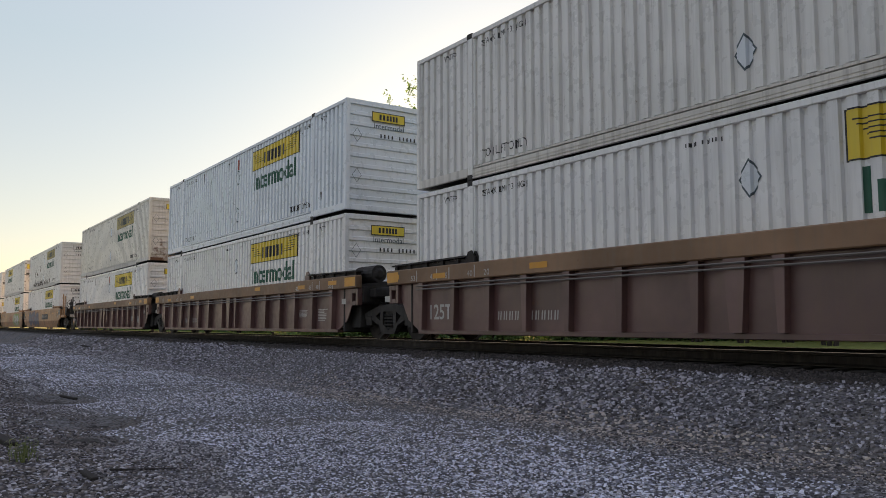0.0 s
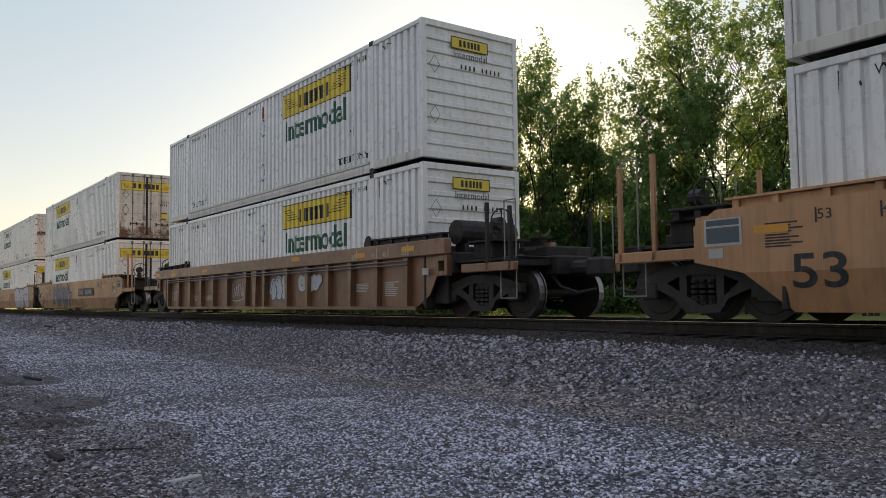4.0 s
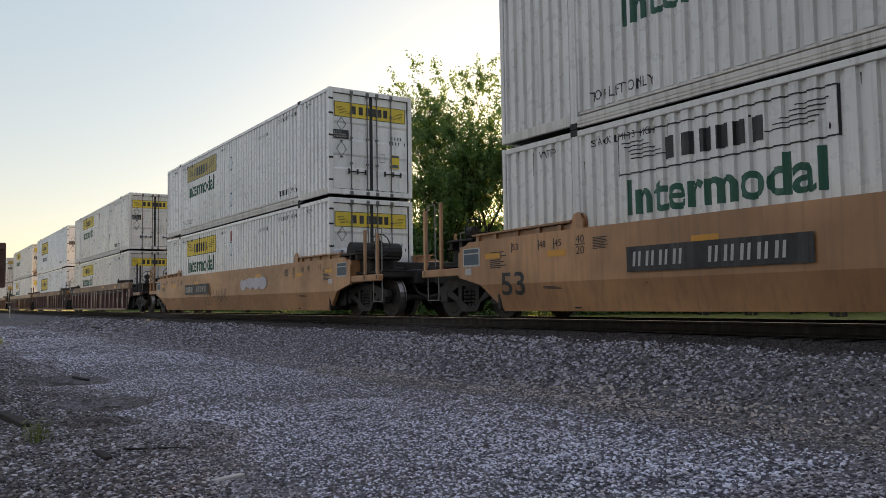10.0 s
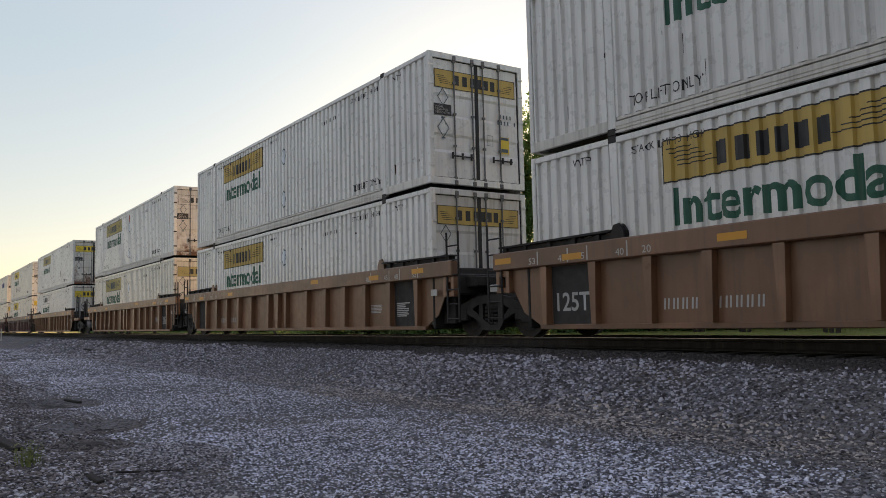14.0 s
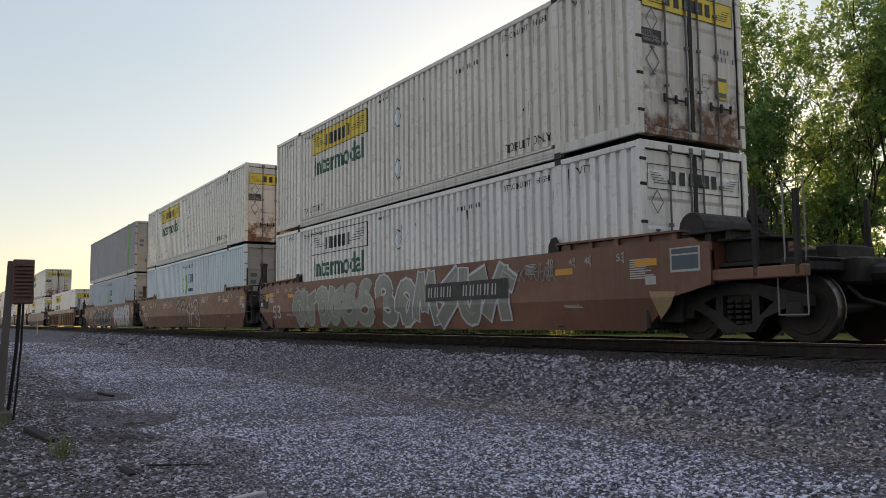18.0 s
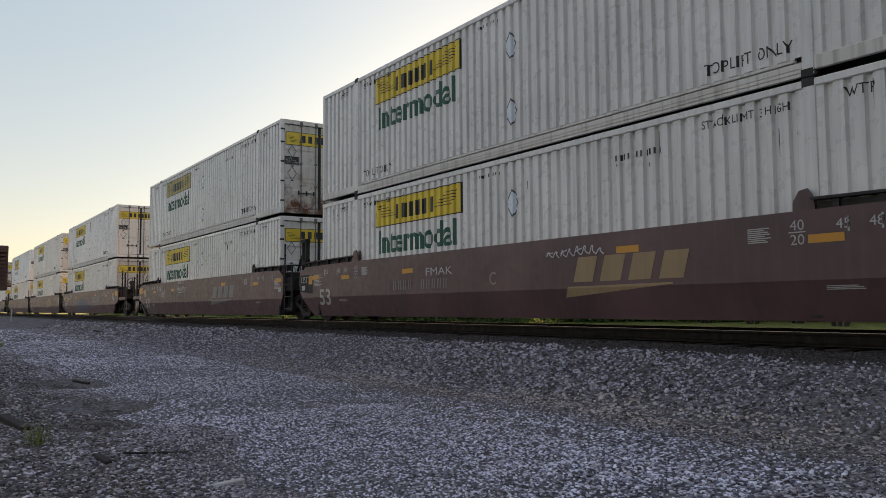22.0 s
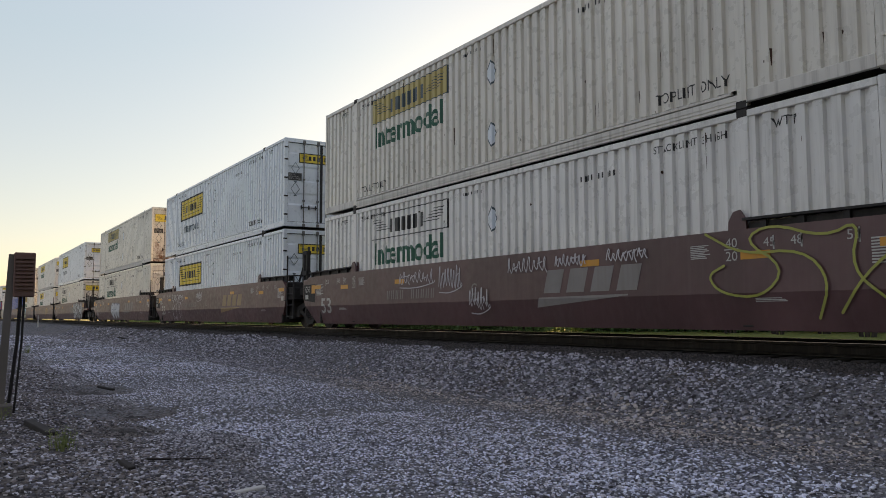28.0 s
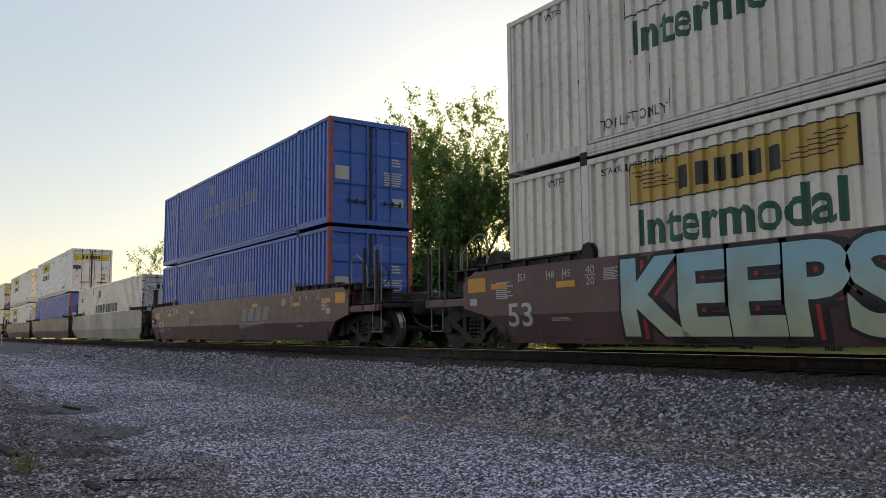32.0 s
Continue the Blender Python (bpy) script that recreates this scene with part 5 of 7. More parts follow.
SPRAY = {
    "fade": faded_spray(),
    "silver": paint("silver_spray", (0.54, 0.55, 0.57), dirt=0.5), "white": paint("white_spray", (0.52, 0.50, 0.53), dirt=0.4),
    "black": paint("black_spray", (0.016, 0.016, 0.018), dirt=0.1), "pink": paint("pink_spray", (0.34, 0.09, 0.17), dirt=0.5),
    "sky": paint("light_blue_spray", (0.20, 0.34, 0.39), dirt=0.5), "slate": paint("slate_blue_spray", (0.13, 0.14, 0.19), dirt=0.6),
    "acid": paint("acid_yellow_spray", (0.34, 0.35, 0.07), dirt=0.4), "blue": paint("blue_spray", (0.035, 0.06, 0.24), dirt=0.2),
    "green": paint("leaf_green_spray", (0.16, 0.33, 0.05), dirt=0.2), "red": paint("red_spray", (0.36, 0.03, 0.04), dirt=0.2),
    "chalk": paint("chalky_grey_spray", (0.27, 0.28, 0.24), dirt=0.5, vary=0.6), "bone": paint("faded_bone_spray", (0.36, 0.38, 0.32), dirt=0.5, vary=0.6), "tanned": paint("brown_spray", (0.22, 0.11, 0.05), dirt=0.3), "rustline": paint("dark_red_spray", (0.16, 0.045, 0.035), dirt=0.2),
}


def bubble(rng, cx, cz, w, h, n=18):
    k1, k2, p1, p2 = rng.randint(2, 3), rng.randint(3, 5), rng.uniform(0, 6), rng.uniform(0, 6)
    out = []
    for i in range(n):
        a = i * 2 * math.pi / n
        sq = 1 / max(abs(math.cos(a)), abs(math.sin(a))) ** 0.55
        r = (0.86 + 0.11 * math.sin(k1 * a + p1) + 0.07 * math.sin(k2 * a + p2)) * sq
        out.append((cx + r * w / 2 * math.cos(a), cz + r * h / 2 * math.sin(a)))
    return out


def grown(pts, cx, cz, d):
    return [(x + d * (x - cx) / (abs(x - cx) + 0.12), z + d * (z - cz) / (abs(z - cz) + 0.12)) for x, z in pts]


def arc(cx, cz, rx, rz, a0, a1, n=9):
    return [(cx + rx * math.cos(radians(a0 + (a1 - a0) * i / n)), cz + rz * math.sin(radians(a0 + (a1 - a0) * i / n))) for i in range(n + 1)]


# strokes of abstract hooked, looped and barbed forms in a unit box
FORMS = (
    [arc(0.5, 0.5, 0.5, 0.5, 150, -110), arc(0.55, 0.45, 0.2, 0.2, 0, 250)], [[(0.1, 0.1), (0.3, 0.95), (0.55, 0.15)], [(0.45, 0.6), (1.0, 0.75)]],
    [arc(0.5, 0.62, 0.46, 0.38, 100, 440, 13), [(0.5, 0.25), (0.75, 0.0)]], [[(0.15, 0.0), (0.5, 0.55), (0.15, 1.0)], [(0.5, 0.55), (1.0, 0.55)]],
    [arc(0.4, 0.75, 0.36, 0.25, 200, -60) + arc(0.6, 0.25, 0.38, 0.25, 110, -140)], [[(0.0, 0.75), (0.5, 1.0), (1.0, 0.7)], [(0.5, 0.95), (0.55, 0.1), (0.2, 0.0)]],
    [[(0.0, 0.1), (0.25, 1), (0.5, 0.3), (0.75, 1), (1.0, 0.0)]], [[(0.9, 1.0), (0.2, 0.6), (0.8, 0.45), (0.1, 0.0)]],
    [[(0.1, 1)] + arc(0.4, 0.4, 0.3, 0.35, 180, 380) + [(0.5, 0.75), (1.0, 0.9)]], [[(0.0, 0.1), (0.6, 0.95), (0.7, 0.05)], [(0.55, 0.9), (1.0, 0.7)]],
    [arc(0.5, 0.3, 0.45, 0.3, 0, 340, 12), arc(0.55, 0.8, 0.3, 0.2, 30, 270)], [arc(0.55, 0.45, 0.42, 0.45, 200, -100, 11) + [(0.4, 0.3), (0.5, 0.55)]],
)
ROUND = tuple(FORMS[i] for i in (0, 2, 4, 8, 10, 11))
WORDS = {"P": [[(0.1, 0), (0.1, 1)], arc(0.15, 0.7, 0.75, 0.3, 90, -90)], "E": [[(0.95, 0.96), (0.1, 0.94), (0.1, 0.05), (1.0, 0.02)], [(0.1, 0.5), (0.8, 0.5)]],
         "K": [[(0.1, 0), (0.1, 1)], [(0.95, 1), (0.2, 0.5), (1.0, 0)]], "B": [[(0.1, 0), (0.1, 1)], arc(0.15, 0.76, 0.7, 0.24, 90, -90), arc(0.15, 0.26, 0.8, 0.26, 90, -90)],
         "O": [arc(0.5, 0.5, 0.48, 0.48, 90, 450, 14)], "D": [[(0.15, 0), (0.15, 1)], arc(0.15, 0.5, 0.8, 0.5, 90, -90)], "A": [[(0.0, 0), (0.45, 1), (0.95, 0)], [(0.15, 0.36), (0.8, 0.36)]],
         "R": [[(0.1, 0), (0.1, 1)], arc(0.15, 0.72, 0.7, 0.28, 90, -90), [(0.4, 0.44), (1.0, 0)]], "S": [arc(0.5, 0.75, 0.42, 0.25, 30, 250) + arc(0.5, 0.25, 0.45, 0.25, 80, -150)]}


def fat(bm, pts, w, deep, soft):
    """A broad stroke, with round joints where soft; each piece lies a hair above the last."""
    def lay(ring):
        f = flat(bm, ring)
        for v in f.verts:
            v.co.y = -deep - 0.000015 * len(bm.faces)
    for (ax, az), (bx, bz) in zip(pts, pts[1:]):
        d = math.hypot(bx - ax, bz - az) or 1e-6
        e = 0.0 if soft else min(0.25 * w, 0.5 * d)
        ux, uz = (bx - ax) / d, (bz - az) / d
        nx, nz = -uz * w / 2, ux * w / 2
        ax, az, bx, bz = ax - ux * e, az - uz * e, bx + ux * e, bz + uz * e
        lay(((ax - nx, az - nz), (bx - nx, bz - nz), (bx + nx, bz + nz), (ax + nx, az + nz)))
    if soft:
        for x, z in pts:
            lay([(x + w / 2 * math.cos(i * 0.6283), z + w / 2 * math.sin(i * 0.6283)) for i in range(10)])


def smoothed(pts):
    """The same line with its corners cut twice."""
    for _ in range(2):
        out = [pts[0]]
        for (ax, az), (bx, bz) in zip(pts, pts[1:]):
            out += [(ax * 0.75 + bx * 0.25, az * 0.75 + bz * 0.25), (ax * 0.25 + bx * 0.75, az * 0.25 + bz * 0.75)]
        pts = out + [pts[-1]]
    return pts


def letters(seed, x0, x1, z0, z1, n, layer, soft, words=None):
    """Broad overlapping letter-like forms: their dark outline, their fill, or the thin lines drawn in them."""
    rng = random.Random(seed)
    bm = B()
    s = (x1 - x0) / n
    h = z1 - z0
    for k in range(n):
        form = rng.choice(ROUND if soft else FORMS) if words is None else WORDS[words[k]]
        w = min(s, h) * (rng.uniform(0.36, 0.44) if words is None else 0.30) if soft else min(s, h) * rng.uniform(0.26, 0.34)
        sl, up, tall = rng.uniform(-0.12, 0.2) * s, rng.uniform(0, 0.06) * h, h * rng.uniform(0.88, 0.98)
        bx, bw = x0 + k * s + w * 0.34, s * 1.12 - w * 0.7
        for path in form:
            pts = [(bx + bw * x + sl * (z - 0.5) + rng.uniform(-0.02, 0.02), z0 + up + w * 0.5 + (tall - w) * z) for x, z in path]
            if layer == "edge":
                fat(bm, pts, w + 0.11, 0.0012 * k, soft)
            elif layer == "fill":
                fat(bm, pts, w, 0.0012 * k, soft)
            else:
                fat(bm, [(x + w * 0.2, z + w * 0.16) for x, z in pts[: max(2, len(pts) // 2 + 1)]], 0.03, 0.0012 * k, False)
    return bm


def scrawl_tag(seed, x0, x1, z0, z1, n, w=0.022):
    """Thin slanted illegible handwriting: one wandering line with loops, and a few cross strokes."""
    rng = random.Random(seed)
    bm = B()
    n = int(n * 1.2) + 1
    s, h = (x1 - x0) / n, z1 - z0
    line = []
    for k in range(n):
        a = x0 + (k + 0.2) * s
        low, top = z0 + h * rng.uniform(0, 0.25), z0 + h * rng.uniform(0.6, 1.0)
        line += [(a - 0.25 * s * rng.random(), low + h * 0.1), (a + 0.15 * s, top), (a + 0.45 * s * rng.uniform(0.6, 1.2), top - h * 0.1), (a + 0.2 * s, low + h * rng.uniform(0.2, 0.45)), (a + 0.7 * s, low)]
        if rng.random() < 0.45:
            fat(bm, [(a - 0.1 * s, z0 + h * rng.uniform(0.3, 0.6)), (a + 0.8 * s, z0 + h * rng.uniform(0.45, 0.75))], w, 0, False)
        if rng.random() < 0.35:
            fat(bm, smoothed(line), w, 0, False)
            line = []
    if len(line) > 1:
        fat(bm, smoothed(line), w, 0, False)
    if n > 4 and rng.random() < 0.6:
        fat(bm, smoothed([(x0 + 0.3 * s, z0 - 0.04), ((x0 + x1) / 2, z0 - 0.07), (x1 + s * 0.3, z0 + h * 0.1), (x1 + s * 0.1, z0 + h * 0.25)]), w, 0, False)
    return bm


CAR_WORD = {"tan": "golden tan", "rust": "rusty brown", "purple": "weathered purple-brown", "maroon": "dark maroon", "red": "red-brown", "dark": "dark brown", "grey": "pale grey"}


def well_car(k, kind, colour, far_long, near_long, scrawls):
    """One unit of an articulated well car. far_long, near_long: whether that end has its own truck and coupler."""
    car = new("well_car")
    style = "ribbed" if kind == "R" else "smooth-sided"
    tagged(car, f"{CAR_WORD[colour]} {style} steel well car" + (", covered in spray paint" if len(scrawls) > 1 else ", weathered" if not scrawls else ", with spray-painted scrawl"), "rail car", "well cars of the train")
    body = CARS[colour]
    P = lambda n, key, make, mat, parent=car, label="": part(n, kept(key, make), mat, parent, label)
    rng = random.Random(k)
    if kind == "S":
        n0, n1 = (1.35 if far_long else 1.25), (1.35 if near_long else 0.48)
        for s in (-1, 1):
            P("side_wall", f"smooth{s}{n0}{n1}", lambda: smooth_side_bm(s, n0, n1), body)
            for near in (False, True):
                P("guide_ledge", f"ledge{s}{near}", lambda: ledge_bm(s, near), body if colour in ("tan", "red") else UNDER)
                if s < 0:
                    P("lug", f"lug{s}{near}", lambda: lug_bm(s, near), body if k % 3 else UNDER)
        on = on_smooth
        ink = BLACK if colour == "tan" else PLAIN_W
        P("stencil", f"stencil_S", lambda: on_smooth(small_marks_bm()), ink)
        if k == 24:
            P("patch", "yellow_corner", lambda: on_smooth((lambda bm: (flat(bm, [(16.34, 1.60), (16.87, 1.58), (16.74, 1.38), (16.5, 1.17)]), bm)[1])(B()), 0.006), GOLD, label="yellow-painted corner")
        P("reflector", "strips_S", lambda: on_smooth(strips_bm(), 0.006), ORANGE)
        if k != 14:
            P("number", "big53_S", lambda: on_smooth(shift(text_bm("53", 0.68, 0.42, fat=0.012), 0.03, 1.29)), CARS["dark"] if k == 26 else ink)
        if k in PLATES:
            x = PLATES[k]
            P("number_plate", f"plate_S{x}", lambda: on_smooth(plate_bm(x), 0.034), BLACK, label="black plate with white bars")
            P("number_mark", f"plate_num_S{x}", lambda: on_smooth(number_bm(x + 0.12, 2.8, 1.68, 0.22), 0.038), PLAIN_W)
        elif k in (4, 5, 8):
            P("emblem", "triple_S", lambda: on_smooth(triple_bm(7.1, 1.95, 1.52, 0.5)), RED)
        elif colour in ("maroon", "dark"):
            P("number_mark", "num_S", lambda: on_smooth(number_bm(4.0, 2.4, 1.60, 0.21)), FADED)
            P("stencil", "c_S", lambda: on_smooth(shift(text_bm("C", 0.2, 0.24), 7.65, 1.62)), FADED)
            P("emblem", f"emb_S", lambda: on_smooth(emblem_bm(9.75, 2.7, 1.60)), GOLD if k % 3 == 2 else FADED)
    else:
        chord = CARS["ochre"] if k < 3 or k in (15, 16) else CARS["rust"] if k == 17 else body
        for s in (-1, 1):
            P("side_wall", f"rsheet{s}{k == 21}", lambda: ribbed_sheet_bm(s, k == 21), body)
            P("top_chord", f"chord{s}", lambda: chord_bm(s), chord)
            P("bottom_chord", f"foot{s}", lambda: foot_bm(s), body)
            for i, x in enumerate(RIBS):
                wide = 0.17 if i == 7 else 0.085
                r = P("rib", f"rib{s}{wide}", lambda: rib_bm(s, wide), CARS["rust"] if k == 17 and i > 4 else body)
                r.location = (x, 0, 0)
            for z in (2.0, 1.93) if s < 0 and k not in (16, 18, 19, 20, 21) else ():
                P("pipe", f"pipe{s}{z}", lambda: tube(B(), [(0.3, s * (CAR_Y + 0.092), z), (LEN - 0.3, s * (CAR_Y + 0.092), z)], 0.017, 6), PIPE)
            for near in (False, True):
                P("guide_ledge", f"ledgeR{s}{near}", lambda: shift(ledge_bm(s, near), 0, 0.03), UNDER)
                if s < 0:
                    P("lug", f"lug{s}{near}", lambda: lug_bm(s, near), body if k % 3 else UNDER)
        on = lambda bm, proud=0.005: on_plane(bm, -(CAR_Y - 0.055) - proud)
        P("reflector", "strips_R", lambda: on_plane(shift(strips_bm(), -0.42, 0.20), -CAR_Y - 0.096), ORANGE)
        P("number_mark", "num_R", lambda: on_plane(number_bm(2.9, 1.8, 1.28, 0.16), -(CAR_Y - 0.055) - 0.004), PLAIN_W)
        if k == 17:
            def faded(blobs):
                bm = B()
                for cx, cz, rx, rz in blobs:
                    q = random.Random(int(cx * 50))
                    flat(bm, [(cx + rx * w * math.cos(g), cz + rz * w * math.sin(g)) for g, w in ((j * math.pi / 9, q.uniform(0.82, 1.1)) for j in range(18))])
                return on(bm, 0.003)
            P("paint_patch", "gold_patch", lambda: faded(((9.02, 1.47, 0.17, 0.21), (9.32, 1.56, 0.18, 0.25), (7.14, 1.58, 0.13, 0.17), (9.48, 1.42, 0.10, 0.14))), GOLD, label="faded gold patch of old paint")
            P("paint_patch", "rust_patch", lambda: faded(((4.35, 1.72, 0.30, 0.07), (5.2, 1.60, 0.34, 0.13), (9.72, 1.50, 0.10, 0.22), (6.55, 1.62, 0.26, 0.06))), CARS["rust"], label="bleached rusty patch")
            P("number", "black53_R", lambda: on(shift(text_bm("53", 0.86, 0.42, fat=0.025), 8.80, 1.28), 0.006), BLACK)
            P("reflector", "old_strips", lambda: on_plane((lambda bm: ([rect(bm, x, x + w, z, z + 0.10) for x, w, z in ((2.35, 0.42, 2.16), (5.0, 0.66, 2.17), (7.45, 0.4, 2.19), (8.45, 0.34, 2.2))], bm)[1])(B()), -CAR_Y - 0.0945), GOLD, label="worn gold strips")
            P("stencil", "pale_plate", lambda: on_plane((lambda bm: (rect(bm, 8.42, 8.95, 2.16, 2.29), bm)[1])(B()), -CAR_Y - 0.097), FADED)
        if k in (15, 22, 23):
            P("number", "big53_R", lambda: on_plane(shift(text_bm("53", 0.78, 0.40, fat=0.02), 8.78 if k > 17 else 8.80, 1.28), -(CAR_Y - 0.055) - 0.004), PLAIN_W if colour == "maroon" else GOLD)
        if (k % 3 != 1 and k != 17) or k == 22:
            P("number", "n125_R", lambda: on_plane(shift(text_bm("125T", 0.78, 0.31, fat=0.016), 0.62, 1.30), -(CAR_Y - 0.055) - 0.004), PLAIN_W)
        P("stencil", "chord_R", lambda: on_plane(chord_marks_bm(), -CAR_Y - 0.094), PLAIN_W)
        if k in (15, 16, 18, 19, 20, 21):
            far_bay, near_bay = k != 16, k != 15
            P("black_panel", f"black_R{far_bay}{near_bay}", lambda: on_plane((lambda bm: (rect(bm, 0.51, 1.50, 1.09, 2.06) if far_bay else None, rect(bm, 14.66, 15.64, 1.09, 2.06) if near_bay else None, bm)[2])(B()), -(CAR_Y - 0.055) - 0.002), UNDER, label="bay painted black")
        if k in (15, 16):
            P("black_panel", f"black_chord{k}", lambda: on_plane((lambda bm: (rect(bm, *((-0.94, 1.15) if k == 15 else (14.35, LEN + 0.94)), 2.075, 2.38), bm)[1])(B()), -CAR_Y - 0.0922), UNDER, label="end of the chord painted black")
        P("stencil", "fine_R", lambda: on_plane((lambda bm: (bars(bm, 14.75, 15.35, 1.3, 1.62, 8, 3), bars(bm, 13.55, 14.1, 1.4, 1.6, 6, 5), bm)[2])(B()), -(CAR_Y - 0.055) - 0.004), PLAIN_W)
    P("floor_beam", "cross", cross_bm, UNDER)
    for d, long in ((-1, far_long), (1, near_long)):
        P("end_deck", f"deck{d}{long}", lambda: end_deck_bm(d, long), UNDER)
        for s in (-1, 1):
            if kind == "S" and (d < 0 or long):
                P("gear_housing", f"ebox{d}{s}", lambda: end_box_bm(d, s), body)
            elif kind == "R":
                P("bracket", f"bracket{d}{s}", lambda: bracket_bm(d, s), body)
        if kind == "S" and d < 0 and not long and colour != "grey":
            P("black_panel", "black_end", lambda: on_plane((lambda bm: (flat(bm, ((-1.24, 1.67), (-0.40, 1.60), (-0.40, 2.12), (-1.24, 2.12))), bm)[1])(B()), -CAR_Y - 0.003), UNDER, label="corner painted black")
            P("number", "n125_S", lambda: on_plane(shift(text_bm("125T", 0.42, 0.17), -1.15, 1.90), -CAR_Y - 0.007), PLAIN_W)
            P("reflector", "amber_end", lambda: on_plane((lambda bm: (rect(bm, -0.66, -0.42, 1.86, 2.10), bm)[1])(B()), -CAR_Y - 0.007), ORANGE)
        P("bulkhead", f"bulk{d}", lambda: bulkhead_bm(d), UNDER)
        if long:
            truck(car, (-0.95 if k == 21 else -1.50) if d < 0 else LEN + 1.50)
            for i, (piece, *size) in enumerate(LONG_END):
                P(piece, f"long_end{d}{i}", lambda: long_end_bm(d, *size), UNDER)
            for s in (-1, 1):
                P("end_sill", f"esill{d}{s}", lambda: end_sill_bm(d, s), body)
            if kind == "S":
                P("walkway", f"walkway{d}", lambda: walkway_bm(d), UNDER)
            if kind == "S" and colour in ("tan", "red", "grey"):
                P("placard", f"placard{d}", lambda: placard_bm(d, False), PLAIN_W)
                P("placard_face", f"placard_face{d}", lambda: placard_bm(d, True), SLATE)
            elif kind == "S":
                P("placard", f"placard_amber{d}", lambda: placard_bm(d, False, True), ORANGE, label="amber reflective placard")
            P("coupler", f"coupler{d}", lambda: coupler_bm(d), IRON)
            P("brake_hose", f"hose{d}", lambda: hose_bm(d), SEAL)
            tall = (2.95, 3.25)[k % 2]
            for s in (-1, 1):
                P("grab_rail", f"loop{d}{s}{tall}", lambda: rail_loop_bm(d, s, tall), GRAB)
                P("upright", f"up{d}{s}{tall}", lambda: upright_bm(d, s, tall), body if kind == "S" and colour == "tan" else UNDER)
            if colour == "maroon" and kind == "S":
                P("bent_pipe", f"bent{d}", lambda: bent_pipe_bm(d), GRAB)
            P("brake_wheel", f"brake{d}", lambda: brake_bm(d), IRON)
            if k % 2 == 0:
                P("air_tank", f"tank{d}", lambda: tank_bm(d), UNDER)
        else:
            if d < 0:
                truck(car, -1.63)
            if kind == "R" and k < 3:
                P("reflector", f"amber_chord{d}", lambda: on_plane((lambda bm: (rect(bm, *((LEN + 0.38, LEN + 0.92) if d > 0 else (-0.92, -0.45)), 2.12, 2.34), bm)[1])(B()), -CAR_Y - 0.098), ORANGE)
            elif kind == "R":
                P("ladder", f"ladder{d}", lambda: ladder_bm(d, -1), UNDER)
            elif d > 0:
                P("ladder", "step_frame", step_frame_bm, UNDER)
            if d > 0 and kind == "S":
                P("end_post", "end_post", end_post_bm, UNDER)
            elif d > 0 and k < 3:
                P("air_tank", "side_tank", lambda: cyl(cyl(B(), (LEN + 0.25, -0.95, 2.42), (LEN + 1.15, -0.95, 2.42), 0.21, 16), (LEN + 1.15, -0.95, 2.42), (LEN + 1.2, -0.95, 2.42), 0.15, 12, 0.08), UNDER)
    for x in (LEN + 0.12, -1.12):
        P("end_sticker", f"esticker{kind}{x:.0f}", lambda: on_plane((lambda bm: (rect(bm, x, x + 0.22, 1.70, 1.83), bm)[1])(B()), -CAR_Y - 0.006 if kind == "S" else -CAR_Y - 0.034), PLAIN_W)
    for i, (style, x0, x1, z0, z1, n, colours) in enumerate(scrawls):
        cs = colours.split()
        seed = k * 7 + i
        lay = 0.006 + 0.005 * min(i, 5)
        if style == "tag":
            part("scrawl", on(scrawl_tag(seed, x0, x1, z0, z1, n), lay), SPRAY[cs[0]], car, "thin spray-painted handwriting")
        elif style == "back":
            bm = B()
            r = random.Random(seed)
            for q in range(n):
                s = (x1 - x0) / n
                flat(bm, bubble(r, x0 + (q + 0.5) * s, (z0 + z1) / 2, s * 1.25, z1 - z0))
            part("scrawl", on(bm, lay), SPRAY[cs[0]], car, "sprayed colour field")
        elif style == "throw":
            for j, (layer, c) in enumerate(zip(("edge", "fill"), cs)):
                part("scrawl", on(letters(seed, x0, x1, z0, z1, len(n), layer, True, n), lay + 0.0006 * j), SPRAY[c], car, "fat rounded spray-painted letters")
        elif style == "hand":
            bm = B()
            w = (x1 - x0) / len(n)
            for q, ch in enumerate(n):
                for path in WORDS[ch]:
                    fat(bm, [(x0 + (q + 0.85 * x) * w + 0.1 * (z - 0.5), z0 + (z1 - z0) * z) for x, z in path], 0.035, 0, False)
            part("scrawl", on(bm, lay), SPRAY[cs[0]], car, "thin spray-painted letters")
        elif style == "word":
            thick = 0.0 if len(cs) == 1 else 0.045
            if thick:
                part("scrawl", on(shift(text_bm(n, x1 - x0 + 0.14, z1 - z0 + 0.12, fat=0.085), x0 - 0.05, z0 - 0.06), lay), SPRAY[cs[0]], car)
            part("scrawl", on(shift(text_bm(n, x1 - x0, z1 - z0, fat=thick), x0, z0), lay + 0.002), SPRAY[cs[-1]], car, "pale spray-painted letters")
        elif style == "shape":
            for j, c in enumerate(cs):
                bm = B()
                for q, ring in enumerate(n):
                    pts = [(x0 + (x1 - x0) * x, z0 + (z1 - z0) * z) for x, z in ring]
                    cx, cz = sum(p[0] for p in pts) / len(pts), sum(p[1] for p in pts) / len(pts)
                    f = flat(bm, grown(pts, cx, cz, 0.08) if j == 0 else pts)
                    for v in f.verts:
                        v.co.y = -0.002 * q
                part("scrawl", on(bm, lay + 0.001 * j), SPRAY[c], car, "broad white spray-painted shapes outlined in black")
        elif style == "stroke":
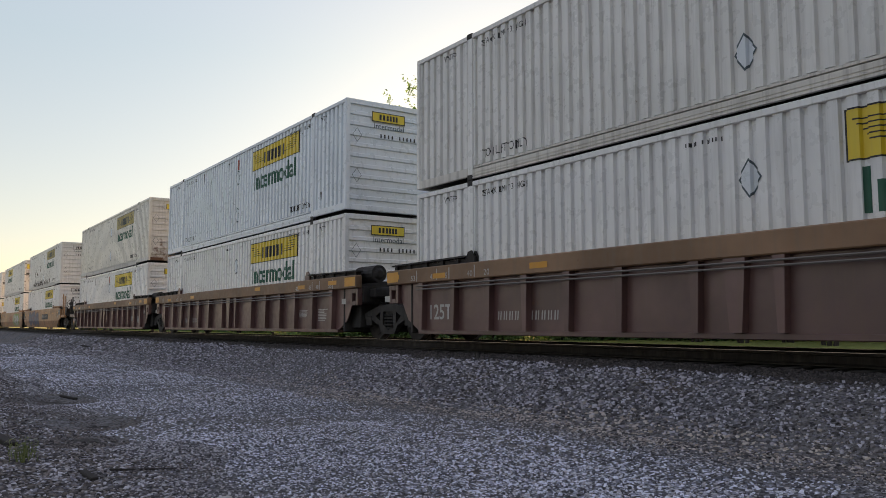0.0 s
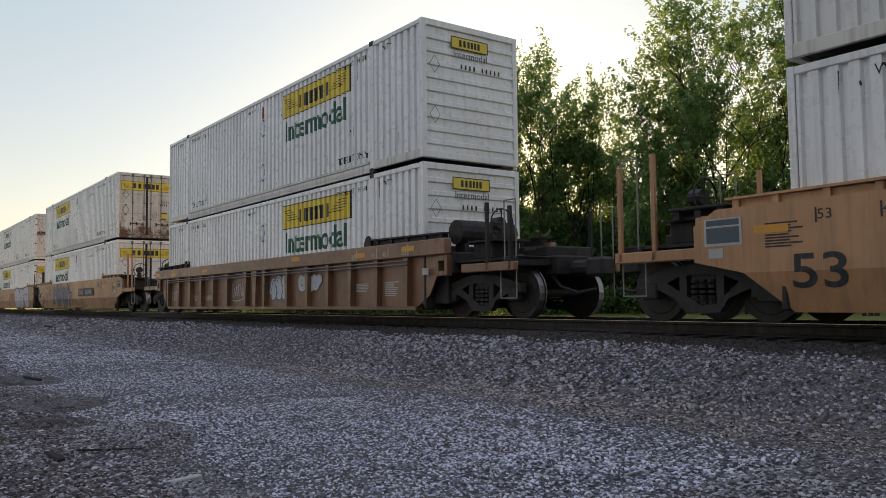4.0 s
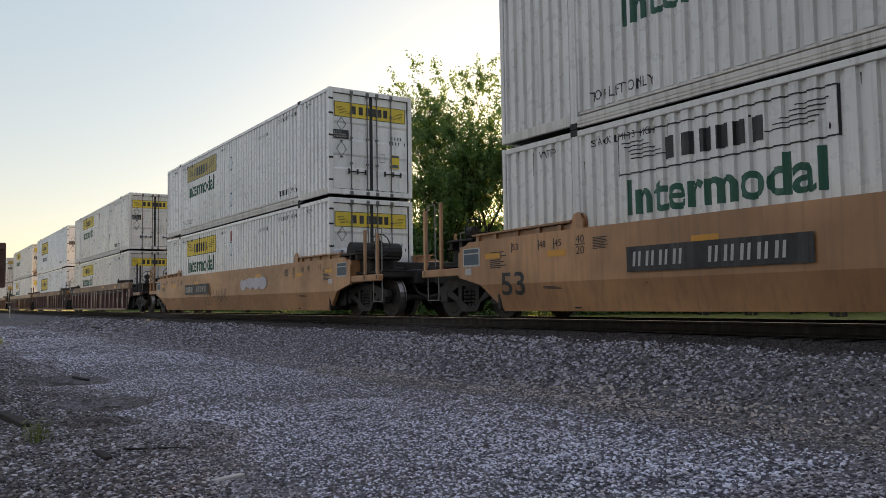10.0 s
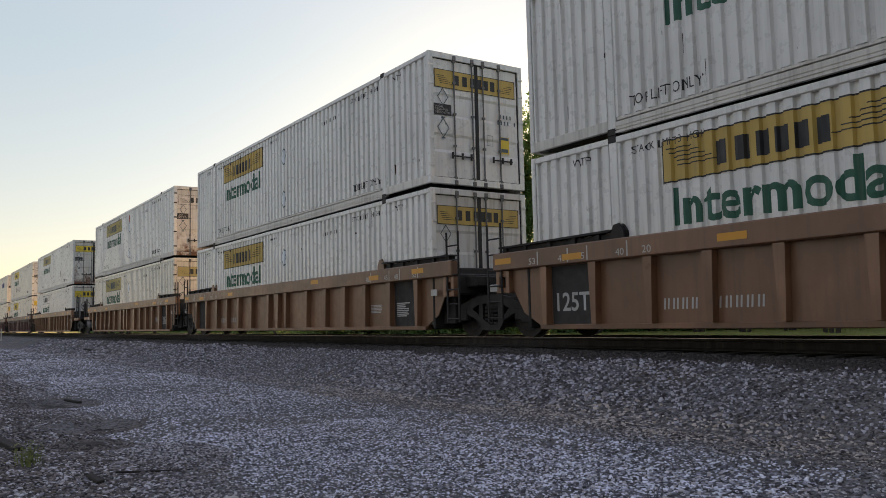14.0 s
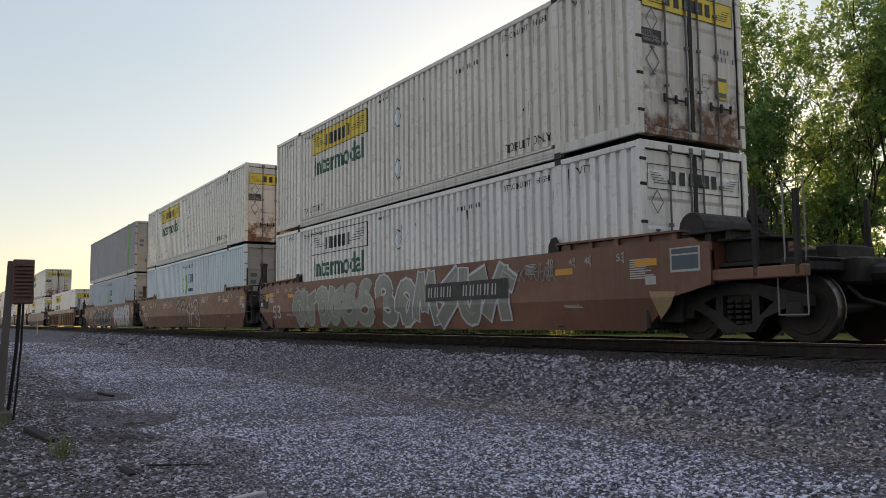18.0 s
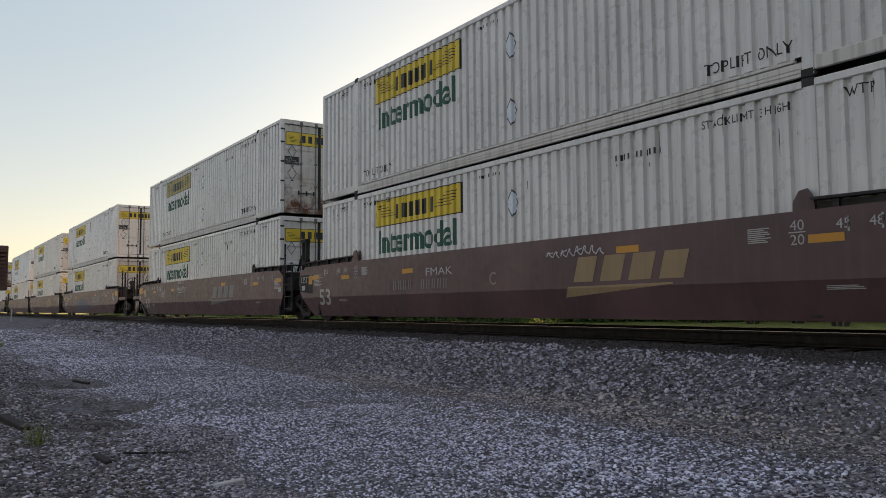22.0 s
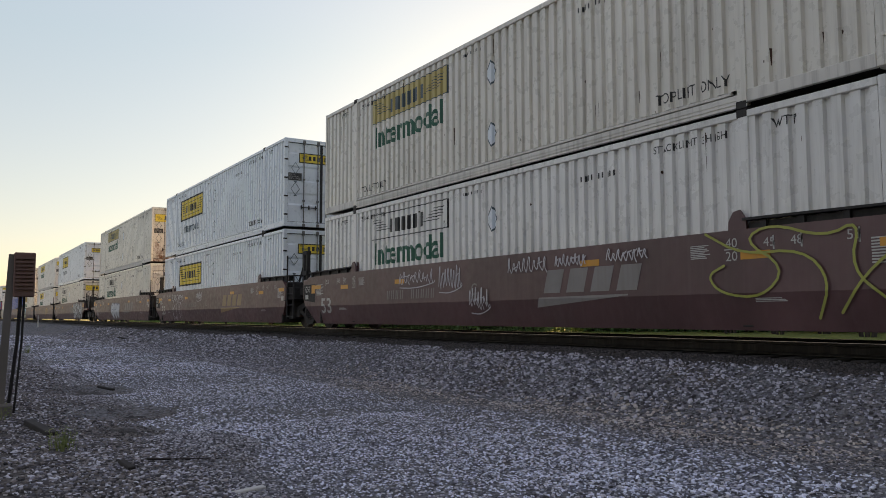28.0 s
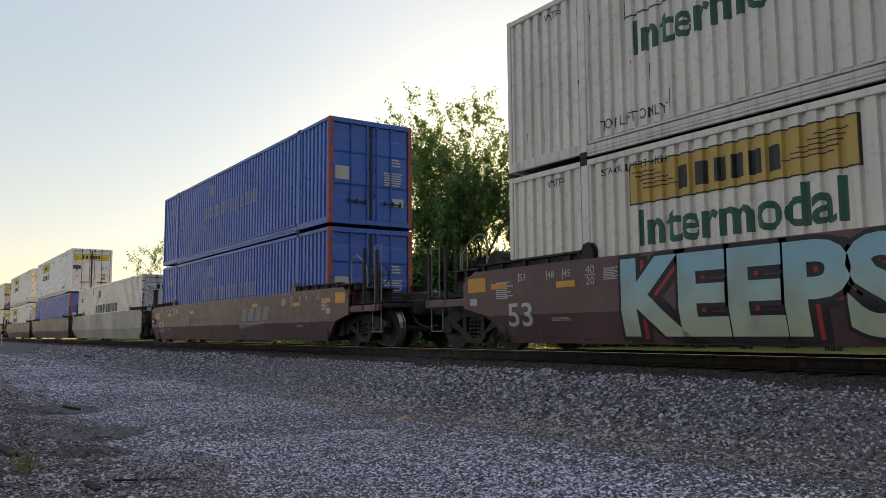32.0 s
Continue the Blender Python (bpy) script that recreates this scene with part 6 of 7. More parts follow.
            bm = B()
            for path in n:
                fat(bm, [(x0 + (x1 - x0) * x, z0 + (z1 - z0) * z) for x, z in smoothed(path)], {"wide": 0.14, "thin": 0.035}.get(cs[-1], 0.09), 0, True)
            part("scrawl", on(bm, lay), SPRAY[cs[0]], car, "broad spray-painted line")
        else:
            for j, (layer, c) in enumerate(zip(("edge", "fill", "cut"), cs)):
                part("scrawl", on(letters(seed, x0, x1, z0, z1, n, layer, style == "bubble"), lay + (0, 0.0006, 0.0012)[j]), SPRAY[c], car, "spray-painted lettering")
    return car


# ---- the train ----
# place of the load's far end at the start; car kind and colour; upper and lower container; scrawls
TRAIN = [
    (-14.27, "R", "purple", "nFYY", "wFYY", [("tag", 6.75, 7.5, 2.12, 2.30, 5, "black")]),
    (-33.80, "R", "purple", "bFYY", "wFYY", []),
    (-53.22, "R", "purple", "cFFYr", "wFYY", []),
    (-77.04, "S", "tan", "nFFOp", "wFYO", [("bubble", 1.9, 7.5, 1.05, 2.25, 6, "rustline slate slate")]),
    (-96.45, "S", "tan", "nDYY", "wFYY", [("back", 10.2, 14.5, 1.02, 2.3, 4, "green"), ("wild", 10.3, 14.4, 1.05, 2.25, 6, "acid white green")]),
    (-115.89, "S", "tan", "nDOO", "wDYY", [("back", 6.0, 12.5, 1.1, 2.2, 5, "sky")]),
    (-139.88, "R", "rust", "wFYY", "wFYY", [("bubble", 8.9, 10.0, 1.25, 1.95, 3, "slate silver rustline"), ("tag", 6.2, 7.2, 1.3, 1.9, 5, "silver"), ("bubble", 10.7, 11.8, 1.5, 1.85, 3, "silver silver slate")]),
    (-163.27, "S", "tan", "nDYYr", "wDYY", [("wild", 3.1, 7.9, 1.03, 2.3, 6, "black slate sky"), ("tag", 7.9, 11.1, 1.1, 1.5, 9, "black"), ("tag", 1.2, 2.8, 1.5, 2.0, 5, "black")]),
    (-182.84, "S", "tan", "nDOOp", "wDYY", [("tag", 2.5, 4.5, 1.5, 2.1, 7, "black"), ("shape", 9.5, 15.0, 1.02, 2.36, ([(0.0, 0.62), (0.03, 0.9), (0.1, 0.99), (0.28, 0.97), (0.33, 0.8), (0.36, 0.04), (0.05, 0.0), (0.03, 0.48), (0.2, 0.52), (0.06, 0.55)], arc(0.49, 0.48, 0.16, 0.48, 0, 345, 15), [(0.6, 0.78), (0.66, 0.97), (0.98, 1.0), (1.0, 0.3), (0.93, 0.05), (0.84, 0.0), (0.74, 0.08), (0.70, 0.5), (0.63, 0.58)]), "black white"), ("stroke", 9.5, 15.0, 1.02, 2.36, (arc(0.5, 0.42, 0.05, 0.12, 0, 300), [(0.62, 0.62), (0.98, 0.66)], [(0.84, 0.66), (0.86, 0.1)]), "black thin")]),
    (-202.04, "S", "tan", "nDFOr", "wDFY", [("tag", 1.7, 2.9, 1.5, 2.2, 6, "black"), ("bubble", 8.4, 13.0, 1.1, 2.2, 4, "slate white slate")]),
    (-225.64, "S", "dark", "nDOOr", "wDYY", [("wild", 6.0, 9.6, 1.1, 1.95, 7, "black slate silver")]),
    (-249.40, "S", "tan", "nDFY", "bDBB", [("wild", 2.3, 8.0, 1.05, 2.25, 7, "slate white silver"), ("bubble", 12.7, 14.3, 1.5, 2.15, 3, "slate sky slate")]),
    (-268.95, "S", "tan", "nDYYr", "nDOYr", [("bubble", 1.7, 3.2, 1.05, 2.2, 3, "black white slate"), ("back", 3.2, 7.2, 1.04, 2.2, 4, "silver"), ("bubble", 3.2, 7.3, 1.05, 2.2, 6, "slate silver slate"), ("bubble", 7.2, 8.3, 1.1, 2.1, 3, "slate silver slate"), ("throw", 8.6, 11.8, 1.03, 2.34, "PEK", "black white"), ("stroke", 10.3, 12.1, 1.3, 1.95, ([(0.0, 0.1), (0.5, 0.5), (1.0, 0.9)], [(0.05, 0.25), (0.5, 0.65), (0.95, 0.75)]), "red wide"), ("tag", 12.3, 13.75, 1.3, 2.2, 8, "black"), ("stroke", 13.75, 14.75, 1.2, 2.0, ([(0.5, 0.95), (0.55, 0.6), (0.1, 0.15)], [(0.3, 0.9), (0.9, 0.95), (0.8, 0.6), (0.2, 0.4), (0.5, 0.1)], [(0.4, 0.7), (0.7, 0.75)], [(0.25, 0.25), (0.45, 0.45)]), "black wide"), ("stroke", 15.0, 16.0, 1.15, 2.1, ([(0.0, 0.95), (0.2, 0.75), (0.8, 0.8), (1.0, 1.0)], [(0.3, 0.7), (0.45, 0.1), (0.65, 0.1), (0.7, 0.7)]), "black")]),
    (-288.29, "S", "tan", "nDFY", "nDOO", [("wild", 8.6, 13.9, 1.05, 2.1, 8, "rustline pink white")]),
    (-311.90, "S", "tan", "wDFY", "wDYY", [("tag", 5.6, 8.2, 1.1, 1.9, 6, "black"), ("bubble", 9.6, 11.8, 1.7, 2.0, 4, "white white white")]),
    (-335.39, "R", "purple", "nDYY", "nDYY", []),
    (-354.75, "R", "purple", "bDBB", "bDBB", []),
    (-374.30, "R", "purple", "nDYYr", "wDMY", [("tag", 10.6, 11.6, 1.3, 1.8, 4, "white")]),
    (-397.77, "R", "rust", "nDTT", "nDTT", []),
    (-417.18, "R", "rust", "nDTT", "nDTT", []),
    (-436.50, "R", "rust", "nDFOr", "cDFF", []),
    (-460.02, "R", "rust", "nDFYr", "nDOYr", [("bubble", 0.55, 1.25, 1.78, 1.98, 4, "black silver black")]),
    (-479.41, "R", "maroon", "cDYOp", "cDYY", []),
    (-498.96, "R", "maroon", "cDOOs", "cDYY", []),
    (-522.64, "S", "red", "cDYYr", "nDOO", [("wild", 1.7, 7.1, 1.05, 2.25, 6, "bone chalk bone"), ("wild", 7.3, 12.9, 1.03, 2.33, 6, "silver chalk bone"), ("tag", 12.6, 14.2, 1.85, 2.25, 7, "chalk")]),
    (-542.03, "S", "red", "cDYYr", "kDC-", [("tag", 4.06, 6.0, 1.95, 2.25, 7, "white"), ("wild", 6.7, 9.2, 1.04, 2.25, 3, "black tanned silver"), ("wild", 9.0, 10.5, 1.04, 2.25, 2, "silver tanned black"), ("hand", 11.1, 11.95, 2.0, 2.22, "BOPO", "white")]),
    (-561.52, "S", "red", "gD--", "hDC-", [("wild", 10.5, 15.4, 1.05, 2.2, 7, "silver white slate"), ("wild", 2.6, 9.6, 1.05, 2.2, 6, "silver black bone"), ("hand", 1.15, 2.35, 1.55, 2.02, "DAR", "white")]),
    (-585.12, "R", "rust", None, "wDYY", [("bubble", 8.9, 9.9, 1.35, 1.8, 2, "slate silver slate")]),
    (-608.17, "S", "maroon", "nDYYr", "nDYY", []),
    (-627.92, "S", "maroon", "nDYY", "nDYY", [("word", 5.4, 6.4, 1.88, 2.04, "FMAK", "white"), ("tag", 9.3, 10.7, 2.02, 2.2, 6, "white")]),
    (-647.07, "S", "maroon", "nDFYr", "nDYY", [("tag", 2.74, 3.36, 1.65, 2.1, 4, "white"), ("word", 5.5, 6.3, 2.24, 2.34, "FMAK", "white"), ("tag", 5.4, 6.7, 1.95, 2.15, 6, "white")]),
    (-670.65, "S", "maroon", "wDYY", "nDYY", [("tag", 0.6, 1.3, 1.7, 2.15, 5, "white"), ("back", 5.0, 8.5, 1.1, 2.0, 4, "slate")]),
    (-690.22, "S", "maroon", "nDYY", "nDYY", [("tag", 1.2, 2.0, 1.75, 2.05, 4, "slate")]),
    (-709.50, "S", "maroon", "bDBB", "nDYY", [("tag", 2.9, 4.2, 1.4, 2.0, 5, "slate")]),
    (-733.19, "S", "maroon", "nDFYr", "wDBY", [("wild", 7.0, 12.5, 1.1, 1.9, 9, "slate silver slate")]),
    (-752.02, "S", "maroon", "bDBB", "bDBB", [("back", 4.7, 15.6, 1.02, 2.32, 8, "blue"), ("wild", 4.8, 9.6, 1.05, 2.25, 7, "acid slate acid"), ("wild", 9.8, 14.6, 1.05, 2.3, 7, "acid slate acid")]),
    (-771.47, "S", "maroon", "nDYYr", "wDBB", [("bubble", 3.2, 6.2, 1.08, 2.2, 3, "slate sky slate"), ("bubble", 5.9, 9.0, 1.08, 2.2, 3, "rustline pink white"), ("wild", 12.8, 15.0, 1.06, 2.0, 2, "red white pink"), ("word", 8.95, 13.6, 1.06, 2.24, "SAeK", "black white")]),
    (-795.08, "S", "maroon", "cDFO", "nDOYr", [("tag", 4.6, 6.2, 1.9, 2.25, 7, "white"), ("tag", 6.4, 7.3, 1.75, 2.3, 6, "white"), ("tag", 8.9, 10.1, 1.95, 2.3, 6, "white"), ("tag", 10.3, 11.1, 2.02, 2.3, 6, "white"), ("tag", 11.6, 12.5, 2.02, 2.3, 6, "white"), ("tag", 7.6, 8.3, 1.3, 1.8, 5, "white"), ("stroke", 13.6, 16.6, 1.1, 2.4, ([(0.1, 0.6), (0.0, 0.5), (0.08, 0.3), (0.3, 0.25), (0.42, 0.55), (0.2, 0.85), (0.35, 1.0), (0.6, 0.8), (0.75, 0.95), (0.7, 0.5), (0.85, 0.2)], [(0.0, 0.95), (0.2, 0.7), (0.5, 0.72), (0.62, 0.4), (0.55, 0.05)], [(0.65, 0.1), (0.8, 0.55), (1.0, 0.8)]), "acid thin")]),
    (-814.49, "S", "maroon", "bDBB", "bDBB", [("stroke", 2.1, 3.9, 1.05, 2.2, (arc(0.25, 0.45, 0.2, 0.4, 20, 320), arc(0.55, 0.5, 0.15, 0.5, -30, 200), [(0.4, 0.0), (0.5, 0.6), (0.7, 1.0), (1.0, 0.9)], [(0.75, 0.0), (0.72, 0.5), (0.95, 0.75), (0.9, 0.1)], [(0.1, 0.0), (0.05, 0.35), (0.3, 0.6)]), "white thin"), ("tag", 3.3, 4.1, 1.9, 2.25, 4, "white"), ("tag", 6.3, 7.15, 1.9, 2.25, 6, "white")]),
    (-833.88, "S", "maroon", "cDFYr", "cDOO", [("bubble", 5.6, 8.3, 1.08, 2.1, 3, "slate silver slate")]),
    (-857.36, "S", "maroon", "bDBB", "cDOY", [("wild", 11.6, 16.3, 1.05, 2.3, 6, "black silver black")]),
    (-876.62, "S", "maroon", "nDYY", "nDYY", []),
    (-896.03, "S", "maroon", "cDOO", "cDTO", [("word", 2.97, 7.30, 1.06, 2.26, "KEEPS", "black red"), ("word", 2.82, 7.15, 1.10, 2.30, "KEEPS", "black fade")]),
    (-919.78, "S", "maroon", "BD--", "BD--", []),
    (-939.52, "S", "grey", None, "cDXO", []),
    (-958.91, "S", "maroon", "wDYY", "BD--", []),
    (-978.4, "S", "maroon", "nDYY", "nDYY", []),
    (-1002.0, "S", "maroon", "nDYYr", "wDYY", []),
    (-1021.4, "S", "maroon", "cDYY", "nDYY", []),
    (-1040.8, "S", "maroon", "wDYY", "nDYY", []),
    (-1064.4, "S", "maroon", "nDYY", "nDYY", []),
]
MOVING = []


def make_train():
    for k, (u, kind, colour, upper, lower, scrawls) in enumerate(TRAIN):
        near = k == 0 or TRAIN[k - 1][0] - u > 21
        far = k == len(TRAIN) - 1 or u - TRAIN[k + 1][0] > 21
        MOVING.append((well_car(k, kind, colour, far, near, scrawls), u, 0.0))
        for level, spec, z in ((1, upper, UPP), (0, lower, LOW)):
            if spec:
                MOVING.append((container(spec, level, k), u, z))


# small unevenness of the train's run, seconds and metres
DRIFT = dict(((0, -0.36), (1, 0.20), (2, 0.35), (3, 0.1), (4, 0.0), (5, 0.24), (6, 0.11), (7, 0.03), (8, -0.23), (9, 0.11), (10, 0.08), (11, -0.38), (12, 0.17), (13, -0.03), (14, 0.05), (17, -0.06), (18, 0.11), (19, -0.34), (20, 0.22), (21, -0.09), (22, 0.02), (23, -0.47), (24, 0.17), (25, 0.08), (26, -0.08), (29, 0.07), (30, 0.09), (31, 0.03), (32, 0.10)))


def motions():
    run = [(t, SPEED * t + DRIFT.get(t, 0.0)) for t in range(33)]
    for ob, u, z in MOVING:
        walk(ob, [(t, pose(u + s, YC, z)) for t, s in run])


# ---- trees ----
def tree(x, y, tall, wide, seed, leaves=9000, lean=0.0, bare=0.15, small=0.08):
    """A forked trunk with limbs; leaves gathered in clumps along shoots at the limbs' ends."""
    rng = random.Random(seed)
    t = tagged(new("tree"), "tall leafy broadleaf tree with dark trunk, backlit by low sun or an unseen sky screen", "tree", "trees beyond the track")
    t.location = (x, y, 0.2)
    bm = B()
    tips = []
    def grow(p, d, r, length, depth):
        q = p + d * length
        cyl(bm, p, q, r, 7 if depth < 2 else 4, r * 0.6)
        if depth >= 1:
            tips.append(p + d * length * rng.uniform(0.4, 0.8))
        if depth >= 4:
            tips.append(q)
            return
        for i in range(3):
            a = rng.uniform(0, 6.28)
            n = Vector((math.cos(a), math.sin(a), rng.uniform(-0.1, 0.7))).normalized()
            grow(q - d * length * rng.uniform(0, 0.35), (d * rng.uniform(0.5, 0.9) + n * rng.uniform(0.55, 1.0)).normalized(), r * 0.52, length * rng.uniform(0.62, 0.85), depth + 1)
    for i in range(3):
        d = Vector((lean + (i - 1) * 0.3 + rng.uniform(-0.15, 0.15), rng.uniform(-0.2, 0.2), 1)).normalized()
        grow(Vector((i * 0.3, 0, -0.3)), d, 0.05 + tall * 0.006, tall * (0.10 + 0.07 * i), 0)
    hi = max(q.z for q in tips)
    rad = sorted(math.hypot(q.x, q.y) for q in tips)[int(len(tips) * 0.93)]
    k, kw = tall * 0.93 / hi, wide * 0.92 / rad
    for v in bm.verts:
        v.co = Vector((v.co.x * kw, v.co.y * kw, v.co.z * k))
    part("trunk", bm, BARK, t)
    nr = np.random.default_rng(seed)
    c = np.array([(q.x * kw, q.y * kw, q.z * k) for q in tips if q.z * k > tall * bare])
    shoots = c[nr.integers(0, len(c), leaves // 36)] + nr.normal(0, 0.32, (leaves // 36, 3)) * (tall / 14)
    out = shoots * np.array([1, 1, 0]) / (np.linalg.norm(shoots[:, :2], axis=1, keepdims=True) + 0.5)
    way = (out * nr.uniform(0.2, 1.0, (len(shoots), 1)) + np.array([0, 0, 1]) * nr.uniform(-0.1, 1.3, (len(shoots), 1)) + nr.normal(0, 0.25, shoots.shape)) * (tall / 13)
    idx = nr.integers(0, len(shoots), leaves)
    p = shoots[idx] + way[idx] * nr.uniform(0, 1.0, (leaves, 1)) + nr.normal(0, 0.11, (leaves, 3))
    leaf_cloud("crown", p, nr, small, small * 2, t)
    return t


def at(bearing, dist):
    b = radians(bearing)
    return -math.sin(b) * dist, math.cos(b) * dist


def shrub(x, y, tall, wide, seed, leaves, clear=0.0, small=0.07, large=0.16):
    """Dense undergrowth: a few stems under lumpy masses of leaves that reach the ground."""
    rng, nr = random.Random(seed), np.random.default_rng(seed)
    t = tagged(new("shrub"), "dense leafy green undergrowth, below the trees or hidden to shade grass", "shrub", "undergrowth beyond the track")
    t.location = (x, y, 0.2)
    bm = B()
    lumps = []
    for i in range(12):
        h = tall * rng.uniform(0.10, 0.88)
        c = Vector((rng.uniform(-1, 1) * wide * 0.75, rng.uniform(-0.6, 0.6) * wide, h))
        lumps.append((c, wide * rng.uniform(0.26, 0.48)))
        cyl(bm, (c.x * 0.3, c.y * 0.3, -0.2), c, 0.05, 5, 0.02)
    part("stem", bm, BARK, t)
    k = nr.integers(0, 12, leaves)
    d = nr.normal(0, 1, (leaves, 3))
    d /= np.linalg.norm(d, axis=1, keepdims=True)
    cen, rad = np.array([tuple(q) for q, _ in lumps]), np.array([r for _, r in lumps])
    p = cen[k] + d * (rad[k] * np.abs(nr.normal(0.75, 0.32, leaves)))[:, None] * np.array([1, 1, 1.15])
    m = leaves // 6
    p[:m] = np.stack([nr.normal(0, wide * 0.7, m), nr.normal(0, wide * 0.4, m), nr.uniform(0, 1.6, m)], 1)
    p[:, 2] = clear + np.abs(p[:, 2]) * (tall - clear) / tall
    leaf_cloud("foliage", p, nr, small, large, t)


def leaf_cloud(name, p, nr, small, large, parent):
    n = len(p)
    a, el = nr.uniform(0, 6.283, n), nr.normal(0, 0.8, n)
    ux = np.stack([np.cos(a), np.sin(a), np.zeros(n)], 1)
    uy = np.stack([-np.sin(a) * np.cos(el), np.cos(a) * np.cos(el), np.sin(el)], 1)
    s = nr.uniform(small, large, (n, 1))
    v = np.stack([p - ux * s * 0.6 - uy * s * 0.5, p + uy * s * 1.1, p + ux * s * 0.6 - uy * s * 0.5], 1).reshape(-1, 3)
    me = bpy.data.meshes.new(name)
    me.from_pydata(v.tolist(), [], [(3 * i, 3 * i + 1, 3 * i + 2) for i in range(n)])
    me.materials.append(LEAF)
    ob = new(name, me)
    ob.parent = parent
    ob["kind"] = "stuff"


def make_trees():
    for bearing, dist, tall, wide, seed, leaves, lean in (
            (57.7, 51, 14.6, 2.2, 31, 13000, 0.0), (56.0, 50, 16.4, 3.0, 1, 20000, 0.0), (53.6, 50, 16.8, 3.6, 32, 20000, 0.0), (51.6, 49, 15.9, 3.3, 2, 17000, 0.0), (47.2, 49, 16.2, 3.4, 3, 17000, 0.0),
            (45.0, 50, 15.9, 2.3, 4, 14000, 0.0), (42.4, 52, 13.6, 2.4, 16, 11000, 0.0), (38.7, 44, 15.0, 3.0, 5, 14000, 0.0), (35.8, 42, 18.0, 3.4, 6, 16500, 0.0), (33.0, 44, 20.0, 3.6, 17, 13000, 0.0),
            (30.6, 40, 20.0, 4.2, 7, 17000, 0.1), (26.0, 40, 19.6, 4.4, 8, 17500, 0.0), (20.0, 42, 18.6, 4.6, 9, 12000, 0.0),
            (67.9, 78, 15.8, 3.0, 10, 36000, 0.0), (73.2, 90, 14.2, 2.6, 11, 18000, 0.0), (70.2, 92, 10.6, 3.4, 12, 8000, 0.0),
            (61.1, 70, 13.4, 2.2, 13, 14000, 0.0), (75.8, 110, 14.0, 4.0, 14, 7000, 0.0), (64.8, 84, 10.0, 3.8, 15, 8000, 0.0)):
        tree(*at(bearing, dist), tall, wide, seed, int(leaves * 1.3), lean, 0.25 if 32 < bearing < 40 else 0.15)
    # same trees added unseen past the yard's right, this side of track, blocking sky
    for x, y, tall, wide, seed in ((10, 1, 15, 4, 21), (9, -8, 16, 4.5, 22), (16, -3, 17, 5, 23), (5, -17, 17, 5, 24), (19, 4, 16, 4.5, 25), (14, -14, 18, 5, 26), (26, -4, 17, 5, 27)):
        tree(x, y, tall, wide, seed, 7000, 0.0, 0.1, 0.2)
    rng = random.Random(3)
    for bearing, tall in ((59.2, 6.6), (56.8, 7.4), (54.2, 8.0), (52.2, 6.6), (47.2, 7.0), (46.3, 9.6), (44.8, 10.8), (43.4, 11.4), (41.6, 9.4), (39.4, 7.0), (36.8, 5.8), (34.2, 6.2), (31.4, 7.0), (28.4, 9.4), (25.0, 8.6), (61.4, 4.2), (64.6, 4.6), (21.5, 5.5)):
        shrub(*at(bearing, 49.5 + rng.uniform(-1.5, 2)), tall * 1.08, rng.uniform(2.1, 2.6), 40 + int(bearing * 10), 12500, 2.6 if bearing in (25.0, 21.5) else 0.0)
    # the thicket behind them
    for i in range(18):
        bearing = 60.2 - i * 2.3
        if not 46.6 < bearing < 52.4 and bearing > 26:
            shrub(*at(bearing, 57 + rng.uniform(-1, 2)), (6.0 if 31 < bearing < 39.6 else 7.4 - abs(bearing - 47) * 0.1) + rng.uniform(-1, 1), 2.9, 90 + i, 6500, 0.0, 0.2, 0.34)
    # hedge row added out of sight behind the train, to shade the grass
    for i in range(18):
        shrub(-66 - i * 7.6, 36 + rng.uniform(-1.5, 1.5), 6.4 + rng.uniform(-0.8, 0.8), 3.6, 300 + i, 3600, 0.0, 0.25, 0.42)
    for bearing in (51.2, 49.4, 47.6):
        shrub(*at(bearing, 78), 4.2, 3.2, int(bearing * 7), 5000, 0.0, 0.2, 0.36)


# ---- houses past the trees ----
def house(x, y, w, d, h, turn):
    hs = tagged(new("house"), "small pale house with a dark shingle roof, far behind the trees", "house")
    hs.matrix_basis = pose(x, y, 0.2, 0, 0, turn)
    bm = box(B(), -w / 2, w / 2, -d / 2, d / 2, 0, h)
    part("wall", bm, SIDING, hs)
    bm = B()
    prism(bm, [(-w / 2 - 0.4, h - 0.1), (w / 2 + 0.4, h - 0.1), (0, h + w * 0.3)], -d / 2 - 0.4, d / 2 + 0.4)
    part("roof", bm, ROOFING, hs)
    for q in (-0.28, 0.22):
        bm = box(B(), q * w - 0.55, q * w + 0.55, -d / 2 - 0.04, -d / 2 + 0.02, 0.9, 2.1)
        win = part("window", bm, PLAIN_W, hs)
        part("pane", box(B(), q * w - 0.45, q * w + 0.45, -d / 2 - 0.06, -d / 2 - 0.045, 1.0, 2.0), WHITE["g"], win)
    return hs


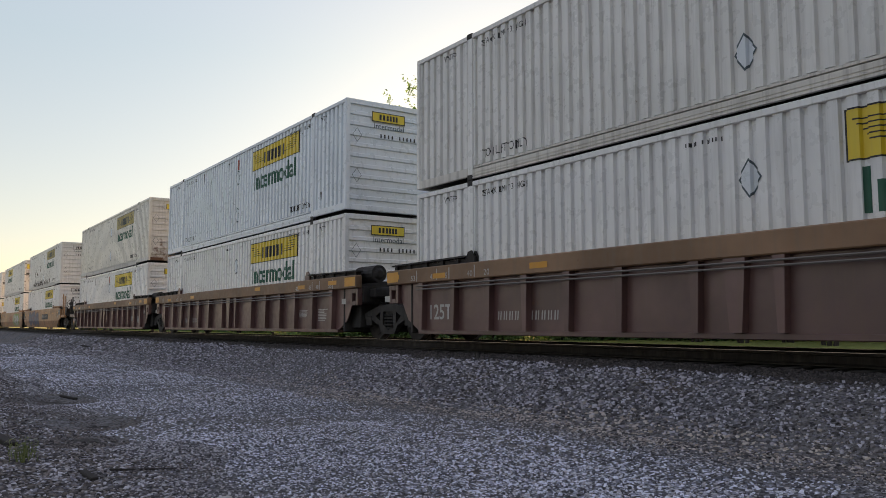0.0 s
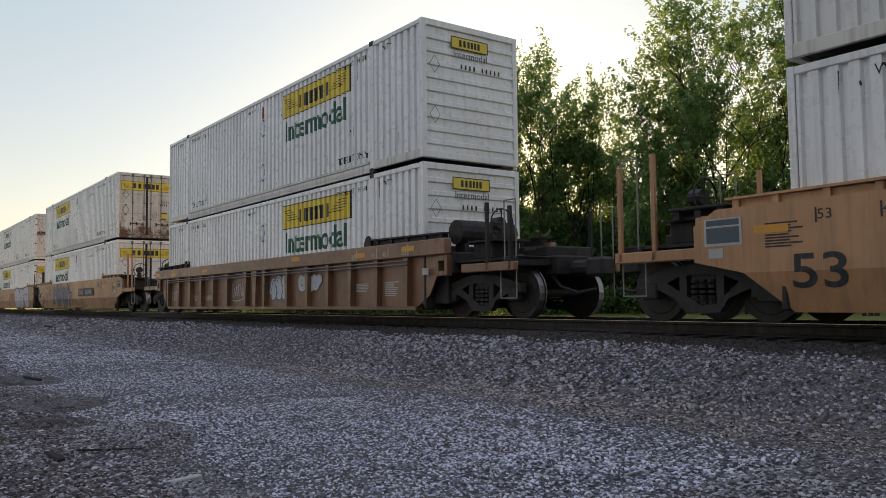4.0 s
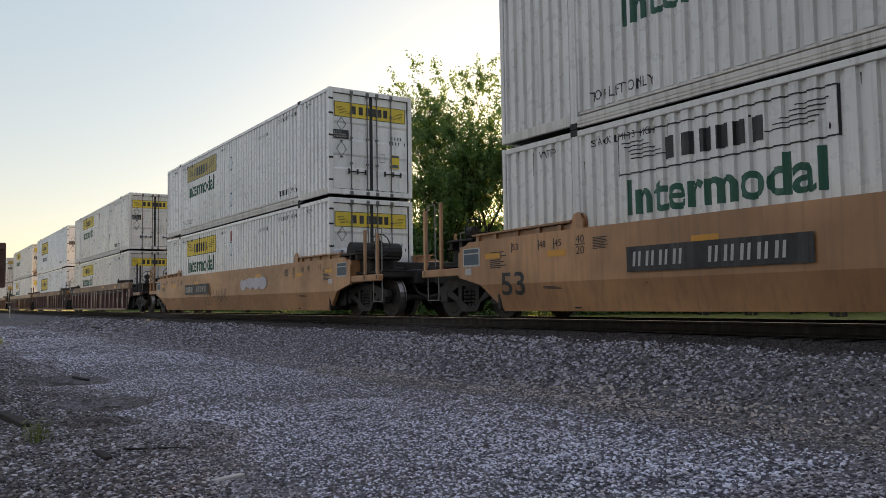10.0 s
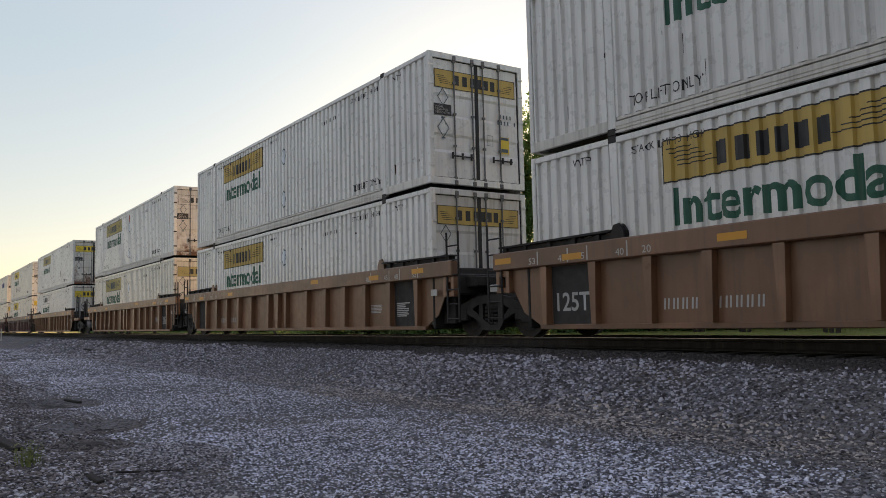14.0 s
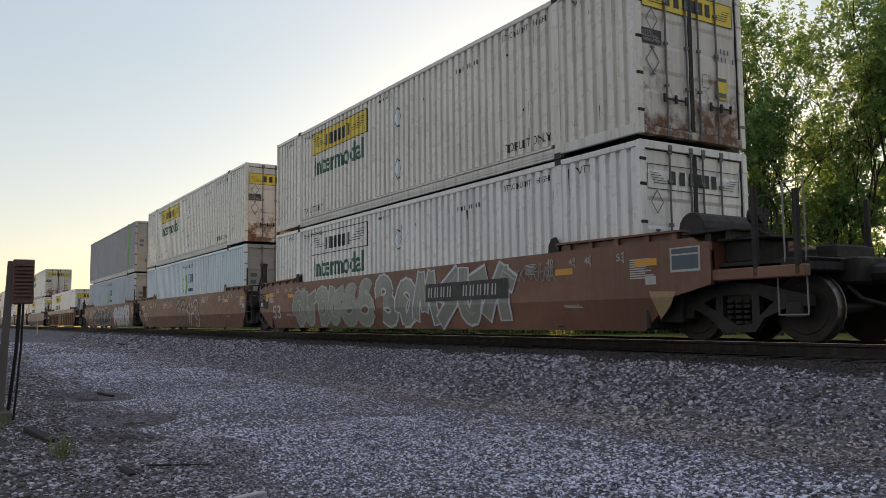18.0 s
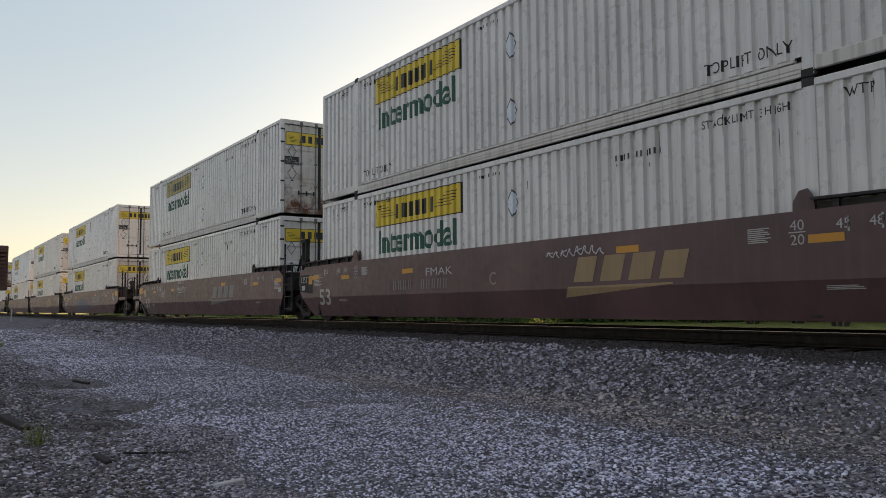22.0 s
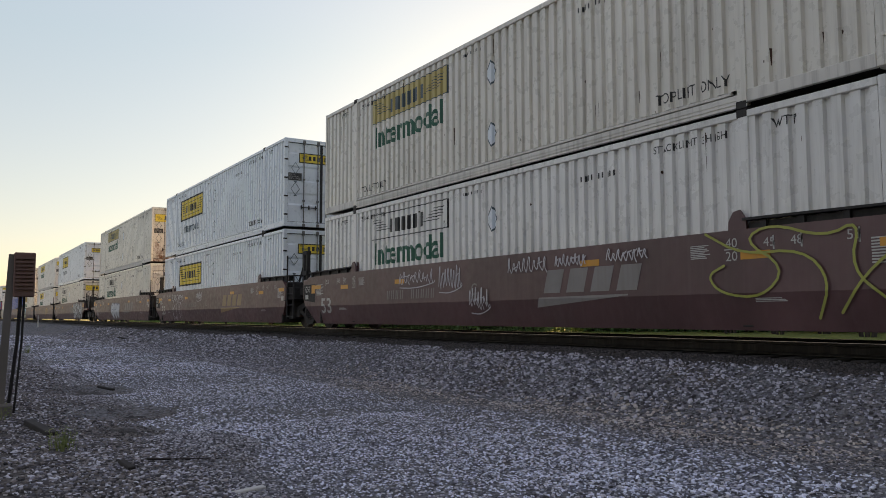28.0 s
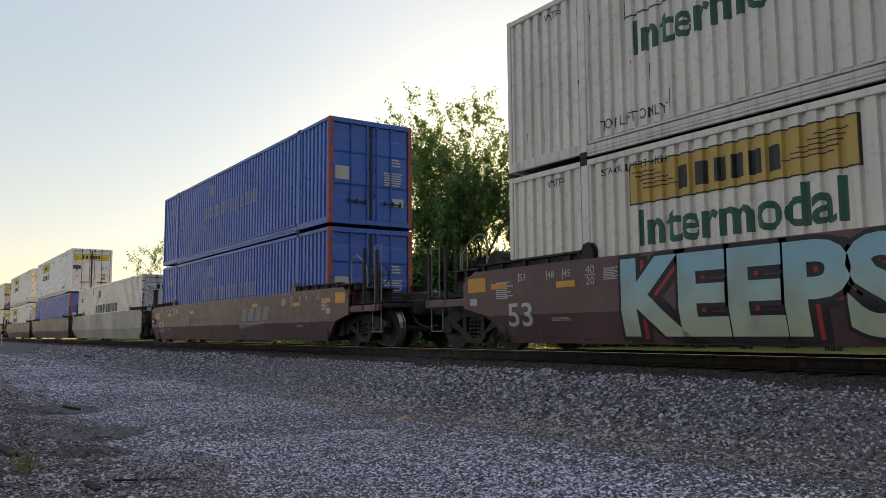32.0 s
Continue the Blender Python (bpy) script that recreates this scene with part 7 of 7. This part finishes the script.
# ---- things in the yard ----
def mound(x, y, a, c, turn):
    """A low ragged heap of dark earth."""
    m = tagged(new("earth_heap"), "low heap of dark damp earth among the stones", "earth")
    m.matrix_basis = pose(x, y, lift(x, y), 0, 0, turn)
    bm = B()
    rings = []
    for j, (r, z) in enumerate(((1.0, -0.03), (0.85, -0.006), (0.6, 0.006), (0.3, 0.012), (0.08, 0.014))):
        ring = []
        for i in range(22):
            g = i * 2 * math.pi / 22
            w = r * (1 + 0.22 * noise.noise((math.cos(g) * 2 + x, math.sin(g) * 2, j * 0.4)))
            ring.append(bm.verts.new((a * w * math.cos(g), c * w * math.sin(g), z + 0.025 * noise.noise((g * 3, j * 1.7, x)))))
        rings.append(ring)
    for p, q in zip(rings, rings[1:]):
        for i in range(22):
            k = (i + 1) % 22
            bm.faces.new((p[i], p[k], q[k], q[i]))
    bm.faces.new(rings[-1])
    part("earth", bm, EARTH, m)


def make_yard():
    sig = tagged(new("trackside_cabinet"), "small rusty louvred equipment box on a leaning grey steel post", "cabinet")
    sig.matrix_basis = pose(-11.32, 0.71, 0, 0, 0, 86)
    part("post", prism(B(), [(-0.12, -0.1), (-0.02, -0.1), (0.05, 1.98), (-0.03, 1.98)], -0.05, 0.05), GREYWOOD, sig)
    body = part("body", box(B(), 0.03, 0.27, -0.12, 0.14, 1.45, 2.0, 0.012), RUSTBOX, sig)
    for i in range(9):
        part("slat", kept("slat", lambda: box(B(), 0.05, 0.25, -0.15, -0.118, 0, 0.022)), RUSTBOX, body).location = (0, 0, 1.54 + i * 0.047)
    part("conduit", tube(B(), [(0.12, 0.02, 1.5), (0.10, 0.02, 0.9), (0.02, 0.05, -0.05)], 0.022, 8), UNDER, sig)
    part("conduit", tube(B(), [(0.16, 0.05, 1.5), (0.15, 0.06, 0.9), (0.09, 0.09, -0.05)], 0.014, 8), UNDER, sig)
    part("foot", box(B(), -0.20, 0.08, -0.14, 0.14, -0.05, 0.14, 0.02), GREYWOOD, sig)
    m = tagged(new("marker_post", None), "thin pale marker post beside the track", "post")
    m.location = (-83.0, 7.6, 0.0)
    part("stake", box(B(), -0.05, 0.05, -0.05, 0.05, -0.1, 1.35, 0.01), PLAIN_W, m)
    for x, y, ln, turn, w in ((-9.7, 0.95, 0.9, 10, 0.10), (-6.85, 1.30, 0.30, 5, 0.06), (-6.95, 1.85, 0.75, 75, 0.025), (-15.2, 2.5, 0.5, 20, 0.06), (-40.5, 7.4, 1.6, 8, 0.10)):
        st = tagged(new("timber_scrap"), "dark broken piece of old timber lying on the stones", "timber")
        st.matrix_basis = pose(x, y, lift(x, y) + w * 0.3, 2, 3, turn)
        part("plank", box(B(), -ln / 2, ln / 2, -w / 2, w / 2, -w * 0.3, w * 0.35, 0.008), TIE, st)
    st = tagged(new("flat_stone"), "pale flat slab of stone in the gravel", "stone")
    st.matrix_basis = pose(-5.5, 1.85, lift(-5.5, 1.85) + 0.012, 0, 0, 20)
    part("slab", box(B(), -0.035, 0.03, -0.13, 0.13, -0.02, 0.010, 0.008), PLAIN_W, st)
    for x, y, a, c, turn in ((-14.7, 2.15, 0.95, 0.36, 8), (-10.9, 2.15, 0.55, 0.26, 20), (-9.3, 1.72, 0.6, 0.2, 0)):
        mound(x, y, a, c, turn)
    rng = random.Random(8)
    for x, y, n, tall in ((-8.15, 0.98, 46, 0.24), (-30.3, 2.5, 24, 0.4), (-10.8, 0.6, 30, 0.2)):
        w = tagged(new("weed"), "sparse yellow-green weed growing through the gravel", "weed")
        w.location = (x, y, lift(x, y))
        bm = B()
        for i in range(n):
            a, r, l = rng.uniform(0, 6.28), rng.uniform(0, 0.16), rng.uniform(0.4, 1) * tall
            p = Vector((math.cos(a) * r, math.sin(a) * r, -0.01))
            q = p + Vector((rng.uniform(-0.3, 0.3), rng.uniform(-0.3, 0.3), 1)) * l
            s = Vector((-math.sin(a), math.cos(a), 0)) * 0.006
            bm.faces.new([bm.verts.new(c) for c in (p - s, p + s, q)])
            for j in range(3):
                c = p.lerp(q, rng.uniform(0.3, 1))
                u = Vector((rng.uniform(-1, 1), rng.uniform(-1, 1), rng.uniform(-0.3, 0.6))) * 0.03
                z = Vector((u.y, -u.x, 0.004)) * 0.4
                bm.faces.new([bm.verts.new(k) for k in (c, c + u + z, c + u * 1.6, c + u - z)])
        part("foliage", bm, WEED, w)


POLISHED = shiny_rail()
EARTH = paint("dark_damp_earth", (0.032, 0.028, 0.026), rough=0.95, dirt=0.4, dust=(0.075, 0.066, 0.06))
make_ground()
make_track()
make_train()
make_trees()
house(*at(37.5, 74), 9, 8, 2.7, 40)
house(*at(23.5, 62), 9, 8, 2.6, 25)
make_yard()
make_stones()
motions()
